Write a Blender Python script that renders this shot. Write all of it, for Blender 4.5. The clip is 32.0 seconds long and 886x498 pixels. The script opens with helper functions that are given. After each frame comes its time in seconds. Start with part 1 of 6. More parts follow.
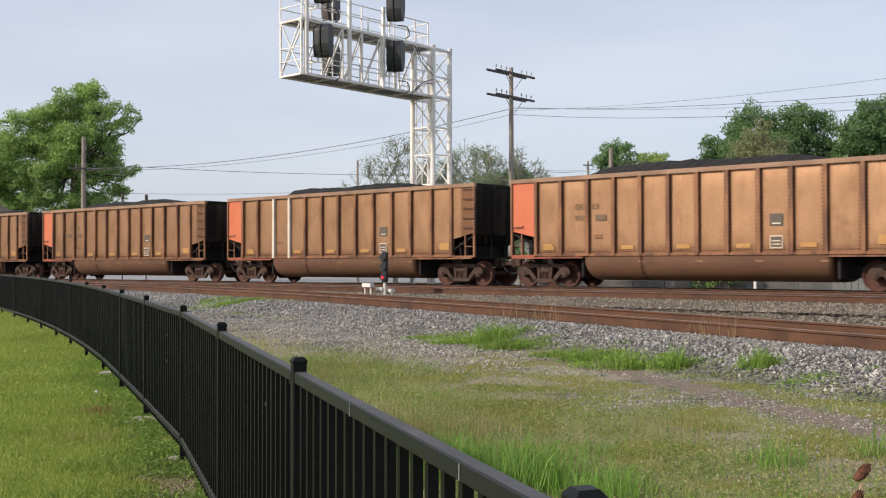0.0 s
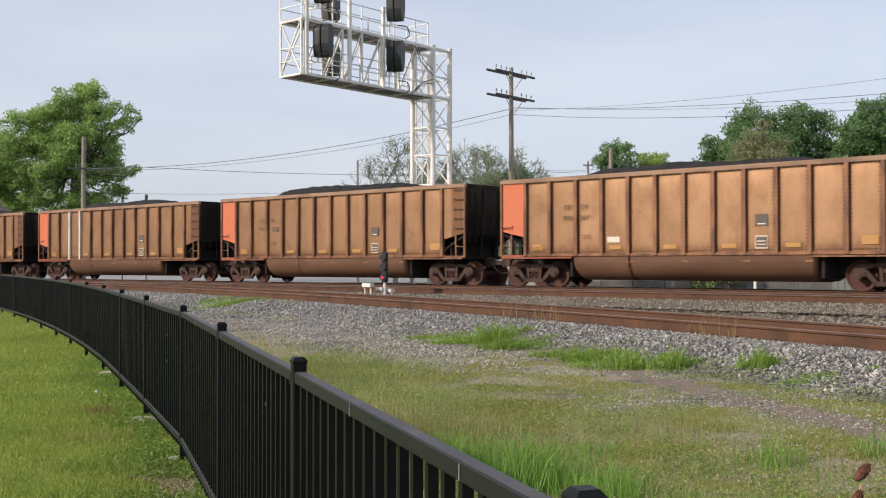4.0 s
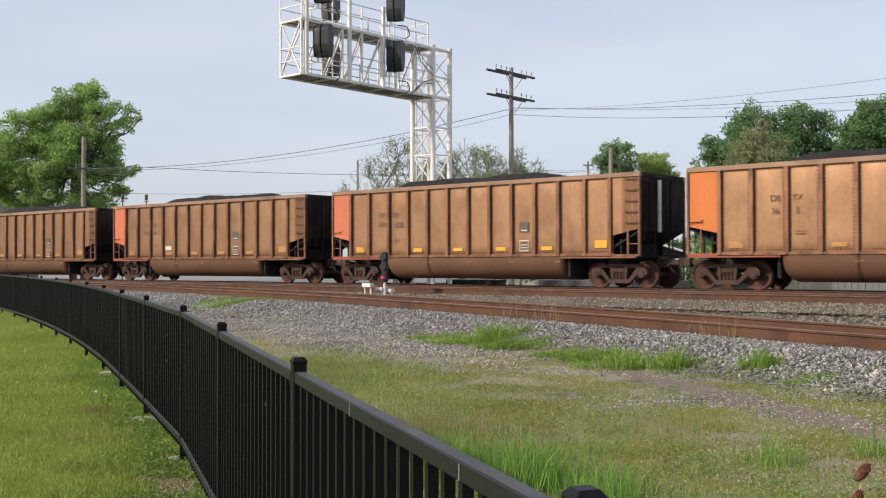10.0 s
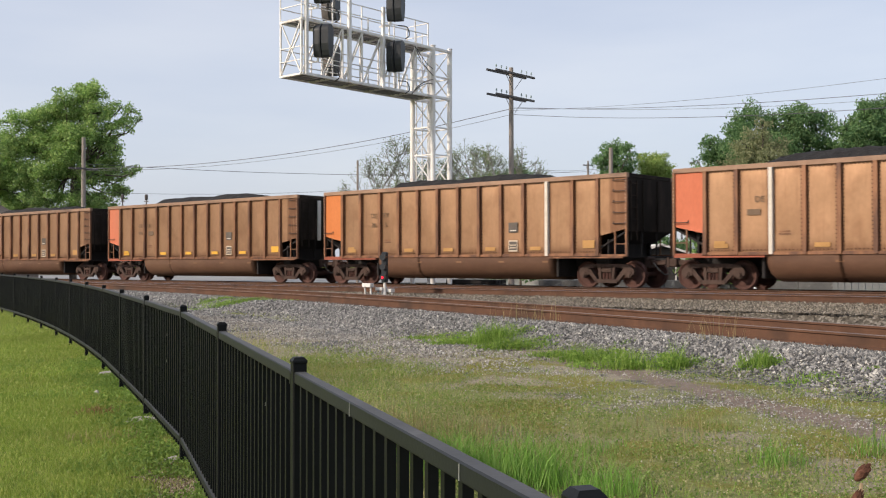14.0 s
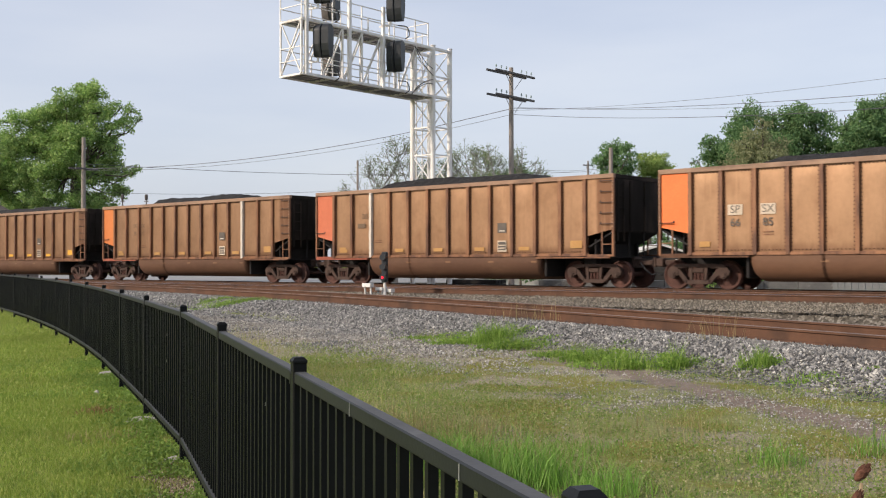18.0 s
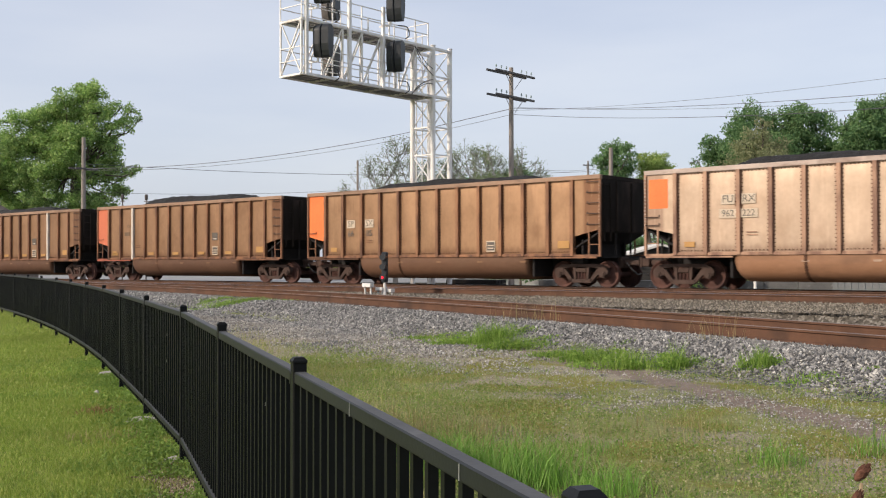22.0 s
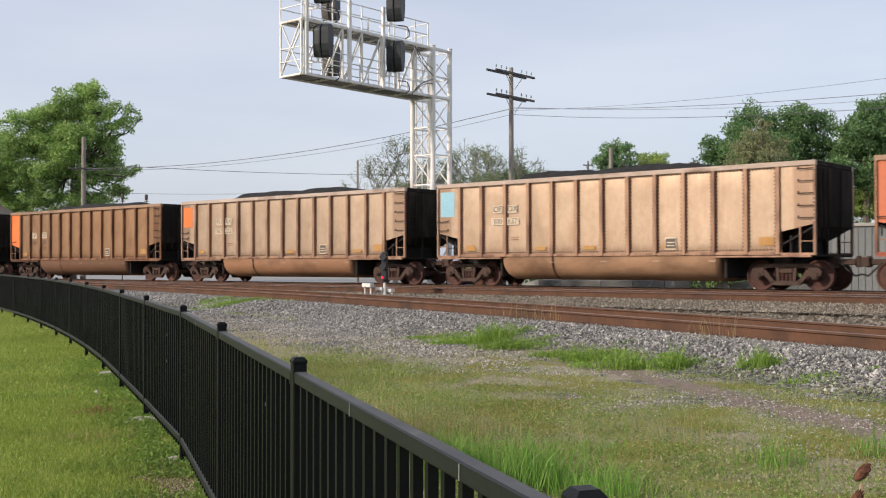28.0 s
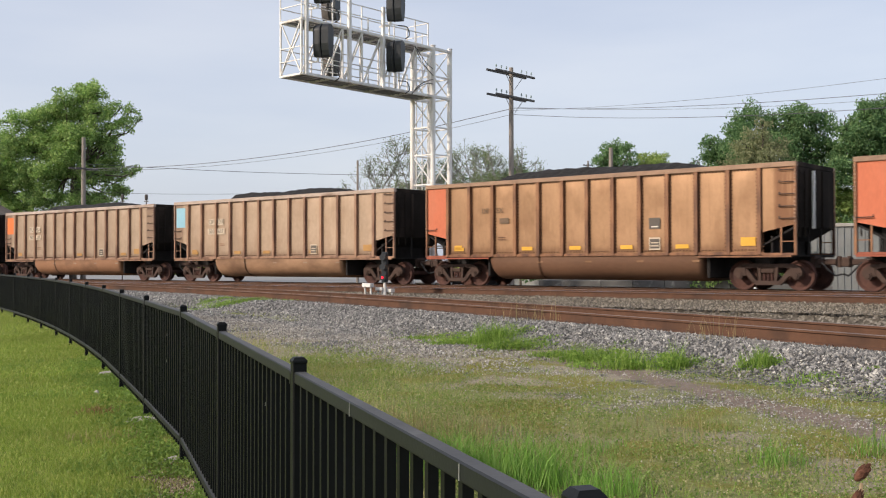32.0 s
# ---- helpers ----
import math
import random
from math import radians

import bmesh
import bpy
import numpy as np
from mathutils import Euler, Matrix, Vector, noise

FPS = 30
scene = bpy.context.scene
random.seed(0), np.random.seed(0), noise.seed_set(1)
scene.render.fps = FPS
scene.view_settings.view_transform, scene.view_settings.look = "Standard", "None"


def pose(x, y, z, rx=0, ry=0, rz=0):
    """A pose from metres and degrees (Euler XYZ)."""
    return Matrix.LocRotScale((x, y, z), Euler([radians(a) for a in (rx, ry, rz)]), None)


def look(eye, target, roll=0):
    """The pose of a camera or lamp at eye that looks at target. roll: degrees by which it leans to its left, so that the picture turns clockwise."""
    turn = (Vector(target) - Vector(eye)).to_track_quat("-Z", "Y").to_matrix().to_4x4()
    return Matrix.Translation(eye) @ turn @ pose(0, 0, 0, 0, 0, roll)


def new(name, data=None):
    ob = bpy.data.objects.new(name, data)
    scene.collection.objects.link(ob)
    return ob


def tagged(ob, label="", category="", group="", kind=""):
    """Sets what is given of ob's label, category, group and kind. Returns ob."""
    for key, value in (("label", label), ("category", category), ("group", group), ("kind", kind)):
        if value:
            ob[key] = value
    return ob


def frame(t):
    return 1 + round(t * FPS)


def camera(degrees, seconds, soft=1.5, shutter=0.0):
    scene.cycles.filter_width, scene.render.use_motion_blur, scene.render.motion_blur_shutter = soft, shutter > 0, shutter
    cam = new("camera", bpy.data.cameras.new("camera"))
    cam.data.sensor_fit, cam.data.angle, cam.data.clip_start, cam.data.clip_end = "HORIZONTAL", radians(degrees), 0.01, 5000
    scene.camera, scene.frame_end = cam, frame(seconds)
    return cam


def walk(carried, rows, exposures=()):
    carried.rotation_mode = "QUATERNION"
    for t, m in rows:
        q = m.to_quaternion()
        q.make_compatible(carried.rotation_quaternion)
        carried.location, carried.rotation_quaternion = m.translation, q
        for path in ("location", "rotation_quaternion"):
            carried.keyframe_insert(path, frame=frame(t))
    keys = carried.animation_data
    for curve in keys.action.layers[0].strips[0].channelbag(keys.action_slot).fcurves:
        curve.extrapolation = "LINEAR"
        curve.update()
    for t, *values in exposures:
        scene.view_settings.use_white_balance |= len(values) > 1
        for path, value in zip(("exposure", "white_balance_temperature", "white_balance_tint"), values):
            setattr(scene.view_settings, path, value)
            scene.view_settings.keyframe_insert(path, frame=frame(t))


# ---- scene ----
# camera: stands still on the lawn, looking over the fence
YAW, TILT = 40.425, 0.671
cam = camera(46.72, 32.0, soft=1.15, shutter=0.4)
EYE = Vector((0.0, 0.0, 0.922))
VIEW = pose(EYE.x, EYE.y, EYE.z, 90 + TILT, 0, YAW)
walk(cam, [(0.0, VIEW), (32.0, VIEW)])

# ---- light: low hazy sun behind the camera's left shoulder, thin cloud
SUN_DIR = Vector((-0.387, -0.794, 0.469)).normalized()
sun = new("sun", bpy.data.lights.new("sun", "SUN"))
sun.data.energy, sun.data.angle, sun.data.color = 3.8, radians(2.0), (1.0, 0.86, 0.72)
sun.matrix_basis = look((-40, -60, 50), (-40 - SUN_DIR.x, -60 - SUN_DIR.y, 50 - SUN_DIR.z))
world = bpy.data.worlds.new("sky")
scene.world = world
world.use_nodes = True
wn, wl = world.node_tree.nodes, world.node_tree.links
wn.clear()
sky = wn.new("ShaderNodeTexSky")
sky.sky_type, sky.sun_disc = "NISHITA", False
sky.sun_elevation = math.asin(SUN_DIR.z)
sky.sun_rotation = math.atan2(SUN_DIR.x, SUN_DIR.y)
sky.dust_density, sky.air_density = 2.0, 1.0
bg_sky = wn.new("ShaderNodeBackground")
bg_sky.inputs["Strength"].default_value = 0.05
wl.new(sky.outputs[0], bg_sky.inputs["Color"])
# a veil of thin cloud over the whole sky
wco = wn.new("ShaderNodeTexCoord")
wsep = wn.new("ShaderNodeSeparateXYZ")
wl.new(wco.outputs["Generated"], wsep.inputs[0])
wmap = wn.new("ShaderNodeMapping")
wmap.inputs["Scale"].default_value = (1.2, 1.2, 6.0)
wl.new(wco.outputs["Generated"], wmap.inputs[0])
wno = wn.new("ShaderNodeTexNoise")
wno.inputs["Scale"].default_value, wno.inputs["Detail"].default_value = 2.2, 5.0
wl.new(wmap.outputs[0], wno.inputs["Vector"])
wra = wn.new("ShaderNodeValToRGB")
wra.color_ramp.elements[0].position, wra.color_ramp.elements[0].color = 0.32, (0.60, 0.635, 0.755, 1)
wra.color_ramp.elements[1].position, wra.color_ramp.elements[1].color = 0.72, (0.72, 0.735, 0.815, 1)
wl.new(wno.outputs["Fac"], wra.inputs[0])
bg_veil = wn.new("ShaderNodeBackground")
bg_veil.inputs["Strength"].default_value = 0.79
wl.new(wra.outputs[0], bg_veil.inputs["Color"])
wadd = wn.new("ShaderNodeAddShader")
wout = wn.new("ShaderNodeOutputWorld")
wl.new(bg_sky.outputs[0], wadd.inputs[0])
wl.new(bg_veil.outputs[0], wadd.inputs[1])
wl.new(wadd.outputs[0], wout.inputs["Surface"])
scene.view_settings.exposure = 0.0


# ---- materials
def srgb(r, g, b):
    f = lambda v: ((v / 255 + 0.055) / 1.055) ** 2.4 if v > 10 else v / 3294
    return (f(r), f(g), f(b), 1.0)


def mat(name, c1, c2, scale=4.0, rough=0.8, metal=0.0, bump=0.15, fine=40.0, stretch=(1, 1, 1), rand=0.0, dirt=None, spec=0.4,
        dirt_scale=1.2, dirt_at=(0.5, 0.75), bump_dist=0.01, transl=0.0):
    """Two-scale noise between two colours, an optional third colour in patches, random tint per object, fine relief."""
    m = bpy.data.materials.new(name)
    m.use_nodes = True
    n, l = m.node_tree.nodes, m.node_tree.links
    b = n["Principled BSDF"]
    co = n.new("ShaderNodeTexCoord")
    mp = n.new("ShaderNodeMapping")
    mp.inputs["Scale"].default_value = stretch
    l.new(co.outputs["Object"], mp.inputs[0])
    oi = n.new("ShaderNodeObjectInfo")
    off = n.new("ShaderNodeVectorMath")
    off.operation = "MULTIPLY_ADD"
    l.new(oi.outputs["Random"], off.inputs[0])
    off.inputs[1].default_value = (37.0, 19.0, 53.0)
    l.new(mp.outputs[0], off.inputs[2])
    big = n.new("ShaderNodeTexNoise")
    big.inputs["Scale"].default_value, big.inputs["Detail"].default_value, big.inputs["Roughness"].default_value = scale, 6.0, 0.6
    l.new(off.outputs[0], big.inputs["Vector"])
    ramp = n.new("ShaderNodeValToRGB")
    ramp.color_ramp.elements[0].position, ramp.color_ramp.elements[1].position = 0.3, 0.7
    ramp.color_ramp.elements[0].color, ramp.color_ramp.elements[1].color = c1, c2
    l.new(big.outputs["Fac"], ramp.inputs[0])
    col = ramp.outputs[0]
    small = n.new("ShaderNodeTexNoise")
    small.inputs["Scale"].default_value, small.inputs["Detail"].default_value = fine, 3.0
    l.new(off.outputs[0], small.inputs["Vector"])
    if dirt:
        dn = n.new("ShaderNodeTexNoise")
        dn.inputs["Scale"].default_value, dn.inputs["Detail"].default_value = dirt_scale, 8.0
        l.new(off.outputs[0], dn.inputs["Vector"])
        dr = n.new("ShaderNodeValToRGB")
        dr.color_ramp.elements[0].position, dr.color_ramp.elements[1].position = dirt_at
        l.new(dn.outputs["Fac"], dr.inputs[0])
        mx = n.new("ShaderNodeMix")
        mx.data_type = "RGBA"
        l.new(dr.outputs[0], mx.inputs["Factor"])
        l.new(col, mx.inputs["A"])
        mx.inputs["B"].default_value = dirt
        col = mx.outputs["Result"]
    hs = n.new("ShaderNodeHueSaturation")
    l.new(col, hs.inputs["Color"])
    val = n.new("ShaderNodeMapRange")
    mixv = n.new("ShaderNodeMath")
    mixv.operation = "MULTIPLY_ADD"
    l.new(oi.outputs["Random"], mixv.inputs[0])
    mixv.inputs[1].default_value = rand * 2
    l.new(val.outputs[0], mixv.inputs[2])
    val.inputs["To Min"].default_value, val.inputs["To Max"].default_value = 0.86 - rand, 1.14 - rand
    l.new(small.outputs["Fac"], val.inputs["Value"])
    l.new(mixv.outputs[0], hs.inputs["Value"])
    l.new(hs.outputs[0], b.inputs["Base Color"])
    b.inputs["Roughness"].default_value, b.inputs["Metallic"].default_value = rough, metal
    b.inputs["Specular IOR Level"].default_value = spec
    if bump:
        bp = n.new("ShaderNodeBump")
        bp.inputs["Strength"].default_value, bp.inputs["Distance"].default_value = bump, bump_dist
        l.new(small.outputs["Fac"], bp.inputs["Height"])
        l.new(bp.outputs[0], b.inputs["Normal"])
    if transl:
        tr = n.new("ShaderNodeBsdfTranslucent")
        l.new(hs.outputs[0], tr.inputs["Color"])
        ms = n.new("ShaderNodeMixShader")
        ms.inputs[0].default_value = transl
        l.new(b.outputs[0], ms.inputs[1])
        l.new(tr.outputs[0], ms.inputs[2])
        l.new(ms.outputs[0], n["Material Output"].inputs["Surface"])
    return m


def lin(r, g, b):
    return (r, g, b, 1.0)


M_RUST = mat("rail_rust", lin(0.078, 0.037, 0.021), lin(0.125, 0.060, 0.034), 3.0, 0.85, 0.0, 0.3, 60, dirt=lin(0.048, 0.027, 0.018))
M_RAILTOP = mat("rail_running_surface", lin(0.17, 0.12, 0.10), lin(0.28, 0.22, 0.19), 3.0, 0.55, 0.5, 0.1, 60)
M_RAILSHINY = mat("polished_rail", lin(0.50, 0.50, 0.52), lin(0.66, 0.66, 0.68), 2.0, 0.25, 0.9, 0.05, 60)
M_TIE = mat("weathered_tie", lin(0.09, 0.06, 0.045), lin(0.19, 0.14, 0.11), 4.0, 0.95, 0.0, 0.5, 30, (0.5, 3, 3), 0.2)
M_BLACK = mat("black_fence_paint", lin(0.006, 0.0068, 0.0075), lin(0.009, 0.010, 0.0112), 3.0, 0.45, 0.0, 0.05, 80, dirt=lin(0.014, 0.015, 0.016), dirt_at=(0.6, 0.9), spec=0.13)
# fence rail sides: a slightly lighter black than posts and pickets
M_RAILBLACK = mat("lighter_black_rail_paint", lin(0.012, 0.0138, 0.0155), lin(0.017, 0.0195, 0.0215), 3.0, 0.45, 0.0, 0.05, 80, dirt=lin(0.028, 0.029, 0.029), dirt_at=(0.6, 0.9), spec=0.2)
# fence rail tops: the sky's reflection painted in as lighter grey
M_RAILSKYLIT = mat("sky_lit_black_paint", lin(0.045, 0.046, 0.047), lin(0.075, 0.076, 0.076), 6.0, 0.55, 0.0, 0.1, 60, dirt=lin(0.12, 0.12, 0.115), dirt_scale=9.0, dirt_at=(0.62, 0.8), spec=0.3)
M_CHIP = mat("bare_scratch", lin(0.30, 0.30, 0.28), lin(0.40, 0.40, 0.38), 6.0, 0.7)
M_GALV = mat("painted_gantry_steel", lin(0.76, 0.73, 0.70), lin(0.87, 0.85, 0.81), 1.5, 0.5, 0.0, 0.1, 20, dirt=lin(0.42, 0.30, 0.21), dirt_at=(0.58, 0.80))
M_GRATE = mat("deck_grating", lin(0.18, 0.175, 0.17), lin(0.28, 0.27, 0.26), 3.0, 0.7, 0.2, 0.2, 30)
M_SIGNAL = mat("signal_black", lin(0.016, 0.019, 0.023), lin(0.026, 0.029, 0.033), 3.0, 0.45, 0.0, 0.05, 30)
M_SIGGREY = mat("weathered_signal_back", lin(0.055, 0.050, 0.048), lin(0.13, 0.11, 0.10), 3.0, 0.7, 0.0, 0.05, 30)
M_CABLE = mat("black_cable", lin(0.015, 0.015, 0.017), lin(0.025, 0.025, 0.027), 3.0, 0.6)
M_WIRE = mat("overhead_wire", lin(0.096, 0.096, 0.112), lin(0.144, 0.144, 0.160), 3.0, 0.6)
M_POLE = mat("weathered_pole", lin(0.208, 0.182, 0.163), lin(0.351, 0.305, 0.267), 2.0, 0.95, 0.0, 0.4, 14, (3, 3, 0.4), 0.1)
M_ARM = mat("crossarm_wood", lin(0.10, 0.095, 0.095), lin(0.16, 0.15, 0.145), 2.0, 0.95, 0.0, 0.4, 14)
M_GLASS = mat("glass_insulator", lin(0.25, 0.33, 0.33), lin(0.35, 0.42, 0.42), 4.0, 0.25)
M_COAL = mat("coal", lin(0.010, 0.010, 0.011), lin(0.022, 0.021, 0.021), 5.0, 0.9, 0.0, 1.0, 14, bump_dist=0.06)
M_TRUCK = mat("rusty_truck_casting", lin(0.048, 0.029, 0.023), lin(0.086, 0.053, 0.041), 3.0, 0.9, 0.0, 0.3, 25, dirt=lin(0.072, 0.046, 0.036), dirt_at=(0.5, 0.8))
M_WHEEL = mat("rusty_wheel", lin(0.062, 0.028, 0.022), lin(0.11, 0.049, 0.036), 3.0, 0.85, 0.0, 0.2, 25, dirt=lin(0.04, 0.02, 0.018))
M_TREAD = mat("worn_wheel_tread", lin(0.16, 0.12, 0.11), lin(0.28, 0.23, 0.21), 3.0, 0.45, 0.5)
M_DARK = mat("black_underframe", lin(0.014, 0.012, 0.012), lin(0.026, 0.022, 0.021), 3.0, 0.9, 0.0, 0.2, 20)
M_END = mat("black_end_sheet", lin(0.019, 0.016, 0.013), lin(0.036, 0.028, 0.024), 1.2, 0.95, 0.0, 0.15, 12, (1, 1, 0.4), 0.0, lin(0.068, 0.050, 0.039), spec=0.12)
M_ORANGE = mat("orange_panel_paint", lin(0.52, 0.140, 0.066), lin(0.60, 0.175, 0.090), 1.2, 0.7, 0.0, 0.05, 20, (1, 1, 0.3), 0.0, lin(0.44, 0.15, 0.08), dirt_at=(0.5, 0.85))
M_ORANGE2 = mat("yellow_orange_panel_paint", lin(0.52, 0.15, 0.035), lin(0.60, 0.19, 0.05), 1.2, 0.7, 0.0, 0.05, 20, (1, 1, 0.3))
M_BRIGHTOR = mat("bright_orange_sticker", lin(0.78, 0.17, 0.04), lin(0.82, 0.20, 0.05), 1.2, 0.6, 0.0, 0.05, 20)
M_DULLRED = mat("dull_red_sill_paint", lin(0.26, 0.075, 0.045), lin(0.36, 0.105, 0.06), 2.0, 0.8, 0.0, 0.1, 20, dirt=lin(0.14, 0.06, 0.04))
M_BLUE = mat("pale_blue_sticker", lin(0.25, 0.47, 0.58), lin(0.30, 0.52, 0.62), 1.2, 0.6, 0.0, 0.05, 20)
M_YELLOW = mat("yellow_reflector", lin(0.66, 0.34, 0.03), lin(0.74, 0.40, 0.05), 2.0, 0.6, 0.0, 0.05, 20)
M_FADED = mat("dusty_reflector", lin(0.40, 0.21, 0.065), lin(0.47, 0.26, 0.09), 2.0, 0.7, 0.0, 0.05, 20)
M_FIELD = mat("dusty_lettering_field", lin(0.52, 0.42, 0.31), lin(0.60, 0.50, 0.39), 3.0, 0.7, 0.0, 0.05, 20)
M_WHITE = mat("dusty_white_paint", lin(0.56, 0.50, 0.42), lin(0.70, 0.64, 0.56), 3.0, 0.7, 0.0, 0.05, 20)
M_LETTER = mat("dark_lettering", lin(0.13, 0.085, 0.05), lin(0.17, 0.11, 0.07), 3.0, 0.7)
M_INK = mat("grey_lettering", lin(0.10, 0.09, 0.08), lin(0.14, 0.12, 0.10), 3.0, 0.7)
M_PLATE = mat("grey_data_plate", lin(0.095, 0.080, 0.068), lin(0.13, 0.11, 0.092), 3.0, 0.75)

M_CONC = mat("weathered_concrete", lin(0.30, 0.28, 0.25), lin(0.44, 0.42, 0.38), 1.2, 0.9, 0.0, 0.3, 20, dirt=lin(0.17, 0.16, 0.13))


def sheet_mat(name, a, b, d):
    """Weathered car side: cloudy dust, rain streaks, rust creeping in from the riveted seams."""
    m = mat(name, a, b, 0.9, 0.44, 0.60, 0.10, 9.0, (1.0, 1, 0.7), 0.05, d, dirt_scale=1.5, dirt_at=(0.52, 0.85), bump_dist=0.02)
    n, l = m.node_tree.nodes, m.node_tree.links
    bs = n["Principled BSDF"]
    src = bs.inputs["Base Color"].links[0].from_socket
    co = n.new("ShaderNodeTexCoord")
    sep = n.new("ShaderNodeSeparateXYZ")
    l.new(co.outputs["Object"], sep.inputs[0])
    ab = n.new("ShaderNodeMath")
    ab.operation = "ABSOLUTE"
    l.new(sep.outputs["X"], ab.inputs[0])
    stm = n.new("ShaderNodeMapping")
    stm.inputs["Scale"].default_value = (7.0, 1.0, 0.6)
    l.new(co.outputs["Object"], stm.inputs[0])
    oi = n.new("ShaderNodeObjectInfo")
    of = n.new("ShaderNodeVectorMath")
    of.operation = "MULTIPLY_ADD"
    l.new(oi.outputs["Random"], of.inputs[0])
    of.inputs[1].default_value = (91.0, 13.0, 47.0)
    l.new(stm.outputs[0], of.inputs[2])
    st = n.new("ShaderNodeTexNoise")
    st.inputs["Scale"].default_value, st.inputs["Detail"].default_value = 1.0, 5.0
    l.new(of.outputs[0], st.inputs["Vector"])

    def mixed(fac, col_in, colour, amount):
        mu = n.new("ShaderNodeMath")
        mu.operation = "MULTIPLY"
        l.new(fac, mu.inputs[0])
        mu.inputs[1].default_value = amount
        x = n.new("ShaderNodeMix")
        x.data_type = "RGBA"
        l.new(mu.outputs[0], x.inputs["Factor"])
        l.new(col_in, x.inputs["A"])
        x.inputs["B"].default_value = colour
        return x.outputs["Result"]

    def rng_(sock, lo, hi):
        r = n.new("ShaderNodeMapRange")
        r.interpolation_type = "SMOOTHSTEP"
        r.inputs["From Min"].default_value, r.inputs["From Max"].default_value = lo, hi
        l.new(sock, r.inputs["Value"])
        return r.outputs[0]

    # rust along the seams, its edge broken by the streak noise
    edge = n.new("ShaderNodeMath")
    edge.operation = "MULTIPLY_ADD"
    l.new(st.outputs["Fac"], edge.inputs[0])
    edge.inputs[1].default_value = 0.13
    l.new(ab.outputs[0], edge.inputs[2])
    rust = (a[0] * 0.52, a[1] * 0.42, a[2] * 0.40, 1.0)
    c = mixed(rng_(edge.outputs[0], 0.40, 0.53), src, rust, 0.85 if a[0] < 0.36 else 0.6)
    low = n.new("ShaderNodeMath")
    low.operation = "MULTIPLY_ADD"
    l.new(st.outputs["Fac"], low.inputs[0])
    low.inputs[1].default_value = -0.45
    l.new(sep.outputs["Z"], low.inputs[2])
    c = mixed(rng_(low.outputs[0], 0.10, -0.16), c, rust, 0.5)
    c = mixed(rng_(st.outputs["Fac"], 0.55, 0.72), c, tuple(min(1.0, v * 1.12) for v in b[:3]) + (1.0,), 0.35)
    c = mixed(rng_(st.outputs["Fac"], 0.44, 0.28), c, d, 0.34 if a[0] < 0.36 else 0.22)
    l.new(c, bs.inputs["Base Color"])
    return m


def car_mats(tag, a, b, d, tub_a, tub_b):
    a, b, d = (tuple(v * k for v, k in zip(c, (0.88, 0.885, 0.88))) + (1.0,) for c in (a, b, d))
    side = sheet_mat(tag + "_side_sheet", a, b, d)
    rk = (0.78, 0.63, 0.56) if a[0] < 0.42 else (0.90, 0.86, 0.82)
    rib = mat(tag + "_rib", tuple(v * k for v, k in zip(a, rk)) + (1,), tuple(v * k * 1.08 for v, k in zip(b, rk)) + (1,), 1.5, 0.5, 0.25, 0.15, 14, (1, 1, 0.3), 0.06, lin(0.115, 0.055, 0.034) if a[0] < 0.36 else lin(0.20, 0.11, 0.075), dirt_scale=2.6, dirt_at=(0.42, 0.62))
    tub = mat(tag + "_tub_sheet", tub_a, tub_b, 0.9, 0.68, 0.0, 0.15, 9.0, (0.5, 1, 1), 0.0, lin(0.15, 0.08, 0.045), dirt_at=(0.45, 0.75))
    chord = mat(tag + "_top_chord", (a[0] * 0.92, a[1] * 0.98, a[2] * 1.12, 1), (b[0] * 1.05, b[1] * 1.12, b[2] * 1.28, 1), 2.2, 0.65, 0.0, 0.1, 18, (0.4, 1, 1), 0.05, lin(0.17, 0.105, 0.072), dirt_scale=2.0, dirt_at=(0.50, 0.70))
    return {"side": side, "rib": rib, "tub": tub, "chord": chord}


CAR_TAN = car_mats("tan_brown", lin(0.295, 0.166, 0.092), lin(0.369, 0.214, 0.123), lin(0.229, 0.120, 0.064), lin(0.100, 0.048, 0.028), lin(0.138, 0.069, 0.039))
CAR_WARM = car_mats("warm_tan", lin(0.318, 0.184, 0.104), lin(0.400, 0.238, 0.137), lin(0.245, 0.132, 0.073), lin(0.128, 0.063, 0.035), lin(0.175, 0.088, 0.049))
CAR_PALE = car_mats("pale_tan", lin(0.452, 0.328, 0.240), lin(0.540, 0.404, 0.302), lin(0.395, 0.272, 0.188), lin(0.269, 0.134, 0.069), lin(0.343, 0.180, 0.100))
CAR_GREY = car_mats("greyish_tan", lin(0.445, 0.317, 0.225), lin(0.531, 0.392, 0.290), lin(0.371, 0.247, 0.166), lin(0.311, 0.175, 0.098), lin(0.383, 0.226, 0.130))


# ---- mesh helpers
def part(name, bm, material, parent=None, label=""):
    """Links a bmesh (or ready mesh) as one mesh object under parent."""
    if isinstance(bm, bmesh.types.BMesh):
        me = bpy.data.meshes.new(name)
        bm.to_mesh(me)
        bm.free()
    else:
        me = bm
    if material and not me.materials:
        me.materials.append(material)
    ob = new(name, me)
    if parent:
        ob.parent = parent
    if label:
        ob["label"] = label
    return ob


def empty(name, m=None):
    ob = new(name)
    ob.empty_display_size = 0.2
    if m:
        ob.matrix_basis = m
    return ob


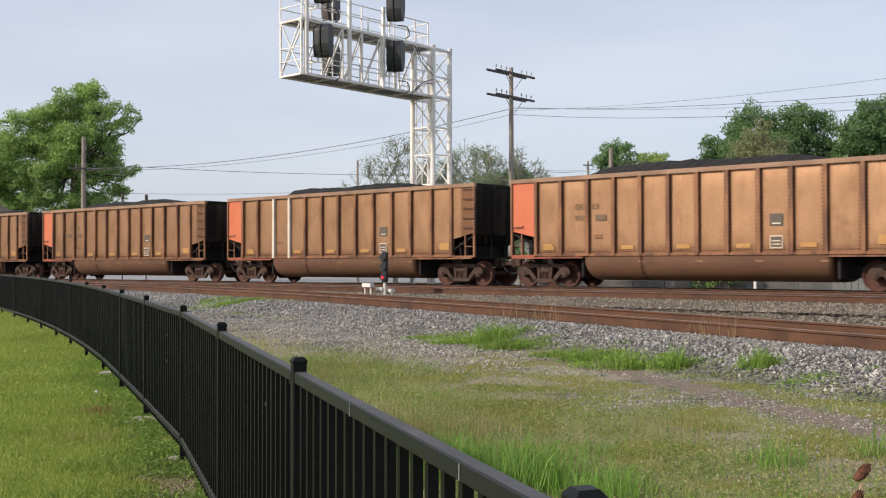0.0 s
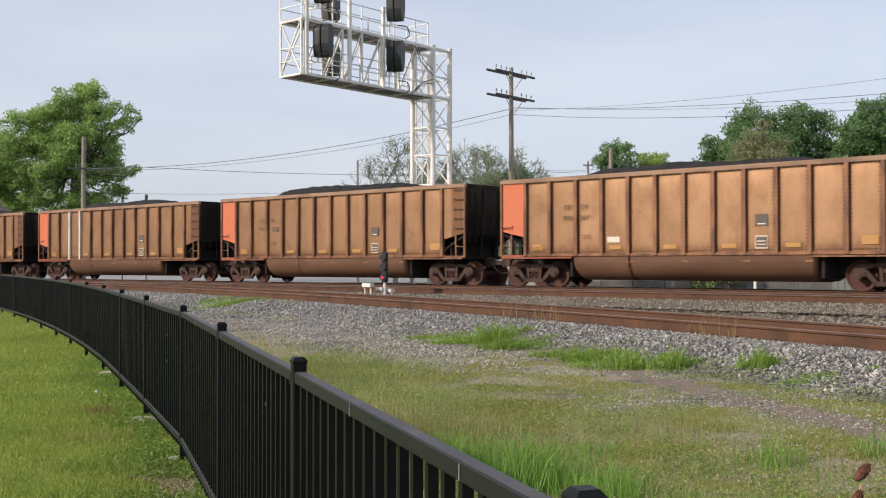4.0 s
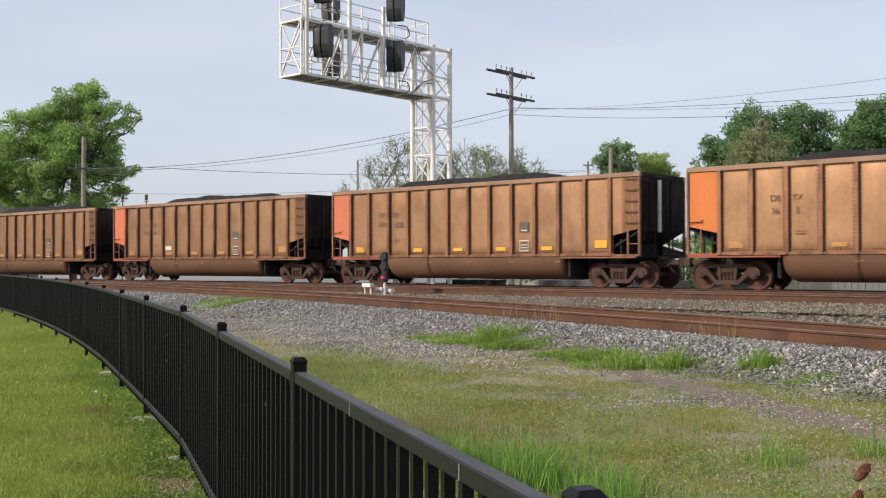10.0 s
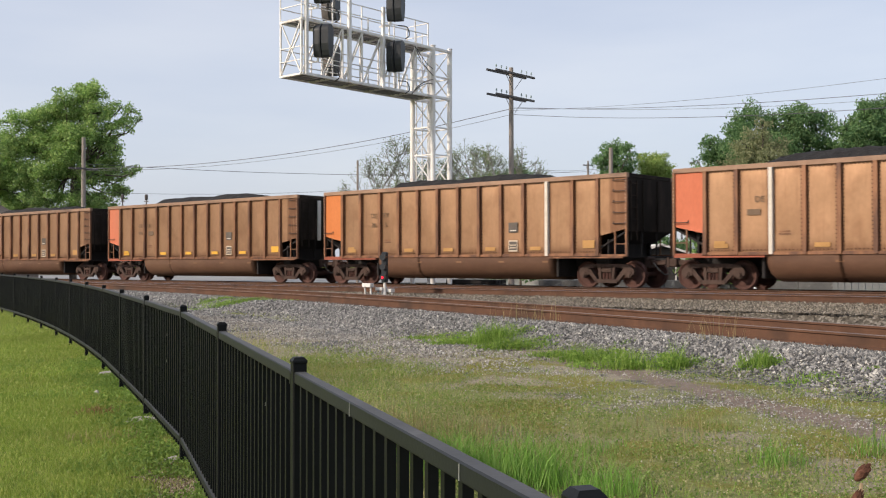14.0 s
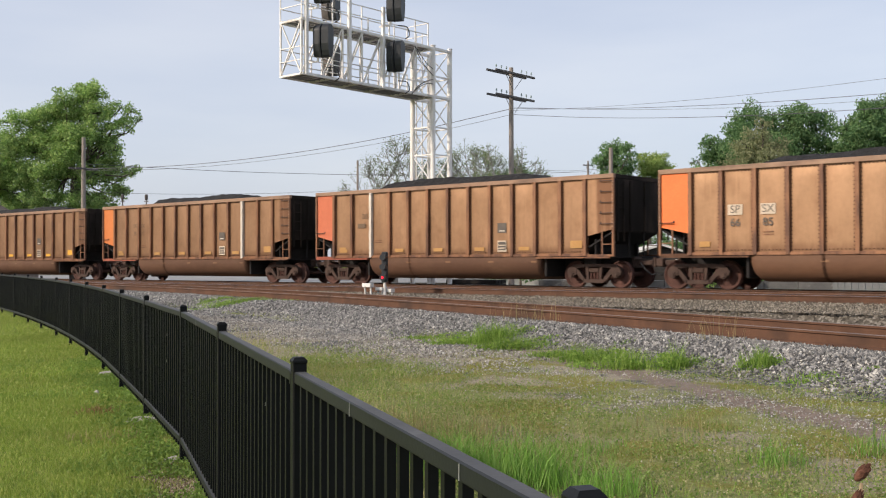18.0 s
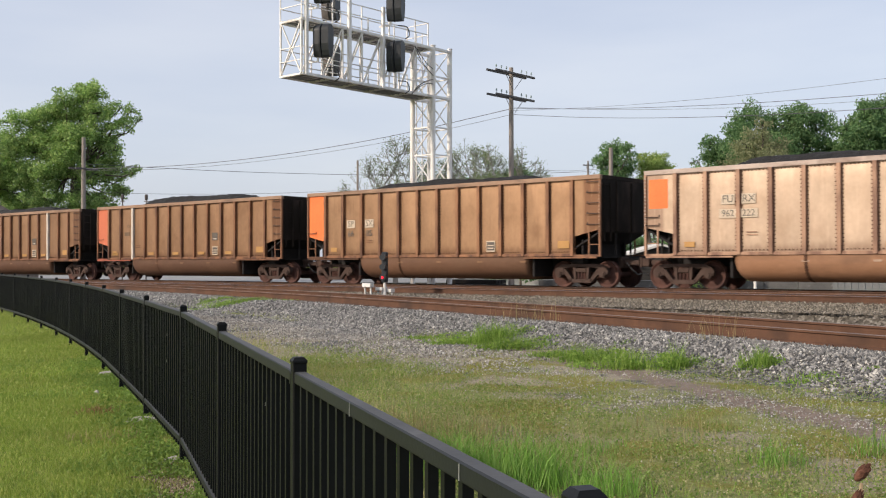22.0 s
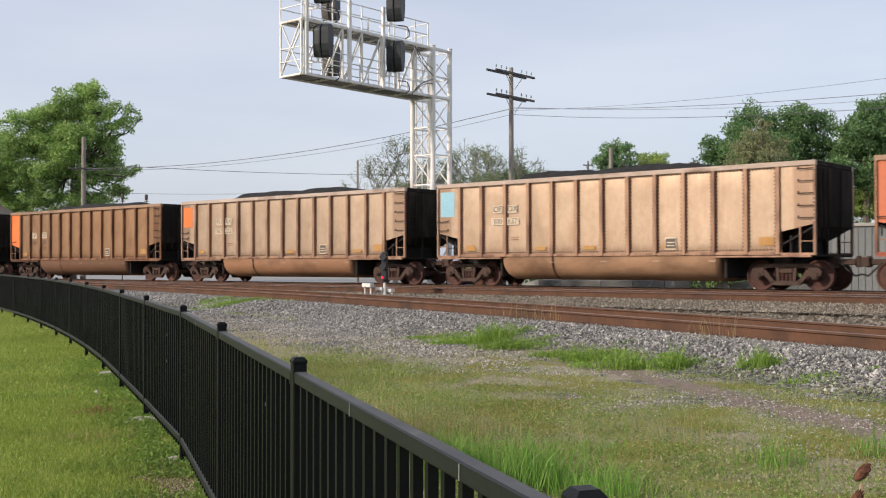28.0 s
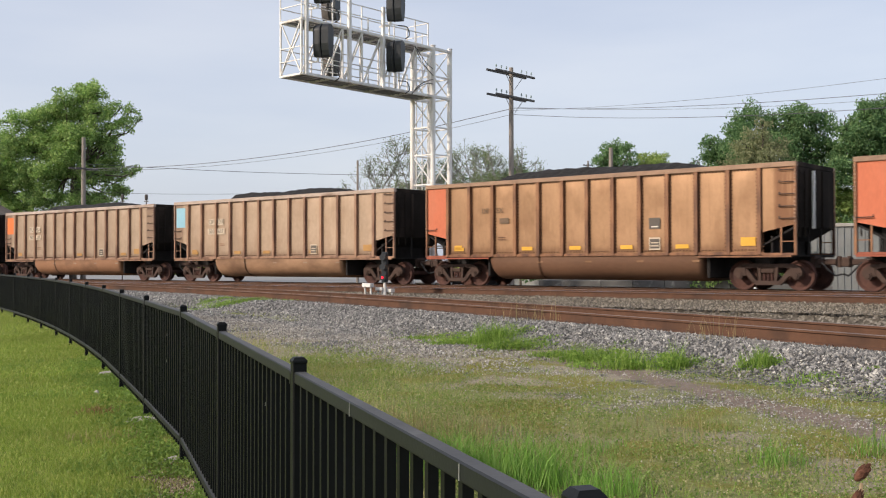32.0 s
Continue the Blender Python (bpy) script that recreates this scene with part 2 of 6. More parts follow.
def box(bm, c, s, rz=0.0, bevel=0.0, m=None):
    """A box of size s centred at c, optionally bevelled, turned rz degrees about z."""
    mm = Matrix.Translation(c) @ Matrix.Rotation(radians(rz), 4, "Z") @ Matrix.Diagonal((*s, 1))
    if m:
        mm = m @ mm
    r = bmesh.ops.create_cube(bm, size=1.0, matrix=mm)
    if bevel:
        es = list({e for v in r["verts"] for e in v.link_edges})
        bmesh.ops.bevel(bm, geom=es, offset=bevel, segments=1, affect="EDGES", profile=0.5)
    return bm


def boxes(*args, bevel=0.0):
    bm = bmesh.new()
    for c, s in args:
        box(bm, c, s, 0, bevel)
    return bm


def rod(bm, a, b, r1, r2=None, seg=8):
    a, b = Vector(a), Vector(b)
    d = b - a
    m = Matrix.Translation((a + b) / 2) @ d.to_track_quat("Z", "Y").to_matrix().to_4x4()
    bmesh.ops.create_cone(bm, cap_ends=True, segments=seg, radius1=r1, radius2=r1 if r2 is None else r2, depth=d.length, matrix=m)
    return bm


def bar(bm, a, b, w, h=None):
    """A square bar from a to b."""
    a, b = Vector(a), Vector(b)
    d = b - a
    m = Matrix.Translation((a + b) / 2) @ d.to_track_quat("X", "Z").to_matrix().to_4x4() @ Matrix.Diagonal((d.length, w, h or w, 1))
    bmesh.ops.create_cube(bm, size=1.0, matrix=m)
    return bm


def prism(bm, pts, y0, y1):
    """Extrudes an outline of (x, z) points between two y values."""
    a = [bm.verts.new((x, y0, z)) for x, z in pts]
    b = [bm.verts.new((x, y1, z)) for x, z in pts]
    n = len(pts)
    bm.faces.new(a)
    bm.faces.new(b[::-1])
    for i in range(n):
        bm.faces.new((a[i], b[i], b[(i + 1) % n], a[(i + 1) % n])[::-1])
    bmesh.ops.recalc_face_normals(bm, faces=bm.faces)
    return bm


def sweep(name, path, prof, mats, mat_of=None, closed=True):
    """Sweeps a profile of (side, up) points along a path of (x, y, z); returns a mesh."""
    P = [Vector(q) for q in path]
    vs, fs, mi = [], [], []
    k = len(prof)
    for i, q in enumerate(P):
        t = (P[min(i + 1, len(P) - 1)] - P[max(i - 1, 0)]).normalized()
        s = Vector((t.y, -t.x, 0)).normalized()
        u = s.cross(t)
        vs += [tuple(q + s * a + u * b) for a, b in prof]
    for i in range(len(P) - 1):
        for j in range(k if closed else k - 1):
            a, b = i * k + j, i * k + (j + 1) % k
            fs.append((a, b, b + k, a + k))
            mi.append(mat_of(j) if mat_of else 0)
    if closed:
        fs += [tuple(range(k))[::-1], tuple(range((len(P) - 1) * k, len(P) * k))]
        mi += [0, 0]
    me = bpy.data.meshes.new(name)
    me.from_pydata(vs, [], fs)
    for m in mats:
        me.materials.append(m)
    me.polygons.foreach_set("material_index", mi)
    return me


def lettering(name, text, size, material, parent, loc, label="", squash=1.0):
    """Raised painted lettering as a mesh, read from -y."""
    cu = bpy.data.curves.new(name, "FONT")
    cu.body, cu.size, cu.extrude, cu.align_x, cu.align_y = text, size, 0.002, "CENTER", "CENTER"
    tmp = bpy.data.objects.new(name, cu)
    me = bpy.data.meshes.new_from_object(tmp)
    bpy.data.objects.remove(tmp)
    me.materials.clear()
    ob = part(name, me, material, parent, label)
    ob.matrix_basis = Matrix.Translation(loc) @ pose(0, 0, 0, 90) @ Matrix.Diagonal((squash, 1, 1, 1))
    return ob


# ---- plan: the tracks' lines
CURVE, GRADE = -0.000739, 0.00329


def rail_z(x):
    return GRADE * (x + 20)


def main_y(x, y0):
    return y0 + CURVE * (x + 20) ** 2 / 2


Y_FAR, Y_MID = 31.23, 27.25


def near_y(x):
    """Centre line of the connecting track nearest the camera."""
    q = max(min(x, 2.0), -44.0)
    y = 13.055 - 0.451 * q - 0.004546 * q * q
    slope = -0.451 - 0.009092 * q
    return y - 0.75 * math.sqrt(1 + slope * slope) + slope * (x - q)


NEAR_Z = 0.0
GROUND_Z = -0.66


def fence_y(x):
    """The fence's gentle bend; past its near end it runs on straight."""
    q = max(min(x, 1.2), -34.0)
    y = 0.8069 + q * (-0.61828 + q * (-0.005581 + q * -0.0000162))
    return y + (-0.61828 + q * (2 * -0.005581 + q * 3 * -0.0000162)) * (x - q)


def ground_z(x, y):
    """Lawn level, rising over the verge to the ballast of the tracks."""
    dn = (near_y(x) - y) * 0.9
    df = main_y(x, Y_MID) - y
    z = GROUND_Z
    if dn < 8:
        k = min(1.0, max(0.0, (8 - dn) / 5.0))
        z += 0.20 * k * k * (3 - 2 * k)
    bed = max(-0.46, -0.192 - max(0.0, abs(dn) - 1.75) * 0.24)
    if dn < 3.2:
        z = max(z, bed)
    if dn < -1.5 and -8 < y - main_y(x, 29.2) < 8:
        z = max(z, rail_z(x) - 0.20)
    if y > main_y(x, Y_FAR) + 2.2:
        d = y - main_y(x, Y_FAR) - 2.2
        z = max(rail_z(x) - 0.2 - d * 0.25, -0.70)
    return z


# ---- ground: one sheet to the horizon
def axis(fine0, fine1, step, far0, far1):
    a = list(np.arange(fine0, fine1 + step / 2, step))
    lo, hi, d = [], [], step
    v = fine0
    while v > far0:
        d *= 1.35
        v -= d
        lo.append(v)
    d, v = step, fine1
    while v < far1:
        d *= 1.35
        v += d
        hi.append(v)
    return lo[::-1] + a + hi


def sstep(a, b, v):
    k = min(1.0, max(0.0, (v - a) / (b - a)))
    return k * k * (3 - 2 * k)


def bare_patch(x, y):
    """A worn patch of soil at the foot of the fence."""
    d = fence_y(x) - y
    return math.exp(-((x + 5.35) / 1.1) ** 2) * sstep(0.55, 0.2, d + 0.25 * noise.noise(Vector((x * 2.1, y * 2.1, 6.0))))


def verge_masks(x, y):
    """How much grass, path wear and coarse ballast lie at a place beyond the fence."""
    dn = (near_y(x) - y) * 0.9
    n1 = noise.noise(Vector((x * 0.35, y * 0.6, 3.0)))
    n2 = noise.noise(Vector((x * 1.1, y * 1.3, 9.0)))
    lawn = (1.0 - 0.9 * bare_patch(x, y)) if y < fence_y(x) + 0.3 else 0.0
    ballast = sstep(2.85, 2.3, dn + 0.35 * n2 - 0.9 * sstep(-10.5, -15.0, x))
    # a pair of worn wheel tracks, and a gravelly shoulder
    pd = 3.75 + 0.17 * (max(-12.0, min(-1.0, x)) + 5.0)
    path = (math.exp(-((dn - pd - 0.12 * n1) / 0.30) ** 2) + 0.55 * math.exp(-((dn - pd - 1.45 - 0.3 * n1) / 0.22) ** 2) * sstep(-0.3, 0.2, n2 + 0.1)) * sstep(-12.5, -8.5, x)
    gravel = sstep(-0.45, 0.35, n1 + 0.9 * n2) * sstep(6.4, 4.8, dn) * 0.9 + sstep(-8, -12, x) * sstep(5.0, 4.0, dn)
    grass = sstep(4.8, 7.4, dn + 1.2 * n1 + 0.8 * sstep(-7.0, -10.5, x)) * (0.75 + 0.35 * n2) + 0.9 * sstep(-0.35, 0.25, n1 * 0.6 + 0.7 * n2) * sstep(2.7, 3.3, dn) * sstep(-14, -5, x)
    grass *= 1 - 0.85 * path
    # weeds at the toe of the ballast
    toe = math.exp(-((dn - 2.85) / 0.35) ** 2) * sstep(0.0, 0.25, noise.noise(Vector((x * 0.28 + 1.3, 0.5, 2.0))) + 0.12)
    grass = min(1.0, max(grass, toe))
    grass *= 1 - ballast * (1 - toe)
    main = sstep(-1.6, -2.4, dn)
    n3 = noise.noise(Vector((x * 0.9 + 4.0, y * 1.6, 12.0)))
    moss = sstep(0.0, 0.35, n3 + 0.2) * sstep(7.0, 6.0, dn) * sstep(2.6, 3.2, dn) * (1 - 0.9 * path) * sstep(-15.0, -8.0, x)
    return lawn, min(1, grass), min(1, path), min(1, max(ballast, gravel * 0.8)), main, toe, moss


gx = axis(-46, 5, 0.3, -1600, 1200)
gy = axis(-1.5, 26.5, 0.3, -900, 2200)
gv, gm = [], []
for y in gy:
    for x in gx:
        near = -47 < x < 7 and -3 < y < 40
        bumpy = 0.02 * noise.noise(Vector((x * 0.8, y * 0.8, 0))) + 0.008 * noise.noise(Vector((x * 3, y * 3, 5))) if near else 0.0
        gv.append((x, y, ground_z(x, y) + bumpy))
        if near:
            gm.append(verge_masks(x, y))
        else:
            far = y > main_y(x, Y_FAR) + 45 or y < -2
            gm.append((1.0 if far else 0.0, 0.35, 0.0, 0.9, 1.0, 0.0, 0.0))
nx = len(gx)
gf = [(j * nx + i, j * nx + i + 1, (j + 1) * nx + i + 1, (j + 1) * nx + i) for j in range(len(gy) - 1) for i in range(nx - 1)]
ground_me = bpy.data.meshes.new("ground")
ground_me.from_pydata(gv, [], gf)
ground_me.polygons.foreach_set("use_smooth", [True] * len(gf))
for k, nm in enumerate(("lawn", "grass", "path", "ballast", "main", "toe", "moss")):
    at = ground_me.attributes.new(nm, "FLOAT", "POINT")
    at.data.foreach_set("value", [m[k] for m in gm])


def ground_material():
    m = bpy.data.materials.new("ground_cover")
    m.use_nodes = True
    n, l = m.node_tree.nodes, m.node_tree.links
    b = n["Principled BSDF"]
    co = n.new("ShaderNodeTexCoord")

    def tex(scale, detail=6.0, rough=0.6):
        t = n.new("ShaderNodeTexNoise")
        t.inputs["Scale"].default_value, t.inputs["Detail"].default_value, t.inputs["Roughness"].default_value = scale, detail, rough
        l.new(co.outputs["Object"], t.inputs["Vector"])
        return t.outputs["Fac"]

    def ramp(fac, *stops):
        r = n.new("ShaderNodeValToRGB")
        while len(r.color_ramp.elements) < len(stops):
            r.color_ramp.elements.new(0.5)
        for e, (at, c) in zip(r.color_ramp.elements, stops):
            e.position, e.color = at, c
        l.new(fac, r.inputs[0])
        return r.outputs[0]

    def mixc(f, a, c):
        x = n.new("ShaderNodeMix")
        x.data_type = "RGBA"
        l.new(f, x.inputs["Factor"])
        l.new(a, x.inputs["A"])
        l.new(c, x.inputs["B"])
        return x.outputs["Result"]

    def attr(nm, gain=1.0, breakup=None, lo=0.35, hi=0.65):
        a = n.new("ShaderNodeAttribute")
        a.attribute_name = nm
        if breakup is None:
            return a.outputs["Fac"]
        s = n.new("ShaderNodeMath")
        s.operation = "MULTIPLY_ADD"
        l.new(a.outputs["Fac"], s.inputs[0])
        s.inputs[1].default_value = gain
        l.new(breakup, s.inputs[2])
        r = n.new("ShaderNodeMapRange")
        r.interpolation_type = "SMOOTHSTEP"
        r.inputs["From Min"].default_value, r.inputs["From Max"].default_value = lo + 0.5, hi + 0.5
        l.new(s.outputs[0], r.inputs["Value"])
        return r.outputs[0]

    vor = n.new("ShaderNodeTexVoronoi")
    vor.inputs["Scale"].default_value = 22.0
    l.new(co.outputs["Object"], vor.inputs["Vector"])
    sepc = n.new("ShaderNodeSeparateColor")
    l.new(vor.outputs["Color"], sepc.inputs[0])
    stones = ramp(sepc.outputs[0], (0.0, lin(0.040, 0.040, 0.041)), (0.6, lin(0.125, 0.122, 0.117)), (0.86, lin(0.22, 0.215, 0.205)), (0.97, lin(0.34, 0.33, 0.315)))
    brown = ramp(sepc.outputs[1], (0.0, lin(0.05, 0.043, 0.034)), (0.6, lin(0.13, 0.113, 0.09)), (0.9, lin(0.23, 0.205, 0.17)), (1.0, lin(0.32, 0.29, 0.245)))
    stones = mixc(attr("main", 1.0), stones, brown)
    dirt = ramp(tex(34, 8.0, 0.85), (0.34, lin(0.125, 0.108, 0.074)), (0.5, lin(0.285, 0.248, 0.176)), (0.66, lin(0.46, 0.41, 0.31)))
    pathc = ramp(tex(14), (0.3, lin(0.155, 0.120, 0.098)), (0.7, lin(0.270, 0.212, 0.175)))
    grassc = ramp(tex(26.0, 8.0, 0.8), (0.3, lin(0.095, 0.11, 0.042)), (0.5, lin(0.21, 0.222, 0.080)), (0.7, lin(0.33, 0.305, 0.175)))
    lawnc = ramp(tex(3.0, 8.0), (0.25, lin(0.12, 0.17, 0.025)), (0.55, lin(0.18, 0.23, 0.035)), (0.8, lin(0.25, 0.255, 0.07)))
    c = mixc(attr("ballast", 1.0, tex(7)), dirt, stones)
    c = mixc(attr("path", 1.0, tex(6)), c, pathc)
    c = mixc(attr("grass", 0.85, tex(24, 8, 0.8)), c, grassc)
    mossc = ramp(tex(40, 3.0), (0.3, lin(0.128, 0.128, 0.031)), (0.7, lin(0.264, 0.246, 0.068)))
    c = mixc(attr("moss", 0.8, tex(22, 8, 0.8)), c, mossc)
    c = mixc(attr("lawn", 1.0), c, lawnc)
    l.new(c, b.inputs["Base Color"])
    b.inputs["Roughness"].default_value = 0.95
    b.inputs["Specular IOR Level"].default_value = 0.15
    bp = n.new("ShaderNodeBump")
    bp.inputs["Strength"].default_value, bp.inputs["Distance"].default_value = 0.7, 0.04
    l.new(tex(30, 4), bp.inputs["Height"])
    l.new(bp.outputs[0], b.inputs["Normal"])
    return m


M_GROUND = ground_material()
ground_me.materials.append(M_GROUND)
ground = tagged(new("ground", ground_me), "mown lawn, weedy gravel verge and grey track ballast", "ground", kind="structure")

# ---- tracks
RAIL = [(-0.07, -0.186), (0.07, -0.186), (0.07, -0.170), (0.012, -0.150), (0.012, -0.045), (0.037, -0.032), (0.037, -0.004), (0.030, 0.0), (-0.030, 0.0), (-0.037, -0.004), (-0.037, -0.032), (-0.012, -0.045), (-0.012, -0.150), (-0.07, -0.170)]


def tie_mesh():
    bm = boxes(((0, 0, 0), (0.23, 2.59, 0.178)), bevel=0.015)
    me = bpy.data.meshes.new("tie")
    bm.to_mesh(me)
    bm.free()
    me.materials.append(M_TIE)
    return me


def plate_mesh():
    bm = bmesh.new()
    for s in (-0.755, 0.755):
        box(bm, (0, s, 0.095), (0.2, 0.36, 0.018), 0, 0.004)
        for dx, dy in ((-0.06, -0.1), (0.06, 0.1), (-0.06, 0.1), (0.06, -0.1)):
            box(bm, (dx, s + dy, 0.115), (0.03, 0.03, 0.03))
    me = bpy.data.meshes.new("tie_plates")
    bm.to_mesh(me)
    bm.free()
    me.materials.append(M_RUST)
    return me


TIE, PLATES = tie_mesh(), plate_mesh()


def track(name, label, yfun, zfun, x0, x1, top, ties, step=4.0):
    root = tagged(empty(name), label, "railway track", kind="structure")
    xs = list(np.arange(x0, x1 + 0.1, step))
    for side in (-0.7535, 0.7535):
        pts = []
        for x in xs:
            sl = (yfun(x + 0.5) - yfun(x - 0.5))
            ln = math.hypot(1, sl)
            pts.append((x - side * sl / ln, yfun(x) + side / ln, zfun(x)))
        me = sweep("rail", pts, RAIL, [M_RUST, top], lambda j: 1 if 6 <= j <= 8 else 0)
        part("rail", me, None, root)
    rng = random.Random(len(name))
    x = ties[0]
    while x < ties[1]:
        sl = yfun(x + 0.5) - yfun(x - 0.5)
        m = Matrix.Translation((x, yfun(x), zfun(x) - 0.293)) @ Matrix.Rotation(math.atan(sl) + rng.uniform(-0.015, 0.015), 4, "Z")
        t = part("tie", TIE, None, root)
        t.matrix_basis = m
        q = part("tie_plates", PLATES, None, t)
        x += 0.53 / math.hypot(1, sl)
    return root


track("track_1", "rusty connecting track curving through grey ballast", near_y, lambda x: NEAR_Z, -66, 14, M_RAILTOP, (-42, 2), 2.0)
track("track_2", "straight main track with polished rail heads", lambda x: main_y(x, Y_MID), rail_z, -160, 60, M_RAILSHINY, (-62, -2))
track("track_3", "main track that carries the coal train", lambda x: main_y(x, Y_FAR), rail_z, -160, 80, M_RAILSHINY, (-62, -2))


# ---- fence
def fence():
    f = tagged(empty("fence"), "black powder-coated steel picket fence curving along the lawn", "fence")
    H, z0 = 1.235, GROUND_Z
    # posts about 2.4 m apart along the bend
    acc = [(1.10, 0.12), (-0.85, 1.33), (-2.79, 2.475), (-4.72, 3.61), (-6.76, 4.80), (-8.96, 5.92), (-11.12, 7.0)]
    acc += [(q, fence_y(q)) for q in (-13.3, -15.55, -17.87, -20.1, -22.6, -24.9, -27.3, -29.6)]
    x = -29.6
    while x > -42:
        px, py = x, fence_y(x)
        while math.hypot(x - px, fence_y(x) - py) < 2.40:
            x -= 0.01
        acc.append((x, fence_y(x)))
    post_bm = bmesh.new()
    box(post_bm, (0, 0, H / 2 - 0.05), (0.050, 0.050, H + 0.02), 0, 0.005)
    cap_bm = bmesh.new()
    box(cap_bm, (0, 0, H - 0.030), (0.050, 0.050, 0.040), 0, 0.003)
    box(cap_bm, (0, 0, H - 0.014), (0.055, 0.055, 0.013), 0, 0.003)
    r = bmesh.ops.create_cone(cap_bm, cap_ends=True, segments=4, radius1=0.037, radius2=0.024, depth=0.011, matrix=Matrix.Translation((0, 0, H - 0.003)) @ Matrix.Rotation(radians(45), 4, "Z"))
    brk_bm = boxes(((0.045, 0, H - 0.078), (0.03, 0.048, 0.050)), bevel=0.004)
    low_bm = boxes(((0.045, 0, 0.19), (0.03, 0.05, 0.05)), bevel=0.004)
    pk_bm = boxes(((0, 0, (H - 0.08 + 0.115) / 2), (0.0245, 0.0245, H - 0.08 - 0.115)))
    meshes = {}
    for k, b in (("post", post_bm), ("cap", cap_bm), ("bracket", brk_bm), ("low", low_bm), ("picket", pk_bm)):
        meshes[k] = bpy.data.meshes.new(k)
        b.to_mesh(meshes[k])
        b.free()
        meshes[k].materials.append(M_BLACK)
    far_bm = bmesh.new()
    count = 0
    for i, (x, y) in enumerate(acc):
        nxt = acc[min(i + 1, len(acc) - 1)]
        prv = acc[max(i - 1, 0)]
        ang = math.atan2(nxt[1] - prv[1], nxt[0] - prv[0])
        p = part("post", meshes["post"], None, f)
        p.matrix_basis = Matrix.Translation((x, y, z0)) @ Matrix.Rotation(ang, 4, "Z")
        part("post_cap", meshes["cap"], None, p)
        part("rail_bracket", meshes["bracket"], None, p)
        part("rail_bracket", meshes["low"], None, p)
        if i + 1 < len(acc):
            a, b = Vector((x, y, z0)), Vector((*nxt, z0))
            d = b - a
            ang = math.atan2(d.y, d.x)
            m = Matrix.Translation((a + b) / 2) @ Matrix.Rotation(ang, 4, "Z")
            L = d.length - 0.054
            # top rail: an inverted channel; two thinner rails below
            for nm, z, w, h in (("top_rail", H - 0.069, 0.042, 0.042), ("bottom_rail", 0.185, 0.046, 0.046)):
                bm = boxes(((0, 0, z), (L, w, h)), bevel=0.004)
                # upward faces take the grey with the sky sheen in its colour
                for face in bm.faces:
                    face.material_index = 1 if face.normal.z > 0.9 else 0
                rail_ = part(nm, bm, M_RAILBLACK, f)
                rail_.data.materials.append(M_RAILSKYLIT)
                rail_.matrix_basis = m
            n = 20
            for k in range(n):
                off = (k - 9.57) * 0.0484 * d.length
                if i < 13:
                    q = part("picket", meshes["picket"], None, f)
                    q.matrix_basis = m @ Matrix.Translation((off, 0, 0))
                else:
                    box(far_bm, (off, 0, (H + 0.08) / 2), (0.0245, 0.0245, H - 0.24), 0, 0, m)
    tagged(part("far_pickets", far_bm, M_BLACK, f), kind="stuff")
    # small chips in the paint
    rng = random.Random(4)
    for (i, t, z, w, h) in ((1, 0.22, 1.166, 0.0014, 0.034), (1, 0.62, 1.166, 0.0016, 0.038), (1, 0.24, 0.93, 0.003, 0.13), (2, 0.3, 0.98, 0.004, 0.014), (2, 0.62, 0.62, 0.004, 0.016), (4, 0.35, 0.95, 0.010, 0.02), (4, 0.36, 0.72, 0.010, 0.02), (3, 0.5, 1.166, 0.004, 0.038)):
        a, b = Vector((*acc[i], z0 + z)), Vector((*acc[i + 1], z0 + z))
        q = a.lerp(b, t)
        nrm = Vector((-(b - a).y, (b - a).x, 0)).normalized()
        if nrm.dot(-q) < 0:
            nrm = -nrm
        off = 0.0235 if z > 1.1 else 0.0095
        bm = boxes(((0, 0, 0), (w, 0.002, h)))
        part("paint_chip", bm, M_CHIP, f).matrix_basis = Matrix.Translation(q + nrm * off) @ Matrix.Rotation(math.atan2((b - a).y, (b - a).x), 4, "Z")
    # rough concrete footings that show round some posts
    for k, (fx, fy, fl, fw) in enumerate(((-8.80, 5.79, 0.21, 0.09), (-12.8, 7.86, 0.20, 0.09), (-6.79, 4.78, 0.10, 0.06), (-11.0, 6.6, 0.045, 0.04))):
        bm = bmesh.new()
        bmesh.ops.create_icosphere(bm, subdivisions=2, radius=1.0, matrix=Matrix.Translation((fx, fy, z0 + 0.005)) @ Matrix.Rotation(radians(40), 4, "Z") @ Matrix.Diagonal((fl, fw, 0.05, 1)))
        for v in bm.verts:
            v.co += Vector((noise.noise(v.co * 9), noise.noise(v.co * 9 + Vector((5, 0, 0))), 0.35 * noise.noise(v.co * 12))) * 0.05
        part("post_footing", bm, M_CONC, f, "rough pale concrete footing")
    return acc


FENCE_POSTS = fence()


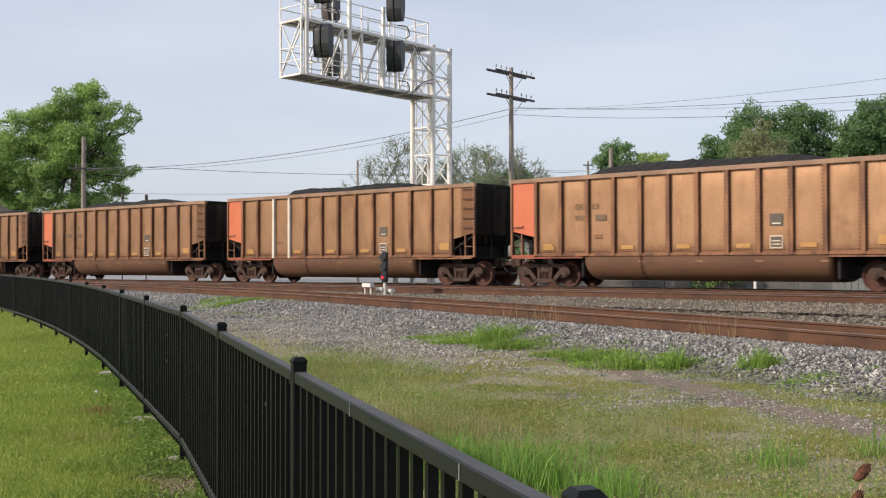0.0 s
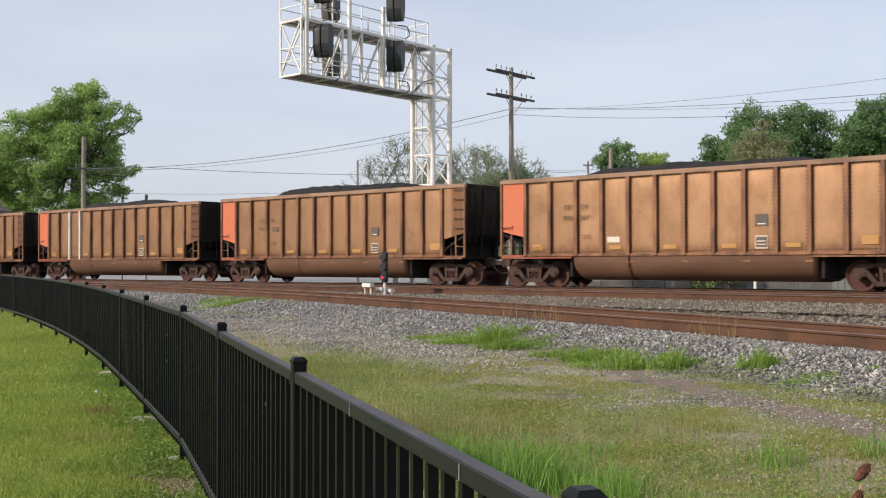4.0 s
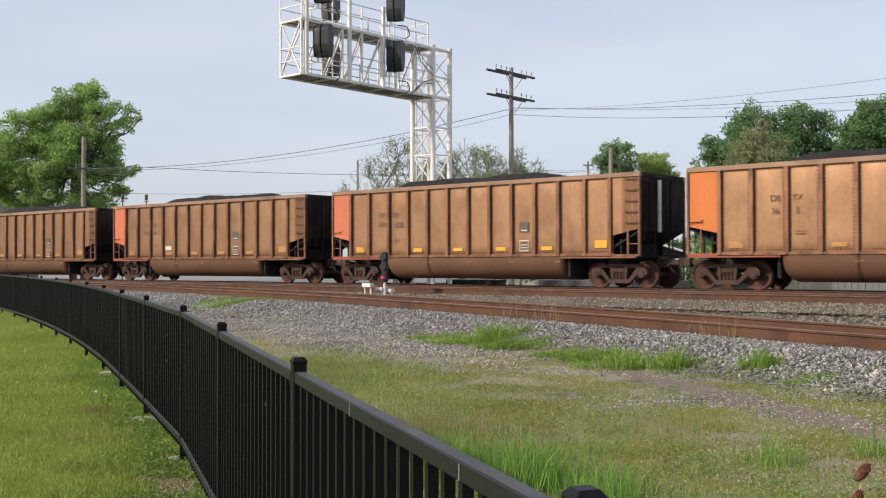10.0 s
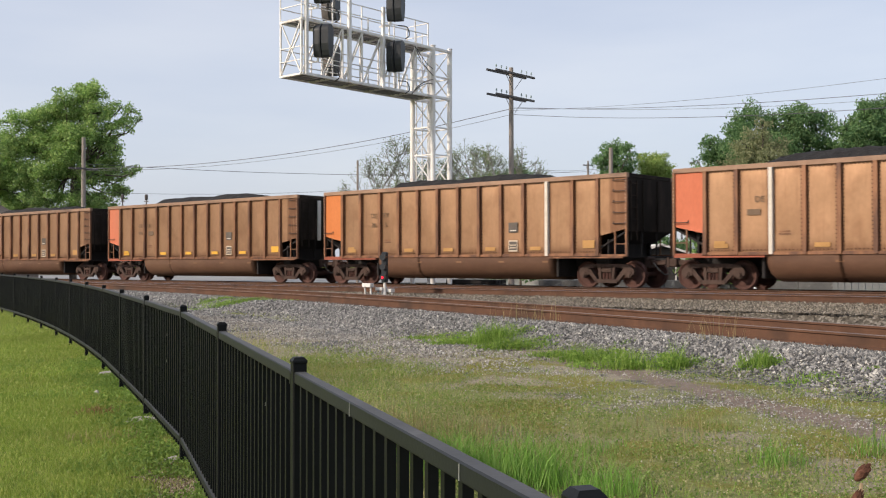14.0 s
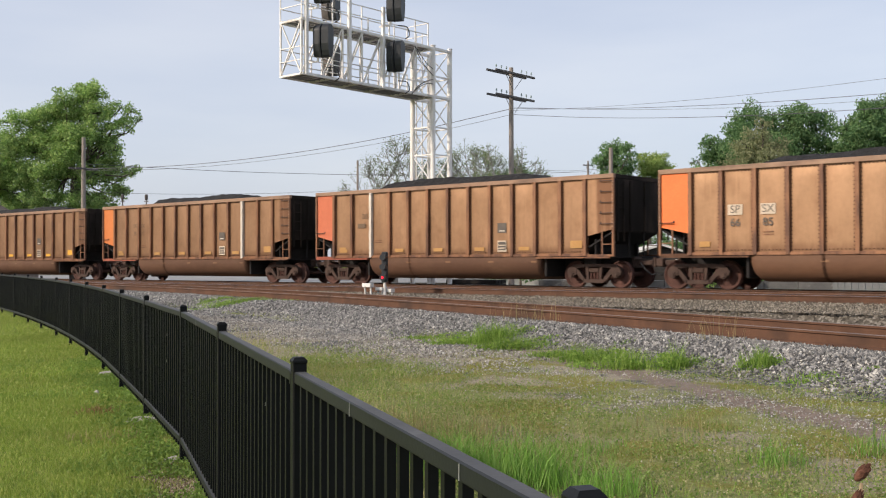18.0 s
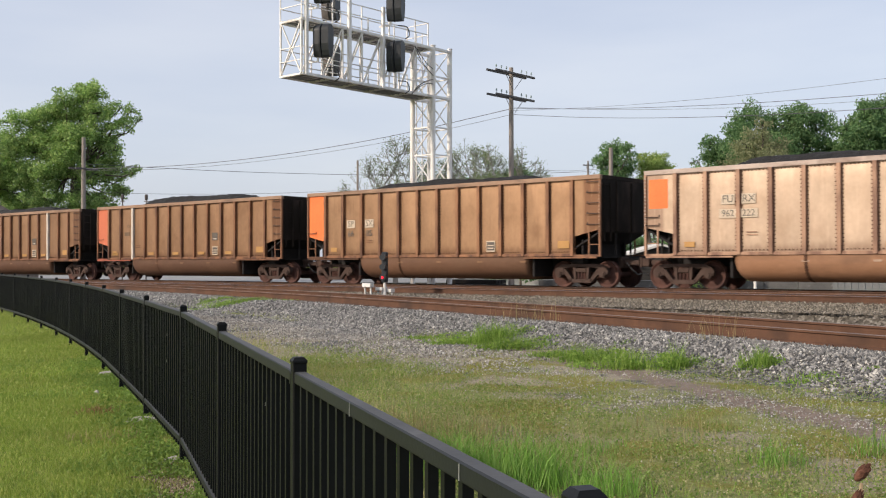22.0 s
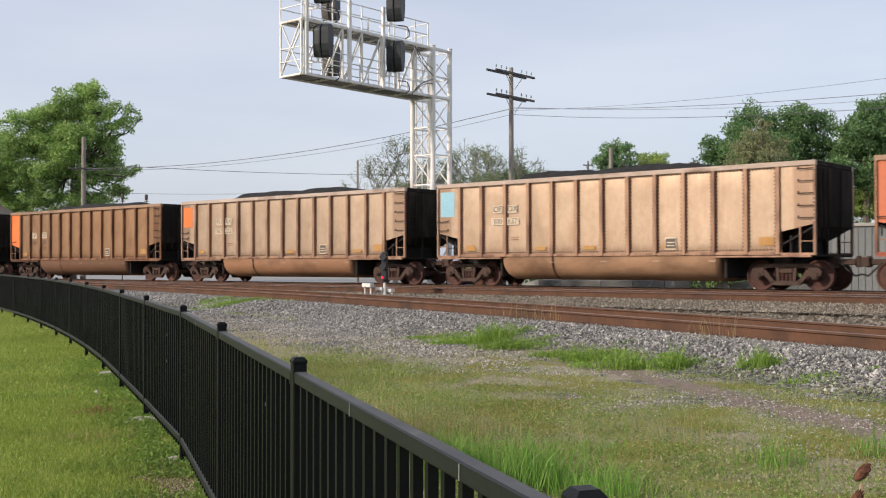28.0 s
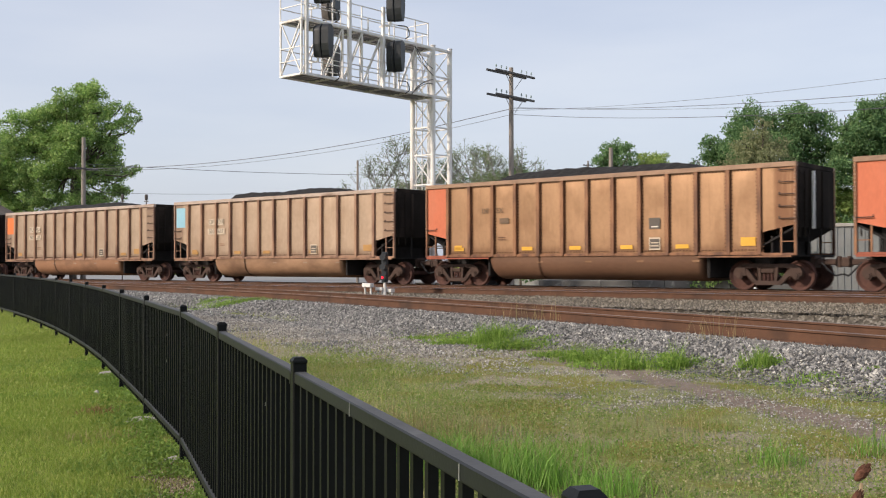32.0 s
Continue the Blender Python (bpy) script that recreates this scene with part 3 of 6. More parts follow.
# ---- signal gantry over the main tracks
def gantry():
    g = tagged(empty("signal_gantry", pose(-30.41, 35.0, 0, 0, 0, -1.0)), "white-painted steel cantilever signal gantry beside the main tracks", "signal gantry")
    W, ZB, ZT, YE = 1.26, 8.37, 10.55, -7.80
    zg = -0.6
    xs = (0.0, -W)
    # four tower legs on a footing
    for x in xs:
        for y in (0.0, 1.15):
            bm = rod(bmesh.new(), (x, y, zg), (x, y, ZT + 0.12), 0.115, seg=12)
            part("tower_leg", bm, M_GALV, g)
            bm = rod(bmesh.new(), (x, y, ZT + 0.12), (x, y, ZT + 0.15), 0.13, seg=12)
            part("leg_cap", bm, M_GALV, g)
    part("footing", boxes(((-W / 2, 0.57, zg + 0.1), (2.0, 2.0, 0.5)), bevel=0.03), M_CONC, g, "grey concrete footing")
    lv = [0.2, 1.6, 3.0, 4.4, 5.75, 7.0, ZB, 9.3, ZT]
    flip = False
    for a, b in zip(lv, lv[1:]):
        for p, q in (((0, 0), (0, 1.15)), ((-W, 0), (-W, 1.15)), ((0, 0), (-W, 0)), ((0, 1.15), (-W, 1.15))):
            s, e = (p, q) if flip else (q, p)
            part("tower_brace", bar(bmesh.new(), (*s, a), (*e, b), 0.05, 0.04), M_GALV, g)
            part("tower_girt", bar(bmesh.new(), (*p, b), (*q, b), 0.06, 0.06), M_GALV, g)
        flip = not flip
    # arm chords and decks
    for x in xs:
        for z in (ZB, ZT):
            part("arm_chord", bar(bmesh.new(), (x, 1.15, z), (x, YE, z), 0.14, 0.11), M_GALV, g)
    for z in (ZB, ZT):
        bm = bmesh.new()
        y = YE + 0.05
        while y < -0.05:
            box(bm, (-W / 2, y, z + 0.01), (W - 0.12, 0.035, 0.03))
            y += 0.075
        for x in (-0.3, -0.6, -0.9):
            box(bm, (x, (YE) / 2, z - 0.02), (0.03, -YE, 0.03))
        part("deck_grating", bm, M_GRATE, g, "grey open steel grating")
        for y in np.arange(YE, 0.1, 1.56):
            part("deck_beam", bar(bmesh.new(), (0, y, z - 0.03), (-W, y, z - 0.03), 0.10, 0.08), M_GALV, g)
    # web of the arm: uprights and diagonals on both faces
    ys = [YE + (-YE) * i / 7 for i in range(8)]
    for x in xs:
        for i, y in enumerate(ys[:-1]):
            part("arm_upright", bar(bmesh.new(), (x, y, ZB), (x, y, ZT), 0.06, 0.06), M_GALV, g)
            part("arm_diagonal", bar(bmesh.new(), (x, y, ZB), (x, ys[i + 1], ZT), 0.055, 0.045), M_GALV, g)
    for p, q in ((0.0, -W), (-W, 0.0)):
        part("end_diagonal", bar(bmesh.new(), (p, YE, ZB), (q, YE, ZT), 0.05, 0.04), M_GALV, g)
    # stout stanchions that carry the signal heads
    for y in (-7.61, -5.27, -3.29):
        part("stanchion", bar(bmesh.new(), (0.09, y, ZB - 0.05), (0.09, y, ZT + 1.25), 0.13, 0.13), M_GALV, g)
    # guard rails on both decks
    for z in (ZB, ZT):
        for h in (0.55, 1.08):
            for x in (0.02, -W - 0.02):
                part("guard_rail", bar(bmesh.new(), (x, YE, z + h), (x, -0.35, z + h), 0.035, 0.035), M_GALV, g)
            part("guard_rail", bar(bmesh.new(), (0.02, YE, z + h), (-W - 0.02, YE, z + h), 0.035, 0.035), M_GALV, g)
            if z == ZT:
                part("guard_rail", bar(bmesh.new(), (0.02, -0.35, z + h), (-W - 0.02, -0.35, z + h), 0.035, 0.035), M_GALV, g)
        for x in (0.02, -W - 0.02):
            for y in (*np.arange(YE, -0.4, 1.65), -0.35):
                part("rail_post", bar(bmesh.new(), (x, y, z), (x, y, z + 1.1), 0.045, 0.045), M_GALV, g)
    # caged ladder up the tower
    for y in (0.38, 0.78):
        part("ladder_stile", bar(bmesh.new(), (-W - 0.12, y, 0.2), (-W - 0.12, y, ZT + 1.0), 0.05, 0.03), M_GALV, g)
    for z in np.arange(0.5, ZT + 0.9, 0.33):
        part("ladder_rung", rod(bmesh.new(), (-W - 0.12, 0.38, z), (-W - 0.12, 0.78, z), 0.014, seg=6), M_GALV, g)
    return g


def shield(k):
    """Outline of a signal's background: rounded top, straight sides drawn in towards a narrower rounded foot."""
    out = []
    for i in range(13):
        a = math.pi * i / 12
        out.append((0.29 * k * math.cos(a), 0.36 + 0.29 * k * math.sin(a)))
    out += [(-0.28 * k, -0.18), (-0.22 * k, -0.44)]
    for i in range(7):
        a = math.pi + math.pi * i / 6
        out.append((0.16 * k * math.cos(a), -0.58 + 0.12 * k * math.sin(a)))
    return out + [(0.22 * k, -0.44), (0.28 * k, -0.18)]


def hood_bm(layers):
    """A signal case lofted through (depth, size) layers of the shield outline."""
    bm = bmesh.new()
    rings = [[bm.verts.new((x, y, z)) for x, z in shield(k)] for y, k in layers]
    n = len(rings[0])
    for r, q in zip(rings, rings[1:]):
        for i in range(n):
            bm.faces.new((r[i], r[(i + 1) % n], q[(i + 1) % n], q[i]))
    bm.faces.new(rings[0][::-1])
    bm.faces.new(rings[-1])
    bmesh.ops.recalc_face_normals(bm, faces=bm.faces)
    return bm


def signal_head(g, loc, rz, material, label):
    """A signal head on the gantry: long hood, background and lamp case, on a bracket."""
    h = empty("signal_head", pose(*loc, 0, 0, rz))
    h.parent = g
    h["label"] = label
    part("hood", hood_bm([(-0.34, 0.90), (-0.34, 0.96), (-0.05, 1.0), (-0.02, 0.86)]), M_SIGNAL, h)
    part("background", hood_bm([(0.0, 0.98), (0.02, 1.06), (0.06, 1.06), (0.08, 0.98)]), material, h)
    part("lamp_case", hood_bm([(0.08, 0.86), (0.30, 0.82), (0.36, 0.66)]), material, h)
    part("bracket", bar(bmesh.new(), (0, 0.22, -0.60), (0, 0.22, -0.86), 0.06, 0.06), M_GALV, h)
    part("bracket_arm", bar(bmesh.new(), (0, 0.22, -0.84), (0.05, 0.75, -0.86), 0.06, 0.06), M_GALV, h)


GANTRY = gantry()
for y in (-7.05, -2.9):
    for z in (9.72, 11.88):
        signal_head(GANTRY, (0.45, y, z), 114, M_SIGNAL, "tall black hooded signal head")
for z in (9.1, 11.5):
    signal_head(GANTRY, (-1.75, -4.65, z + 0.45), 112, M_SIGGREY, "weathered grey-backed signal head")


def cable(name, pts, r, material, label, seg=24, parent=None):
    """A hanging cable through points, as a thin tube."""
    P = [Vector(q) for q in pts]
    path = []
    for i in range(len(P) - 1):
        p0, p1, p2, p3 = P[max(i - 1, 0)], P[i], P[i + 1], P[min(i + 2, len(P) - 1)]
        for k in range(seg):
            t = k / seg
            path.append(0.5 * ((2 * p1) + (p2 - p0) * t + (2 * p0 - 5 * p1 + 4 * p2 - p3) * t * t + (3 * p1 - p0 - 3 * p2 + p3) * t ** 3))
    path.append(P[-1])
    prof = [(r * math.cos(a), r * math.sin(a)) for a in (0.3, 0.3 + math.pi / 2, 0.3 + math.pi, 0.3 + 1.5 * math.pi)]
    ob = part(name, sweep(name, path, prof, [material]), None, parent)
    return tagged(ob, label, "cable") if label and not parent else ob


for y, z in ((-7.05, 8.45), (-2.9, 8.45), (-2.9, 10.85), (-7.05, 10.85)):
    b = Vector((0.3, y + 0.3, z))
    cable("signal_cable", [b + Vector((0, 0, 0.25)), b + Vector((0.1, 0.45, 0.25)), b + Vector((0.0, 0.72, -0.05)), b + Vector((-0.2, 0.65, -0.2))], 0.024, M_CABLE, "", 8, GANTRY)
for k in range(2):
    cable("signal_cable", [(0.1, -1.3, 10.45 - 0.05 * k), (0.12, -0.95, 10.1 - 0.2 * k), (0.12, -0.5, 9.75 - 0.22 * k), (0.1, -0.1, 9.6 - 0.3 * k)], 0.017, M_CABLE, "", 8, GANTRY)
    cable("signal_cable", [(0.1, -1.5, 8.3), (0.12, -1.1, 8.62 + 0.07 * k), (0.12, -0.6, 8.85 + 0.12 * k), (0.1, -0.1, 8.92 + 0.2 * k)], 0.017, M_CABLE, "", 8, GANTRY)


# ---- coal train
CAR_L, PITCH, HALF = 14.517, 16.18, 7.2585
RIB_X = (-6.14, -5.10, -4.01, -2.99, -1.98, -0.97, 0.035, 1.035, 2.045, 3.05, 4.055, 5.12, 6.12)
CACHE = {}


def shared(name, key, build, material, parent, label=""):
    k = (key, material.name)
    if k not in CACHE:
        base = CACHE.get(key)
        if base is None:
            base = bpy.data.meshes.new(name)
            b = build()
            b.to_mesh(base)
            b.free()
            CACHE[key] = base
        me = base.copy()
        me.materials.append(material)
        CACHE[k] = me
    return part(name, CACHE[k], None, parent, label)


def panel_bm(seed, w=0.96, h=2.52):
    """A side sheet between two ribs, slightly buckled."""
    def build():
        bm = bmesh.new()
        nx_, nz_ = 8, 14
        rows = []
        for j in range(nz_ + 1):
            row = []
            for i in range(nx_ + 1):
                u, v = i / nx_, j / nz_
                edge = math.sin(math.pi * u) * math.sin(math.pi * v)
                y = 0.026 * edge * noise.noise(Vector((u * 1.6 + v * 1.1 + seed * 7.1, v * 1.9 - u * 0.8, seed))) - 0.014 * math.sin(math.pi * u) * min(1.0, 3 * math.sin(math.pi * v))
                # a slanting dent in some sheets
                if seed in (1, 4):
                    y += 0.010 * math.sin(math.pi * u) * math.exp(-((u - 0.25 - 0.55 * (v - 0.3)) / 0.13) ** 2) * sstep(0.15, 0.5, v)
                row.append(bm.verts.new((u * w - w / 2, y, v * h)))
            rows.append(row)
        for j in range(nz_):
            for i in range(nx_):
                f = bm.faces.new((rows[j][i], rows[j][i + 1], rows[j + 1][i + 1], rows[j + 1][i]))
                f.smooth = True
        return bm
    return build


def rib_bm():
    bm = bmesh.new()
    prism_pts = [(-0.075, 0.02), (-0.058, -0.095), (0.058, -0.095), (0.075, 0.02)]
    for z0, z1 in ((1.10, 3.70),):
        a = [bm.verts.new((x, y, z0)) for x, y in prism_pts]
        b = [bm.verts.new((x, y, z1)) for x, y in prism_pts]
        for i in range(4):
            bm.faces.new((a[i], a[(i + 1) % 4], b[(i + 1) % 4], b[i]))
        bm.faces.new(a[::-1])
        bm.faces.new(b)
    return bm


def rivets_bm(reach):
    bm = bmesh.new()
    z = 1.22
    while z < 3.65:
        for s in (-0.105, 0.105):
            box(bm, (s, -0.007, z), (0.034, 0.022, 0.036))
        z += 0.115
    # rows under the top chord and over the sill, as far as the next rib
    x = 0.20
    while x < reach:
        for z in (1.235, 3.655):
            box(bm, (x, -0.007, z), (0.036, 0.022, 0.034))
        x += 0.115
    return bm


def end_panel_bm():
    """End bay sheet, its lower edge rising to the corner; outer corner at +x."""
    return prism(bmesh.new(), [(0.0, 1.76), (1.0, 1.98), (1.0, 3.70), (0.0, 3.70)], 0.0, 0.02)


def tub_bm():
    bm = bmesh.new()
    half = [(-1.56, 1.10), (-1.56, 0.92), (-1.53, 0.74), (-1.45, 0.56), (-1.32, 0.42), (-1.12, 0.32), (-0.85, 0.27), (0, 0.25)]
    prof = half + [(-y, z) for y, z in half[-2::-1]]
    rings = []
    for x, k in ((-4.22, 0.86), (-4.12, 0.95), (-3.95, 1.0), (-1.95, 1.0), (4.05, 1.0), (4.17, 0.95), (4.25, 0.86)):
        rings.append([bm.verts.new((x + (0.10 * (1.1 - z) if k < 1 and x < 0 else (-0.10 * (1.1 - z) if k < 1 else 0)), y * (0.5 + 0.5 * k), 1.10 - (1.10 - z) * k)) for y, z in prof])
    n = len(prof)
    for r, s in zip(rings, rings[1:]):
        for i in range(n - 1):
            f = bm.faces.new((r[i], r[i + 1], s[i + 1], s[i]))
            f.smooth = True
    bm.faces.new(rings[0])
    bm.faces.new(rings[-1][::-1])
    bmesh.ops.recalc_face_normals(bm, faces=bm.faces)
    return bm


def strap_bm():
    bm = bmesh.new()
    half = [(-1.565, 1.08), (-1.568, 0.92), (-1.538, 0.735), (-1.457, 0.553), (-1.325, 0.412), (-1.123, 0.312), (-0.85, 0.262)]
    rings = [[bm.verts.new((x, y, z)) for y, z in half] for x in (-0.05, 0.05)]
    for i in range(len(half) - 1):
        bm.faces.new((rings[0][i], rings[0][i + 1], rings[1][i + 1], rings[1][i]))
    bmesh.ops.solidify(bm, geom=bm.faces[:], thickness=-0.008)
    return bm


def coal_bm(seed):
    def build():
        rng = random.Random(seed)
        bm = bmesh.new()
        nx_, ny_ = 64, 18
        a, b = -5.6 + rng.uniform(-0.3, 0.2), 4.9 + rng.uniform(-0.6, 0.3)
        top = 0.52 + rng.uniform(-0.05, 0.06)
        rows = []
        for i in range(nx_ + 1):
            x = -7.0 + 14.0 * i / nx_
            ramp_l, ramp_r = sstep(a, a + 1.9, x), 1 - sstep(b - 2.4, b, x)
            row = []
            for j in range(ny_ + 1):
                y = -1.45 + 2.9 * j / ny_
                cross = min(1.0, (1.46 - abs(y)) / 1.0)
                z = 3.52 + (top * ramp_l * ramp_r + 0.22) * cross - 0.1 + 0.10 * noise.noise(Vector((x * 0.5, y * 0.9, seed))) * cross
                z += 0.045 * noise.noise(Vector((x * 3.1, y * 3.1, seed + 4))) + 0.03 * rng.uniform(-1, 1)
                row.append(bm.verts.new((x, y, z)))
            rows.append(row)
        for r, s in zip(rows, rows[1:]):
            for j in range(ny_):
                bm.faces.new((r[j], s[j], s[j + 1], r[j + 1]))
        return bm
    return build


def lathe(bm, prof, seg, axis_y0=0.0):
    """Turns (r, y) points about the y axis."""
    rings = []
    for r, y in prof:
        rings.append([bm.verts.new((r * math.cos(2 * math.pi * k / seg), y, r * math.sin(2 * math.pi * k / seg))) for k in range(seg)])
    for a, b in zip(rings, rings[1:]):
        for k in range(seg):
            f = bm.faces.new((a[k], a[(k + 1) % seg], b[(k + 1) % seg], b[k]))
    bm.faces.new(rings[0])
    bm.faces.new(rings[-1][::-1])
    bmesh.ops.recalc_face_normals(bm, faces=bm.faces)
    return bm


def wheelset_bm():
    bm = bmesh.new()
    w = [(0.05, -0.83), (0.11, -0.83), (0.12, -0.80), (0.15, -0.775), (0.36, -0.765), (0.405, -0.80), (0.42, -0.815), (0.452, -0.815), (0.457, -0.80), (0.457, -0.72), (0.480, -0.70), (0.480, -0.685), (0.42, -0.68), (0.36, -0.72), (0.13, -0.70), (0.10, -0.67), (0.085, -0.66)]
    lathe(bm, w, 28)
    lathe(bm, [(r, -y) for r, y in w], 28)
    rod(bm, (0, -1.02, 0), (0, 1.02, 0), 0.085, seg=10)
    # cast web lightening marks, so that the turning shows
    for s in (-1, 1):
        for k in range(4):
            a = k * math.pi / 2
            box(bm, (0.27 * math.cos(a), s * 0.772, 0.27 * math.sin(a)), (0.05, 0.02, 0.05))
    return bm


def sideframe_bm(s):
    """One-piece cast truck side frame with bow-tie openings; s is -1 on the near side."""
    def build():
        bm = bmesh.new()
        y0, y1 = s * 0.93, s * 1.07
        lo, hi = min(y0, y1), max(y0, y1)
        def plate(pts, a=lo, b=hi):
            q = bmesh.new()
            prism(q, pts, a, b)
            me = bpy.data.meshes.new("t")
            q.to_mesh(me)
            q.free()
            bm.from_mesh(me)
            bpy.data.meshes.remove(me)
        plate([(-0.98, 0.60), (-0.80, 0.66), (-0.45, 0.70), (0.45, 0.70), (0.80, 0.66), (0.98, 0.60), (0.98, 0.72), (0.82, 0.79), (0.45, 0.82), (-0.45, 0.82), (-0.82, 0.79), (-0.98, 0.72)])
        plate([(-0.40, 0.17), (0.40, 0.17), (0.46, 0.28), (0.36, 0.30), (-0.36, 0.30), (-0.46, 0.28)])
        for k in (-1, 1):
            plate([(k * 0.40, 0.17), (k * 0.74, 0.52), (k * 0.74, 0.68), (k * 0.62, 0.62), (k * 0.36, 0.30)])
            plate([(k * 0.20, 0.28), (k * 0.29, 0.28), (k * 0.33, 0.72), (k * 0.22, 0.72)])
            plate([(k * 0.70, 0.44), (k * 1.05, 0.44), (k * 1.08, 0.56), (k * 1.02, 0.68), (k * 0.70, 0.70)], min(s * 0.90, s * 1.09), max(s * 0.90, s * 1.09))
            rod(bm, (k * 0.89, s * 0.88, 0.457), (k * 0.89, s * 1.13, 0.457), 0.125, 0.115, 14)
            rod(bm, (k * 0.89, s * 1.13, 0.457), (k * 0.89, s * 1.16, 0.457), 0.075, 0.07, 10)
        bmesh.ops.recalc_face_normals(bm, faces=bm.faces)
        return bm
    return build


def spring_bm():
    """A coil spring as one grooved body, standing upright."""
    prof = [(0.03, 0.29)]
    for k in range(6):
        z = 0.30 + k * 0.036
        prof += [(0.044, z), (0.056, z + 0.008), (0.056, z + 0.020), (0.044, z + 0.028)]
    prof += [(0.03, 0.53)]
    bm = bmesh.new()
    lathe(bm, prof, 9)
    bmesh.ops.rotate(bm, verts=bm.verts, cent=(0, 0, 0), matrix=Matrix.Rotation(radians(90), 3, "X"))
    return bm


def bolster_bm():
    bm = boxes(((0, 0, 0.60), (0.40, 2.16, 0.14)), ((0, 0, 0.72), (0.5, 0.9, 0.16)), bevel=0.02)
    return bm


def rung_bm(w):
    def build():
        bm = bmesh.new()
        rod(bm, (-w / 2, -0.07, 0), (w / 2, -0.07, 0), 0.017, seg=6)
        for k in (-1, 1):
            rod(bm, (k * w / 2, -0.07, 0), (k * w / 2, 0.0, 0.012), 0.015, seg=6)
            box(bm, (k * w / 2, 0.0, 0.035), (0.05, 0.012, 0.07))
        return bm
    return build


def coupler_bm():
    bm = boxes(((7.55, 0, 0.86), (0.7, 0.16, 0.18)), ((7.22, 0, 0.87), (0.16, 0.5, 0.38)), ((8.0, 0.02, 0.86), (0.26, 0.34, 0.28)), bevel=0.03)
    rod(bm, (7.98, -0.12, 0.70), (7.98, -0.12, 1.04), 0.07, seg=8)
    rod(bm, (7.32, -0.42, 0.98), (7.32, 0.42, 0.98), 0.018, seg=6)
    return bm


def truck(car, x):
    t = empty("truck")
    t.parent = car
    t.location = (x, 0, 0)
    for s in (-1, 1):
        shared("side_frame", f"frame{s}", sideframe_bm(s), M_TRUCK, t)
        for k in (-0.125, 0.0, 0.125):
            sp = shared("spring", "spring", spring_bm, M_WHEEL, t)
            sp.location = (k, s * 1.0, 0)
    shared("bolster", "bolster", bolster_bm, M_TRUCK, t)
    sets = []
    for k in (-0.89, 0.89):
        w = shared("wheelset", "wheelset", wheelset_bm, M_WHEEL, t)
        w.location = (k, 0, 0.457)
        sets.append(w)
    return t, sets


def sticker(car, x, z, w, h, material, label="", y=-1.562, name="reflector"):
    q = shared(name, ("sticker", w, h), lambda: boxes(((0, 0, 0), (w, 0.004, h))), material, car, label)
    q.location = (x, y, z)
    return q


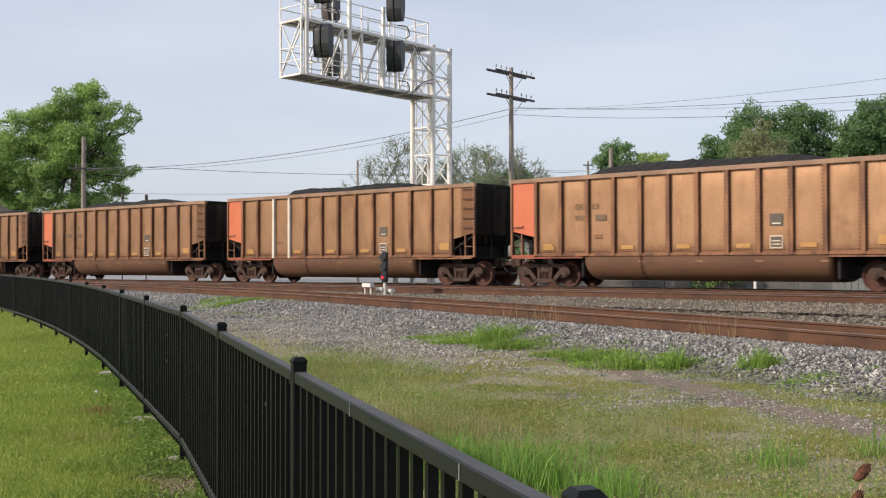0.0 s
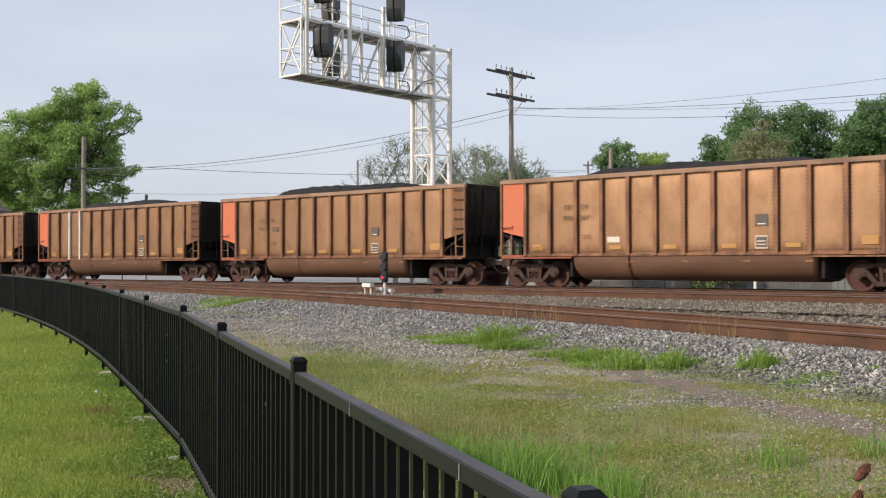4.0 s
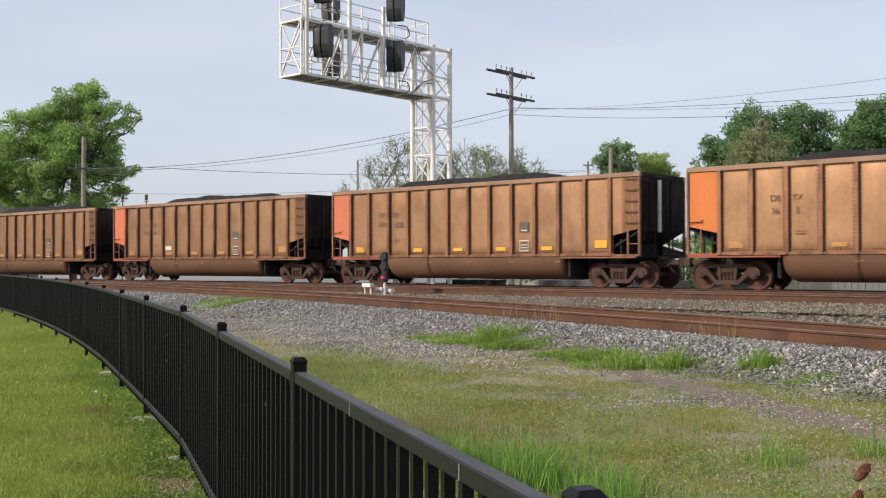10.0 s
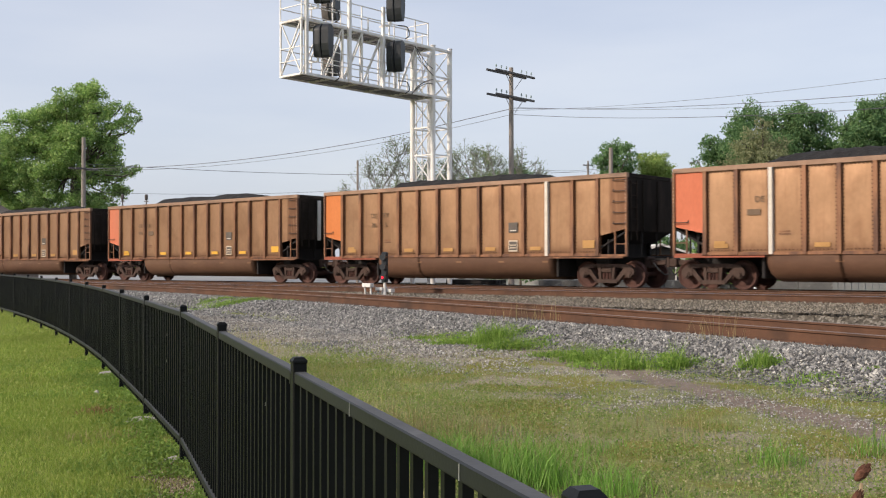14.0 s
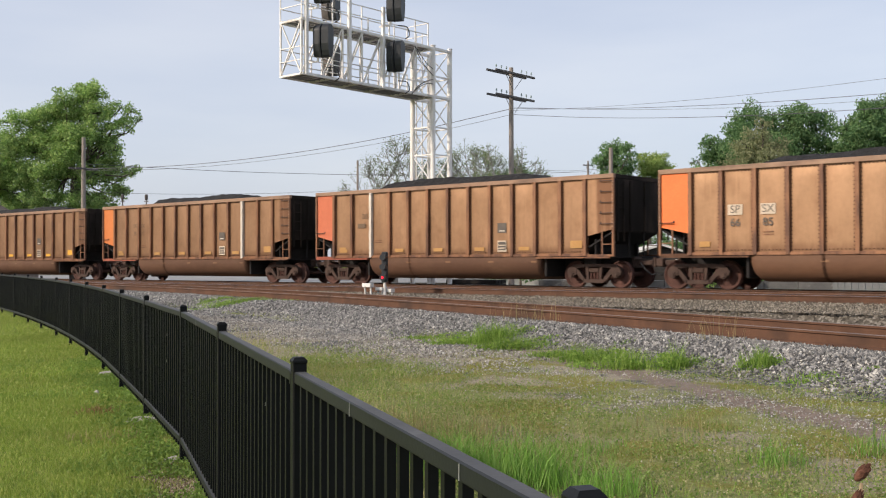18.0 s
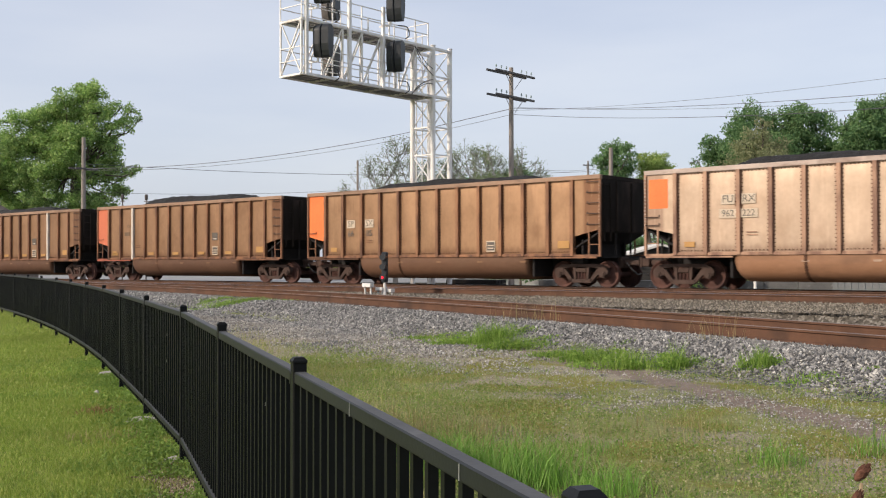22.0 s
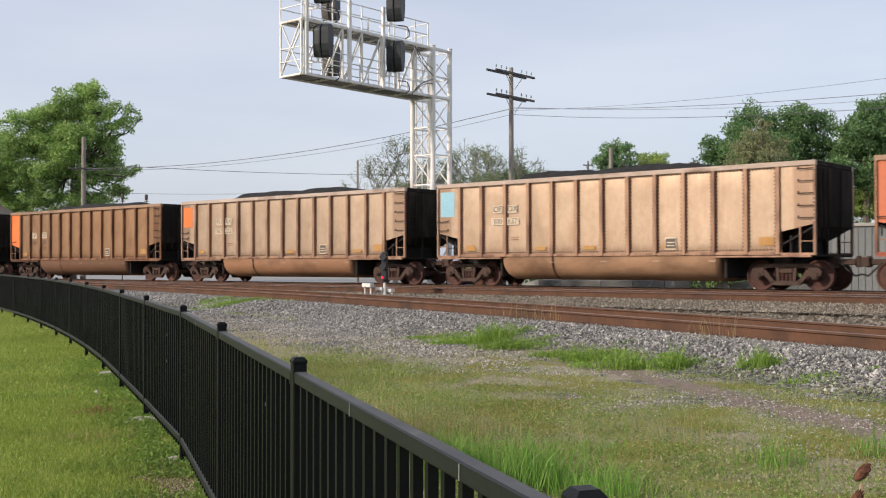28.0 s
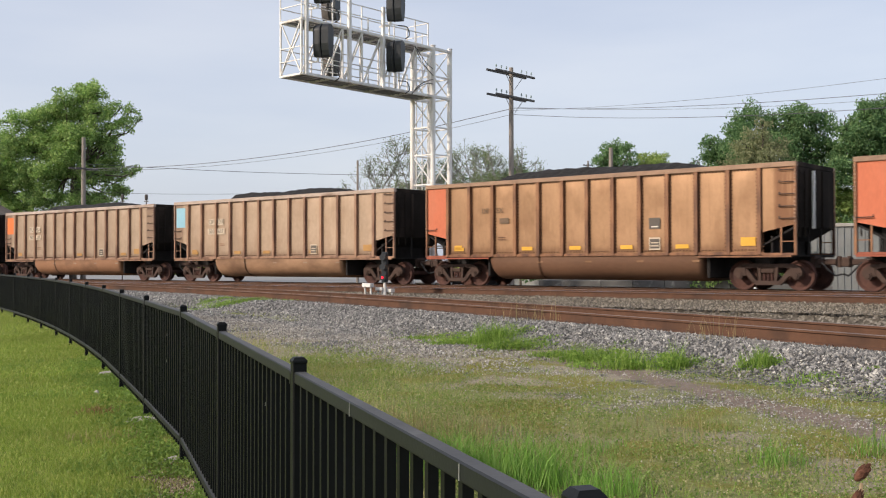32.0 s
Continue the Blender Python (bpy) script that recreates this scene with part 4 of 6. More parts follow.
def gondola(spec, seed):
    rng = random.Random(seed)
    ms = spec["mats"]
    car = tagged(empty("coal_gondola"), spec["label"], "coal car", "coal gondolas of the train")
    # side sheets and ribs, both sides
    for side in (-1, 1):
        turn = Matrix.Identity(4) if side < 0 else Matrix.Rotation(math.pi, 4, "Z")
        for i in range(12):
            xc = (RIB_X[i] + RIB_X[i + 1]) / 2
            v = rng.randrange(6)
            q = shared("side_panel", f"panel{v}", panel_bm(v), ms["side"], car)
            q.matrix_basis = turn @ Matrix.Translation((-side * xc, -1.522, 1.17))
        for i in range(13):
            white = side < 0 and i in spec.get("white", ())
            q = shared("rib", "rib", rib_bm, M_WHITE if white else ms["rib"], car, "rib painted white" if white else "")
            q.matrix_basis = turn @ Matrix.Translation((-side * RIB_X[i], -1.535, 0))
            if side < 0:
                q = tagged(shared("riveted_seam", f"rivets{i == 12}", lambda last=i == 12: rivets_bm(0.1 if last else 0.92), M_RUST, car), kind="stuff")
                q.matrix_basis = Matrix.Translation((RIB_X[i], -1.531, 0))
        for k in (-1, 1):
            painted = side < 0 and k < 0 and spec.get("full")
            q = shared("end_panel", f"endpanel{k * side}", lambda kk=k * side: _flip(end_panel_bm(), kk), spec["orange"] if painted else ms["side"], car, "end bay painted orange" if painted else "")
            q.matrix_basis = turn @ Matrix.Translation((-side * k * 6.175, -1.55, 0))
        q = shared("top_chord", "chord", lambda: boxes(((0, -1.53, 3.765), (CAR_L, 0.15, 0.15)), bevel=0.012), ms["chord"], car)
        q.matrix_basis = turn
        q = shared("side_sill", "sill", lambda: boxes(((0, -1.55, 1.125), (12.5, 0.10, 0.10)), bevel=0.01), ms["rib"], car)
        q.matrix_basis = turn
        for k in (-1, 1):
            m_ = ms["rib"]
            if side < 0 and k < 0 and spec.get("full"):
                m_ = spec.get("step", M_DULLRED)
            q = shared("corner_post", f"cpost{k}", lambda kk=k: boxes(((kk * 7.215, -1.555, 2.40), (0.085, 0.09, 2.64)), bevel=0.008), ms["rib"], car)
            q.matrix_basis = turn
            q = shared("end_sill", f"esill{k}", lambda kk=k: boxes(((kk * 6.73, -1.55, 1.10), (1.05, 0.08, 0.08)), bevel=0.008), m_, car)
            q.matrix_basis = turn
            q = shared("sill_step", f"sstep{k}", lambda kk=k: boxes(((kk * (5.7 if kk < 0 else 5.6), -1.56, 1.035), (3.0, 0.09, 0.05))), m_ if side < 0 else M_DARK, car)
            q.matrix_basis = turn
            q = shared("end_stanchion", f"stan{k}", lambda kk=k: boxes(((kk * 6.78, -1.55, 1.5), (0.05, 0.04, 0.82)), ((kk * 6.98, -1.55, 1.48), (0.46, 0.03, 0.03))), ms["rib"], car)
            q.matrix_basis = turn
            if side < 0:
                zs = (3.60, 3.24, 2.88, 2.52, 2.16) if k > 0 else spec.get("rungs", (2.12,))
                for z in zs:
                    q = shared("ladder_rung", "rung", rung_bm(0.46), M_TRUCK, car)
                    q.location = (k * 6.98 - (0.02 if k > 0 else -0.02), -1.555, z)
                tagged(shared("bolted_corner", f"bolts{k}", lambda kk=k: _bolts(kk), ms["chord"], car), kind="stuff")
    for k in (-1, 1):
        shared("end_wall", f"endwall{k}", lambda kk=k: boxes(((kk * 7.22, 0, 2.80), (0.05, 3.02, 1.78)), bevel=0.004), M_END, car)
        shared("end_top_chord", f"endchord{k}", lambda kk=k: boxes(((kk * 7.20, 0, 3.765), (0.12, 2.90, 0.14)), bevel=0.01), M_END, car)
        shared("slope_sheet", f"slope{k}", lambda kk=k: prism(bmesh.new(), [(kk * 7.2, 1.95), (kk * 5.7, 1.14), (kk * 5.7, 1.08), (kk * 7.2, 1.89)], -1.5, 1.5), M_DARK, car)
        shared("end_bulkhead", f"ebulk{k}", lambda kk=k: boxes(((kk * 6.45, 0, 1.36), (0.06, 2.9, 0.58)), bevel=0.01), M_DARK, car)
        shared("floor_plate", f"floor{k}", lambda kk=k: boxes(((kk * 4.9, 0, 1.08), (1.8, 3.04, 0.05))), M_DARK, car)
        for y in (-1.15, 1.15):
            shared("end_post", "epost", lambda: boxes(((0, 0, 1.5), (0.13, 0.10, 0.84)), bevel=0.01), M_DARK, car).location = (k * 6.55, y, 0)
        shared("end_ladder", f"endlad{k}", lambda kk=k: _end_ladder(kk), M_END, car)
        for y in (-0.5, 0.5):
            q = shared("end_stiffener", "endstiff", lambda: boxes(((0, 0, 2.8), (0.05, 0.10, 1.7)), bevel=0.008), M_END, car)
            q.location = (k * 7.265, y, 0)
        shared("end_platform", f"plat{k}", lambda kk=k: boxes(((kk * 7.05, 0, 1.06), (0.42, 2.9, 0.05)), ((kk * 7.2, -0.5, 1.5), (0.05, 0.05, 0.8)), ((kk * 7.2, 0.5, 1.5), (0.05, 0.05, 0.8))), M_DARK, car)
        q = shared("coupler", "coupler", coupler_bm, M_TRUCK, car)
        q.matrix_basis = Matrix.Identity(4) if k > 0 else Matrix.Rotation(math.pi, 4, "Z")
        shared("air_hose", f"hose{k}", lambda kk=k: _hose(kk), M_CABLE, car)
    if spec.get("pipe"):
        shared("end_pipe", "pipe", lambda: boxes(((7.30, -0.35, 2.75), (0.06, 0.16, 1.75))), M_GALV, car, "pale vertical guard on the end wall")
    shared("brake_cylinder", "brake1", lambda: boxes(((6.0, -0.9, 0.95), (0.5, 0.35, 0.28)), bevel=0.03), M_DARK, car)
    shared("air_reservoir", "brake2", lambda: boxes(((6.4, 0.2, 0.9), (0.9, 0.3, 0.3)), bevel=0.06), M_DARK, car)
    shared("slack_adjuster", "brake3", lambda: boxes(((-6.2, 0.3, 0.92), (0.9, 0.3, 0.25)), bevel=0.03), M_DARK, car)
    shared("centre_sill", "csill", lambda: boxes(((0, 0, 0.90), (14.3, 0.55, 0.34))), M_DARK, car)
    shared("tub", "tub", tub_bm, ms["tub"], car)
    for x in (-4.34, 4.36):
        shared("tub_bulkhead", f"tubbulk{x}", lambda xx=x: boxes(((xx, 0, 0.72), (0.10, 2.75, 0.70)), bevel=0.02), M_DARK, car)
    q = shared("tub_strap", "strap", strap_bm, M_RUST, car)
    q.location = (-1.95, 0, 0)
    shared("coal_load", f"coal{seed % 4}", coal_bm(seed % 4), M_COAL, car, "heaped black coal")
    # markings
    yell = spec.get("yellow", M_FADED)
    for i in spec.get("refl", (0, 3, 5, 7, 9)):
        sticker(car, (RIB_X[i] + RIB_X[i + 1]) / 2, 1.37, 0.46, 0.13, yell)
    sticker(car, -5.66, 1.43, 0.36, 0.17, yell)
    sticker(car, 5.75, 1.49, 0.47, 0.26, yell)
    xg = 2.58
    if spec.get("plate", True):
        sticker(car, xg, 2.13, 0.40, 0.36, M_PLATE, "", name="data_plate")
        sticker(car, xg, 2.02, 0.25, 0.035, M_WHITE, "", y=-1.566, name="plate_line")
    sticker(car, xg, 1.47, 0.40, 0.40, M_FIELD, "", name="inspection_stencil")
    sticker(car, xg, 1.47, 0.34, 0.31, M_PLATE, "", y=-1.566, name="stencil_field")
    for dz in (-0.07, 0.03):
        sticker(car, xg, 1.47 + dz, 0.27, 0.035, M_FIELD, "", y=-1.569, name="stencil_line")
    for dx, dz, w in ((-0.1, 1.78, 0.35), (-0.1, 1.70, 0.35)):
        sticker(car, -3.50 + dx, dz, w, 0.035, ms["rib"], "", name="stencil_line")
    for x in (-1.95, 0.06, 2.08, 4.0):
        sticker(car, x + rng.uniform(-0.04, 0.04), 0.90, 0.24, 0.06, ms["side"], "", y=-1.561, name="jacking_mark")
    if spec.get("square"):
        sticker(car, -6.755, 3.07, 0.68, 0.94, spec["square"], "", y=-1.556, name="colour_patch")
    if spec.get("paper"):
        sticker(car, -2.55, 1.63, 0.48, 0.19, M_WHITE, "", name="paper_label")
    for (txt, bay, z, size, boxed) in spec.get("text", ()):
        x = (RIB_X[bay] + RIB_X[bay + 1]) / 2 + (spec["text_at"][bay - 1] if "text_at" in spec else (0.19 if bay == 1 else -0.19))
        if boxed:
            sticker(car, x, z, len(txt) * size * 0.62 + 0.05, size * 0.95, M_FIELD, "", y=-1.564, name="lettering_field")
        lettering("reporting_mark", txt, size, spec.get("ink", M_LETTER), car, (x, -1.569, z))
    for (bay, z, w, h, m_) in spec.get("bars", ()):
        sticker(car, (RIB_X[bay] + RIB_X[bay + 1]) / 2, z, w, h, m_, "", name="worn_lettering")
    trucks = [truck(car, x) for x in (-6.145, 6.145)]
    return car, [w for t in trucks for w in t[1]]


def _flip(bm, k):
    """Mirrors in x for k > 0 given an outline built towards +x."""
    if k > 0:
        bmesh.ops.scale(bm, vec=(-1, 1, 1), verts=bm.verts)
        bmesh.ops.reverse_faces(bm, faces=bm.faces)
    return bm


def _bolts(k):
    bm = bmesh.new()
    for z in np.arange(2.08, 3.68, 0.115):
        box(bm, (k * 7.215, -1.605, z), (0.05, 0.02, 0.045))
    return bm


def _end_ladder(k):
    bm = bmesh.new()
    for y in (-1.35, -0.95):
        box(bm, (k * 7.27, y, 2.6), (0.03, 0.05, 2.0))
    for z in (1.9, 2.3, 2.7, 3.1, 3.5):
        rod(bm, (k * 7.29, -1.35, z), (k * 7.29, -0.95, z), 0.013, seg=6)
    return bm


def _hose(k):
    bm = bmesh.new()
    pts = [Vector((k * 7.5, -0.25, 0.85)), Vector((k * 7.7, -0.27, 0.62)), Vector((k * 7.9, -0.22, 0.45)), Vector((k * 8.08, -0.15, 0.50))]
    for a, b in zip(pts, pts[1:]):
        rod(bm, a, b, 0.028, seg=6)
    return bm


LAB = "loaded coal gondola, weathered tan, "
BAR = [(1, 2.76, 0.34, 0.20, M_LETTER), (2, 2.76, 0.34, 0.20, M_LETTER), (1, 2.38, 0.42, 0.20, M_LETTER), (2, 2.38, 0.42, 0.20, M_LETTER)]
SPECS = {}
for k in range(-12, 4):
    SPECS[k] = dict(mats=CAR_TAN, full=True, orange=M_ORANGE, label=LAB + "orange end bay", text=[("DE", 1, 2.76, 0.24, 0), ("EX", 2, 2.76, 0.24, 0)], bars=BAR[2:])
SPECS[-8].update(white=(2, 3), label=LAB + "orange end bay and two white ribs", text=[], bars=[])
SPECS[-7].update(text=[("DE", 1, 2.76, 0.26, 0), ("EX", 2, 2.76, 0.26, 0), ("990", 1, 2.38, 0.24, 0)], bars=BAR[3:])
SPECS[-6].update(paper=True, text=[("DE", 1, 2.76, 0.26, 0), ("EX", 2, 2.76, 0.26, 0), ("990", 1, 2.38, 0.26, 0), ("047", 2, 2.38, 0.26, 0)], bars=[])
SPECS[-5].update(yellow=M_YELLOW, pipe=True, text=[("DE", 1, 2.76, 0.26, 0), ("EX", 2, 2.76, 0.26, 0), ("990", 1, 2.38, 0.26, 0)], bars=BAR[3:])
SPECS[-4].update(orange=M_ORANGE2, white=(10,), label=LAB + "yellow-orange end bay and a white rib", text=[("DE", 1, 2.76, 0.26, 0), ("TX", 2, 2.76, 0.26, 0), ("36", 1, 2.38, 0.26, 0), ("5", 2, 2.38, 0.26, 0)], bars=[])
SPECS[-3].update(white=(2,), label=LAB + "orange end bay and one white rib", text=[("DE", 1, 2.76, 0.26, 0)], bars=[(1, 2.38, 0.42, 0.18, M_LETTER)])
SPECS[-2].update(step=M_RUST, mats=CAR_WARM, orange=M_BRIGHTOR, plate=False, refl=(), label=LAB + "bright orange end bay, white lettering fields", text_at=(-0.09, -0.10), text=[("SP", 1, 2.47, 0.34, 1), ("SX", 2, 2.47, 0.34, 1), ("66", 1, 2.07, 0.34, 0), ("85", 2, 2.07, 0.34, 0)], bars=[], ink=M_INK)
SPECS[-1].update(mats=CAR_PALE, full=False, square=M_BRIGHTOR, plate=False, refl=(6, 10), rungs=(2.32, 1.98 + 0.08), label=LAB + "bright orange square at its end", text=[("FU", 1, 2.80, 0.32, 1), ("RX", 2, 2.80, 0.32, 1), ("962", 1, 2.36, 0.28, 1), ("222", 2, 2.36, 0.28, 1)], bars=[], ink=M_INK)
SPECS[0].update(mats=CAR_GREY, full=False, square=M_BLUE, plate=False, refl=(0, 3, 5, 8), rungs=(2.42, 2.08), label=LAB + "pale blue square at its end", text=[("OF", 1, 2.80, 0.30, 1), ("OX", 2, 2.80, 0.30, 1), ("300", 1, 2.36, 0.28, 1), ("637", 2, 2.36, 0.28, 1)], bars=[], ink=M_INK)
SPECS[1].update(mats=CAR_WARM, yellow=M_YELLOW, pipe=True, text=[("DE", 1, 2.76, 0.26, 0), ("EX", 2, 2.76, 0.26, 0)], bars=BAR[3:])
SPECS[2].update(mats=CAR_WARM)
TRAIN = [(k, *gondola(SPECS[k], k + 40)) for k in range(-11, 3)]


def train_shift(t):
    """How far the train's origin lies along the track at a time; it rolls off to -x."""
    d = t - 16
    return 24.579 - 4.1704 * d - 0.000503 * d * d - 5.85e-6 * d ** 3


def car_pose(k, t):
    xc = train_shift(t) + PITCH * k + HALF
    return Matrix.Translation((xc, main_y(xc, Y_FAR), rail_z(xc))) @ Euler((0, -math.atan(GRADE), math.atan(CURVE * (xc + 20)))).to_matrix().to_4x4()


# ---- trees and bushes
def leaf_mat(name, a, b, c, transl=0.35):
    m = bpy.data.materials.new(name)
    m.use_nodes = True
    n, l = m.node_tree.nodes, m.node_tree.links
    bs = n["Principled BSDF"]
    ge = n.new("ShaderNodeNewGeometry")
    r = n.new("ShaderNodeValToRGB")
    r.color_ramp.elements.new(0.5)
    for e, (p, q) in zip(r.color_ramp.elements, ((0.0, a), (0.5, b), (1.0, c))):
        e.position, e.color = p, q
    l.new(ge.outputs["Random Per Island"], r.inputs[0])
    tc = n.new("ShaderNodeTexCoord")
    no = n.new("ShaderNodeTexNoise")
    no.inputs["Scale"].default_value = 0.6
    l.new(tc.outputs["Object"], no.inputs["Vector"])
    mr = n.new("ShaderNodeMapRange")
    mr.inputs["To Min"].default_value, mr.inputs["To Max"].default_value = 0.65, 1.35
    l.new(no.outputs["Fac"], mr.inputs["Value"])
    hs = n.new("ShaderNodeHueSaturation")
    l.new(r.outputs[0], hs.inputs["Color"])
    l.new(mr.outputs[0], hs.inputs["Value"])
    l.new(hs.outputs[0], bs.inputs["Base Color"])
    bs.inputs["Roughness"].default_value = 0.6
    bs.inputs["Specular IOR Level"].default_value = 0.25
    tr = n.new("ShaderNodeBsdfTranslucent")
    l.new(hs.outputs[0], tr.inputs["Color"])
    ms = n.new("ShaderNodeMixShader")
    ms.inputs[0].default_value = transl
    l.new(bs.outputs[0], ms.inputs[1])
    l.new(tr.outputs[0], ms.inputs[2])
    l.new(ms.outputs[0], n["Material Output"].inputs["Surface"])
    return m


M_BARK = mat("grey_bark", lin(0.07, 0.055, 0.045), lin(0.14, 0.115, 0.09), 2.0, 0.95, 0.0, 0.6, 12, (2, 2, 0.5))
M_TWIG = mat("pale_twig", lin(0.24, 0.225, 0.205), lin(0.34, 0.315, 0.285), 2.0, 0.95)
M_LEAF_MAPLE = leaf_mat("maple_leaves", lin(0.160, 0.275, 0.085), lin(0.300, 0.460, 0.140), lin(0.500, 0.620, 0.220))
M_LEAF_DEEP = leaf_mat("deep_green_leaves", lin(0.075, 0.160, 0.064), lin(0.142, 0.258, 0.103), lin(0.255, 0.378, 0.162))
M_LEAF_OLIVE = leaf_mat("olive_needles", lin(0.166, 0.206, 0.101), lin(0.264, 0.287, 0.144), lin(0.386, 0.384, 0.216))
M_LEAF_LIGHT = leaf_mat("light_green_leaves", lin(0.182, 0.281, 0.068), lin(0.273, 0.369, 0.101), lin(0.346, 0.421, 0.135))
M_LEAF_YOUNG = leaf_mat("young_leaves", lin(0.150, 0.205, 0.100), lin(0.215, 0.275, 0.135), lin(0.290, 0.340, 0.190))


def leaves_mesh(name, centres, sizes, rng, material, flat=0.35):
    """Many small folded leaf sprays, each two quads, at the centres."""
    n = len(centres)
    c = np.asarray(centres)
    s = np.asarray(sizes)[:, None]
    u = rng.normal(size=(n, 3))
    u /= np.linalg.norm(u, axis=1)[:, None]
    v = rng.normal(size=(n, 3))
    v -= (v * u).sum(1)[:, None] * u
    v /= np.linalg.norm(v, axis=1)[:, None]
    w = np.cross(u, v)
    k = rng.uniform(0.45, 0.8, size=(n, 1))
    P = [c - u * s, c + v * s * k + w * s * 0.25, c + u * s, c - v * s * k + w * s * 0.25]
    V = np.stack(P, 1).reshape(-1, 3)
    idx = np.arange(n)[:, None] * 4
    F = np.concatenate([idx + [0, 1, 2], idx + [0, 2, 3]], 0)
    me = bpy.data.meshes.new(name)
    me.from_pydata(V.tolist(), [], F.tolist())
    me.materials.append(material)
    return me


def limb_path(bm, a, b, r1, r2, rng, bend=0.12, n=4):
    a, b = Vector(a), Vector(b)
    L = (b - a).length
    prev = a
    for i in range(1, n + 1):
        t = i / n
        q = a.lerp(b, t) + (Vector(rng.normal(size=3)) * bend * L * 0.25 if i < n else Vector())
        rod(bm, prev, q, r1 + (r2 - r1) * (i - 1) / n, r1 + (r2 - r1) * t, 7)
        prev = q


def tree(name, base, lobes, material, label, leaves=9000, size=0.2, trunk_r=0.3, seed=1, fork=0.35, shell=0.5, gap=0.12, category="tree", bark=None):
    """A tapered trunk, limbs to each lobe of the crown, and leaf sprays set in clumps through the lobes."""
    rng = np.random.default_rng(seed)
    t = tagged(empty(name, Matrix.Translation(base)), label, category)
    B = Vector(base)
    zmin = min(c[2] - r[2] for c, r in lobes)
    top = max(c[2] for c, r in lobes)
    cx = sum(c[0] for c, r in lobes) / len(lobes)
    cy = sum(c[1] for c, r in lobes) / len(lobes)
    bm = bmesh.new()
    forkp = Vector((cx * 0.25, cy * 0.25, max(0.8, zmin + (top - zmin) * fork)))
    limb_path(bm, (0, 0, -0.3), forkp, trunk_r, trunk_r * 0.7, rng, 0.05)
    for c, r in lobes:
        limb_path(bm, forkp, c, trunk_r * 0.34, trunk_r * 0.10, rng, 0.25, 5)
        for _ in range(5):
            d = Vector(rng.normal(size=3)).normalized()
            limb_path(bm, c, Vector(c) + Vector((d.x * r[0], d.y * r[1], d.z * r[2])) * 0.8, trunk_r * 0.12, 0.015, rng, 0.3, 3)
    part("trunk", bm, bark or M_BARK, t)
    vol = [r[0] * r[1] * r[2] for c, r in lobes]
    tot = sum(v ** 0.67 for v in vol)
    cs, ss = [], []
    for (c, r), v in zip(lobes, vol):
        n = int(leaves * v ** 0.67 / tot)
        nclump = max(7, n // 150)
        for _ in range(nclump):
            d = rng.normal(size=3)
            d /= np.linalg.norm(d)
            rad = 1 - shell * rng.random() ** 1.8
            cc = np.array(c) + d * np.array(r) * rad * (1 + 0.14 * rng.normal())
            if noise.noise(Vector(cc * 0.5) + Vector((seed, 0, 0))) < -0.28 + gap:
                continue
            # a clump: leaves crowd on its outer skin, thin out below
            cr = rng.uniform(0.34, 0.72) * min(1.0, min(r) / 1.1)
            m = int(n / nclump * (cr / 0.52) ** 2)
            q = rng.normal(size=(m, 3))
            q /= np.linalg.norm(q, axis=1)[:, None]
            q[:, 2] = np.where(q[:, 2] < -0.4, q[:, 2] * 0.6, q[:, 2])
            cs.append(cc + q * (cr * (0.35 + 0.85 * rng.random(size=(m, 1)) ** 0.7)) * [1.05, 1.05, 0.9] + rng.normal(size=(m, 3)) * 0.05)
            ss.append(rng.uniform(0.55, 1.25, size=m) * size)
    cs, ss = np.concatenate(cs), np.concatenate(ss)
    keep = cs[:, 2] > 0.1
    me = leaves_mesh("crown", cs[keep], ss[keep], rng, material)
    tagged(part("crown", me, None, t), kind="stuff")
    return t


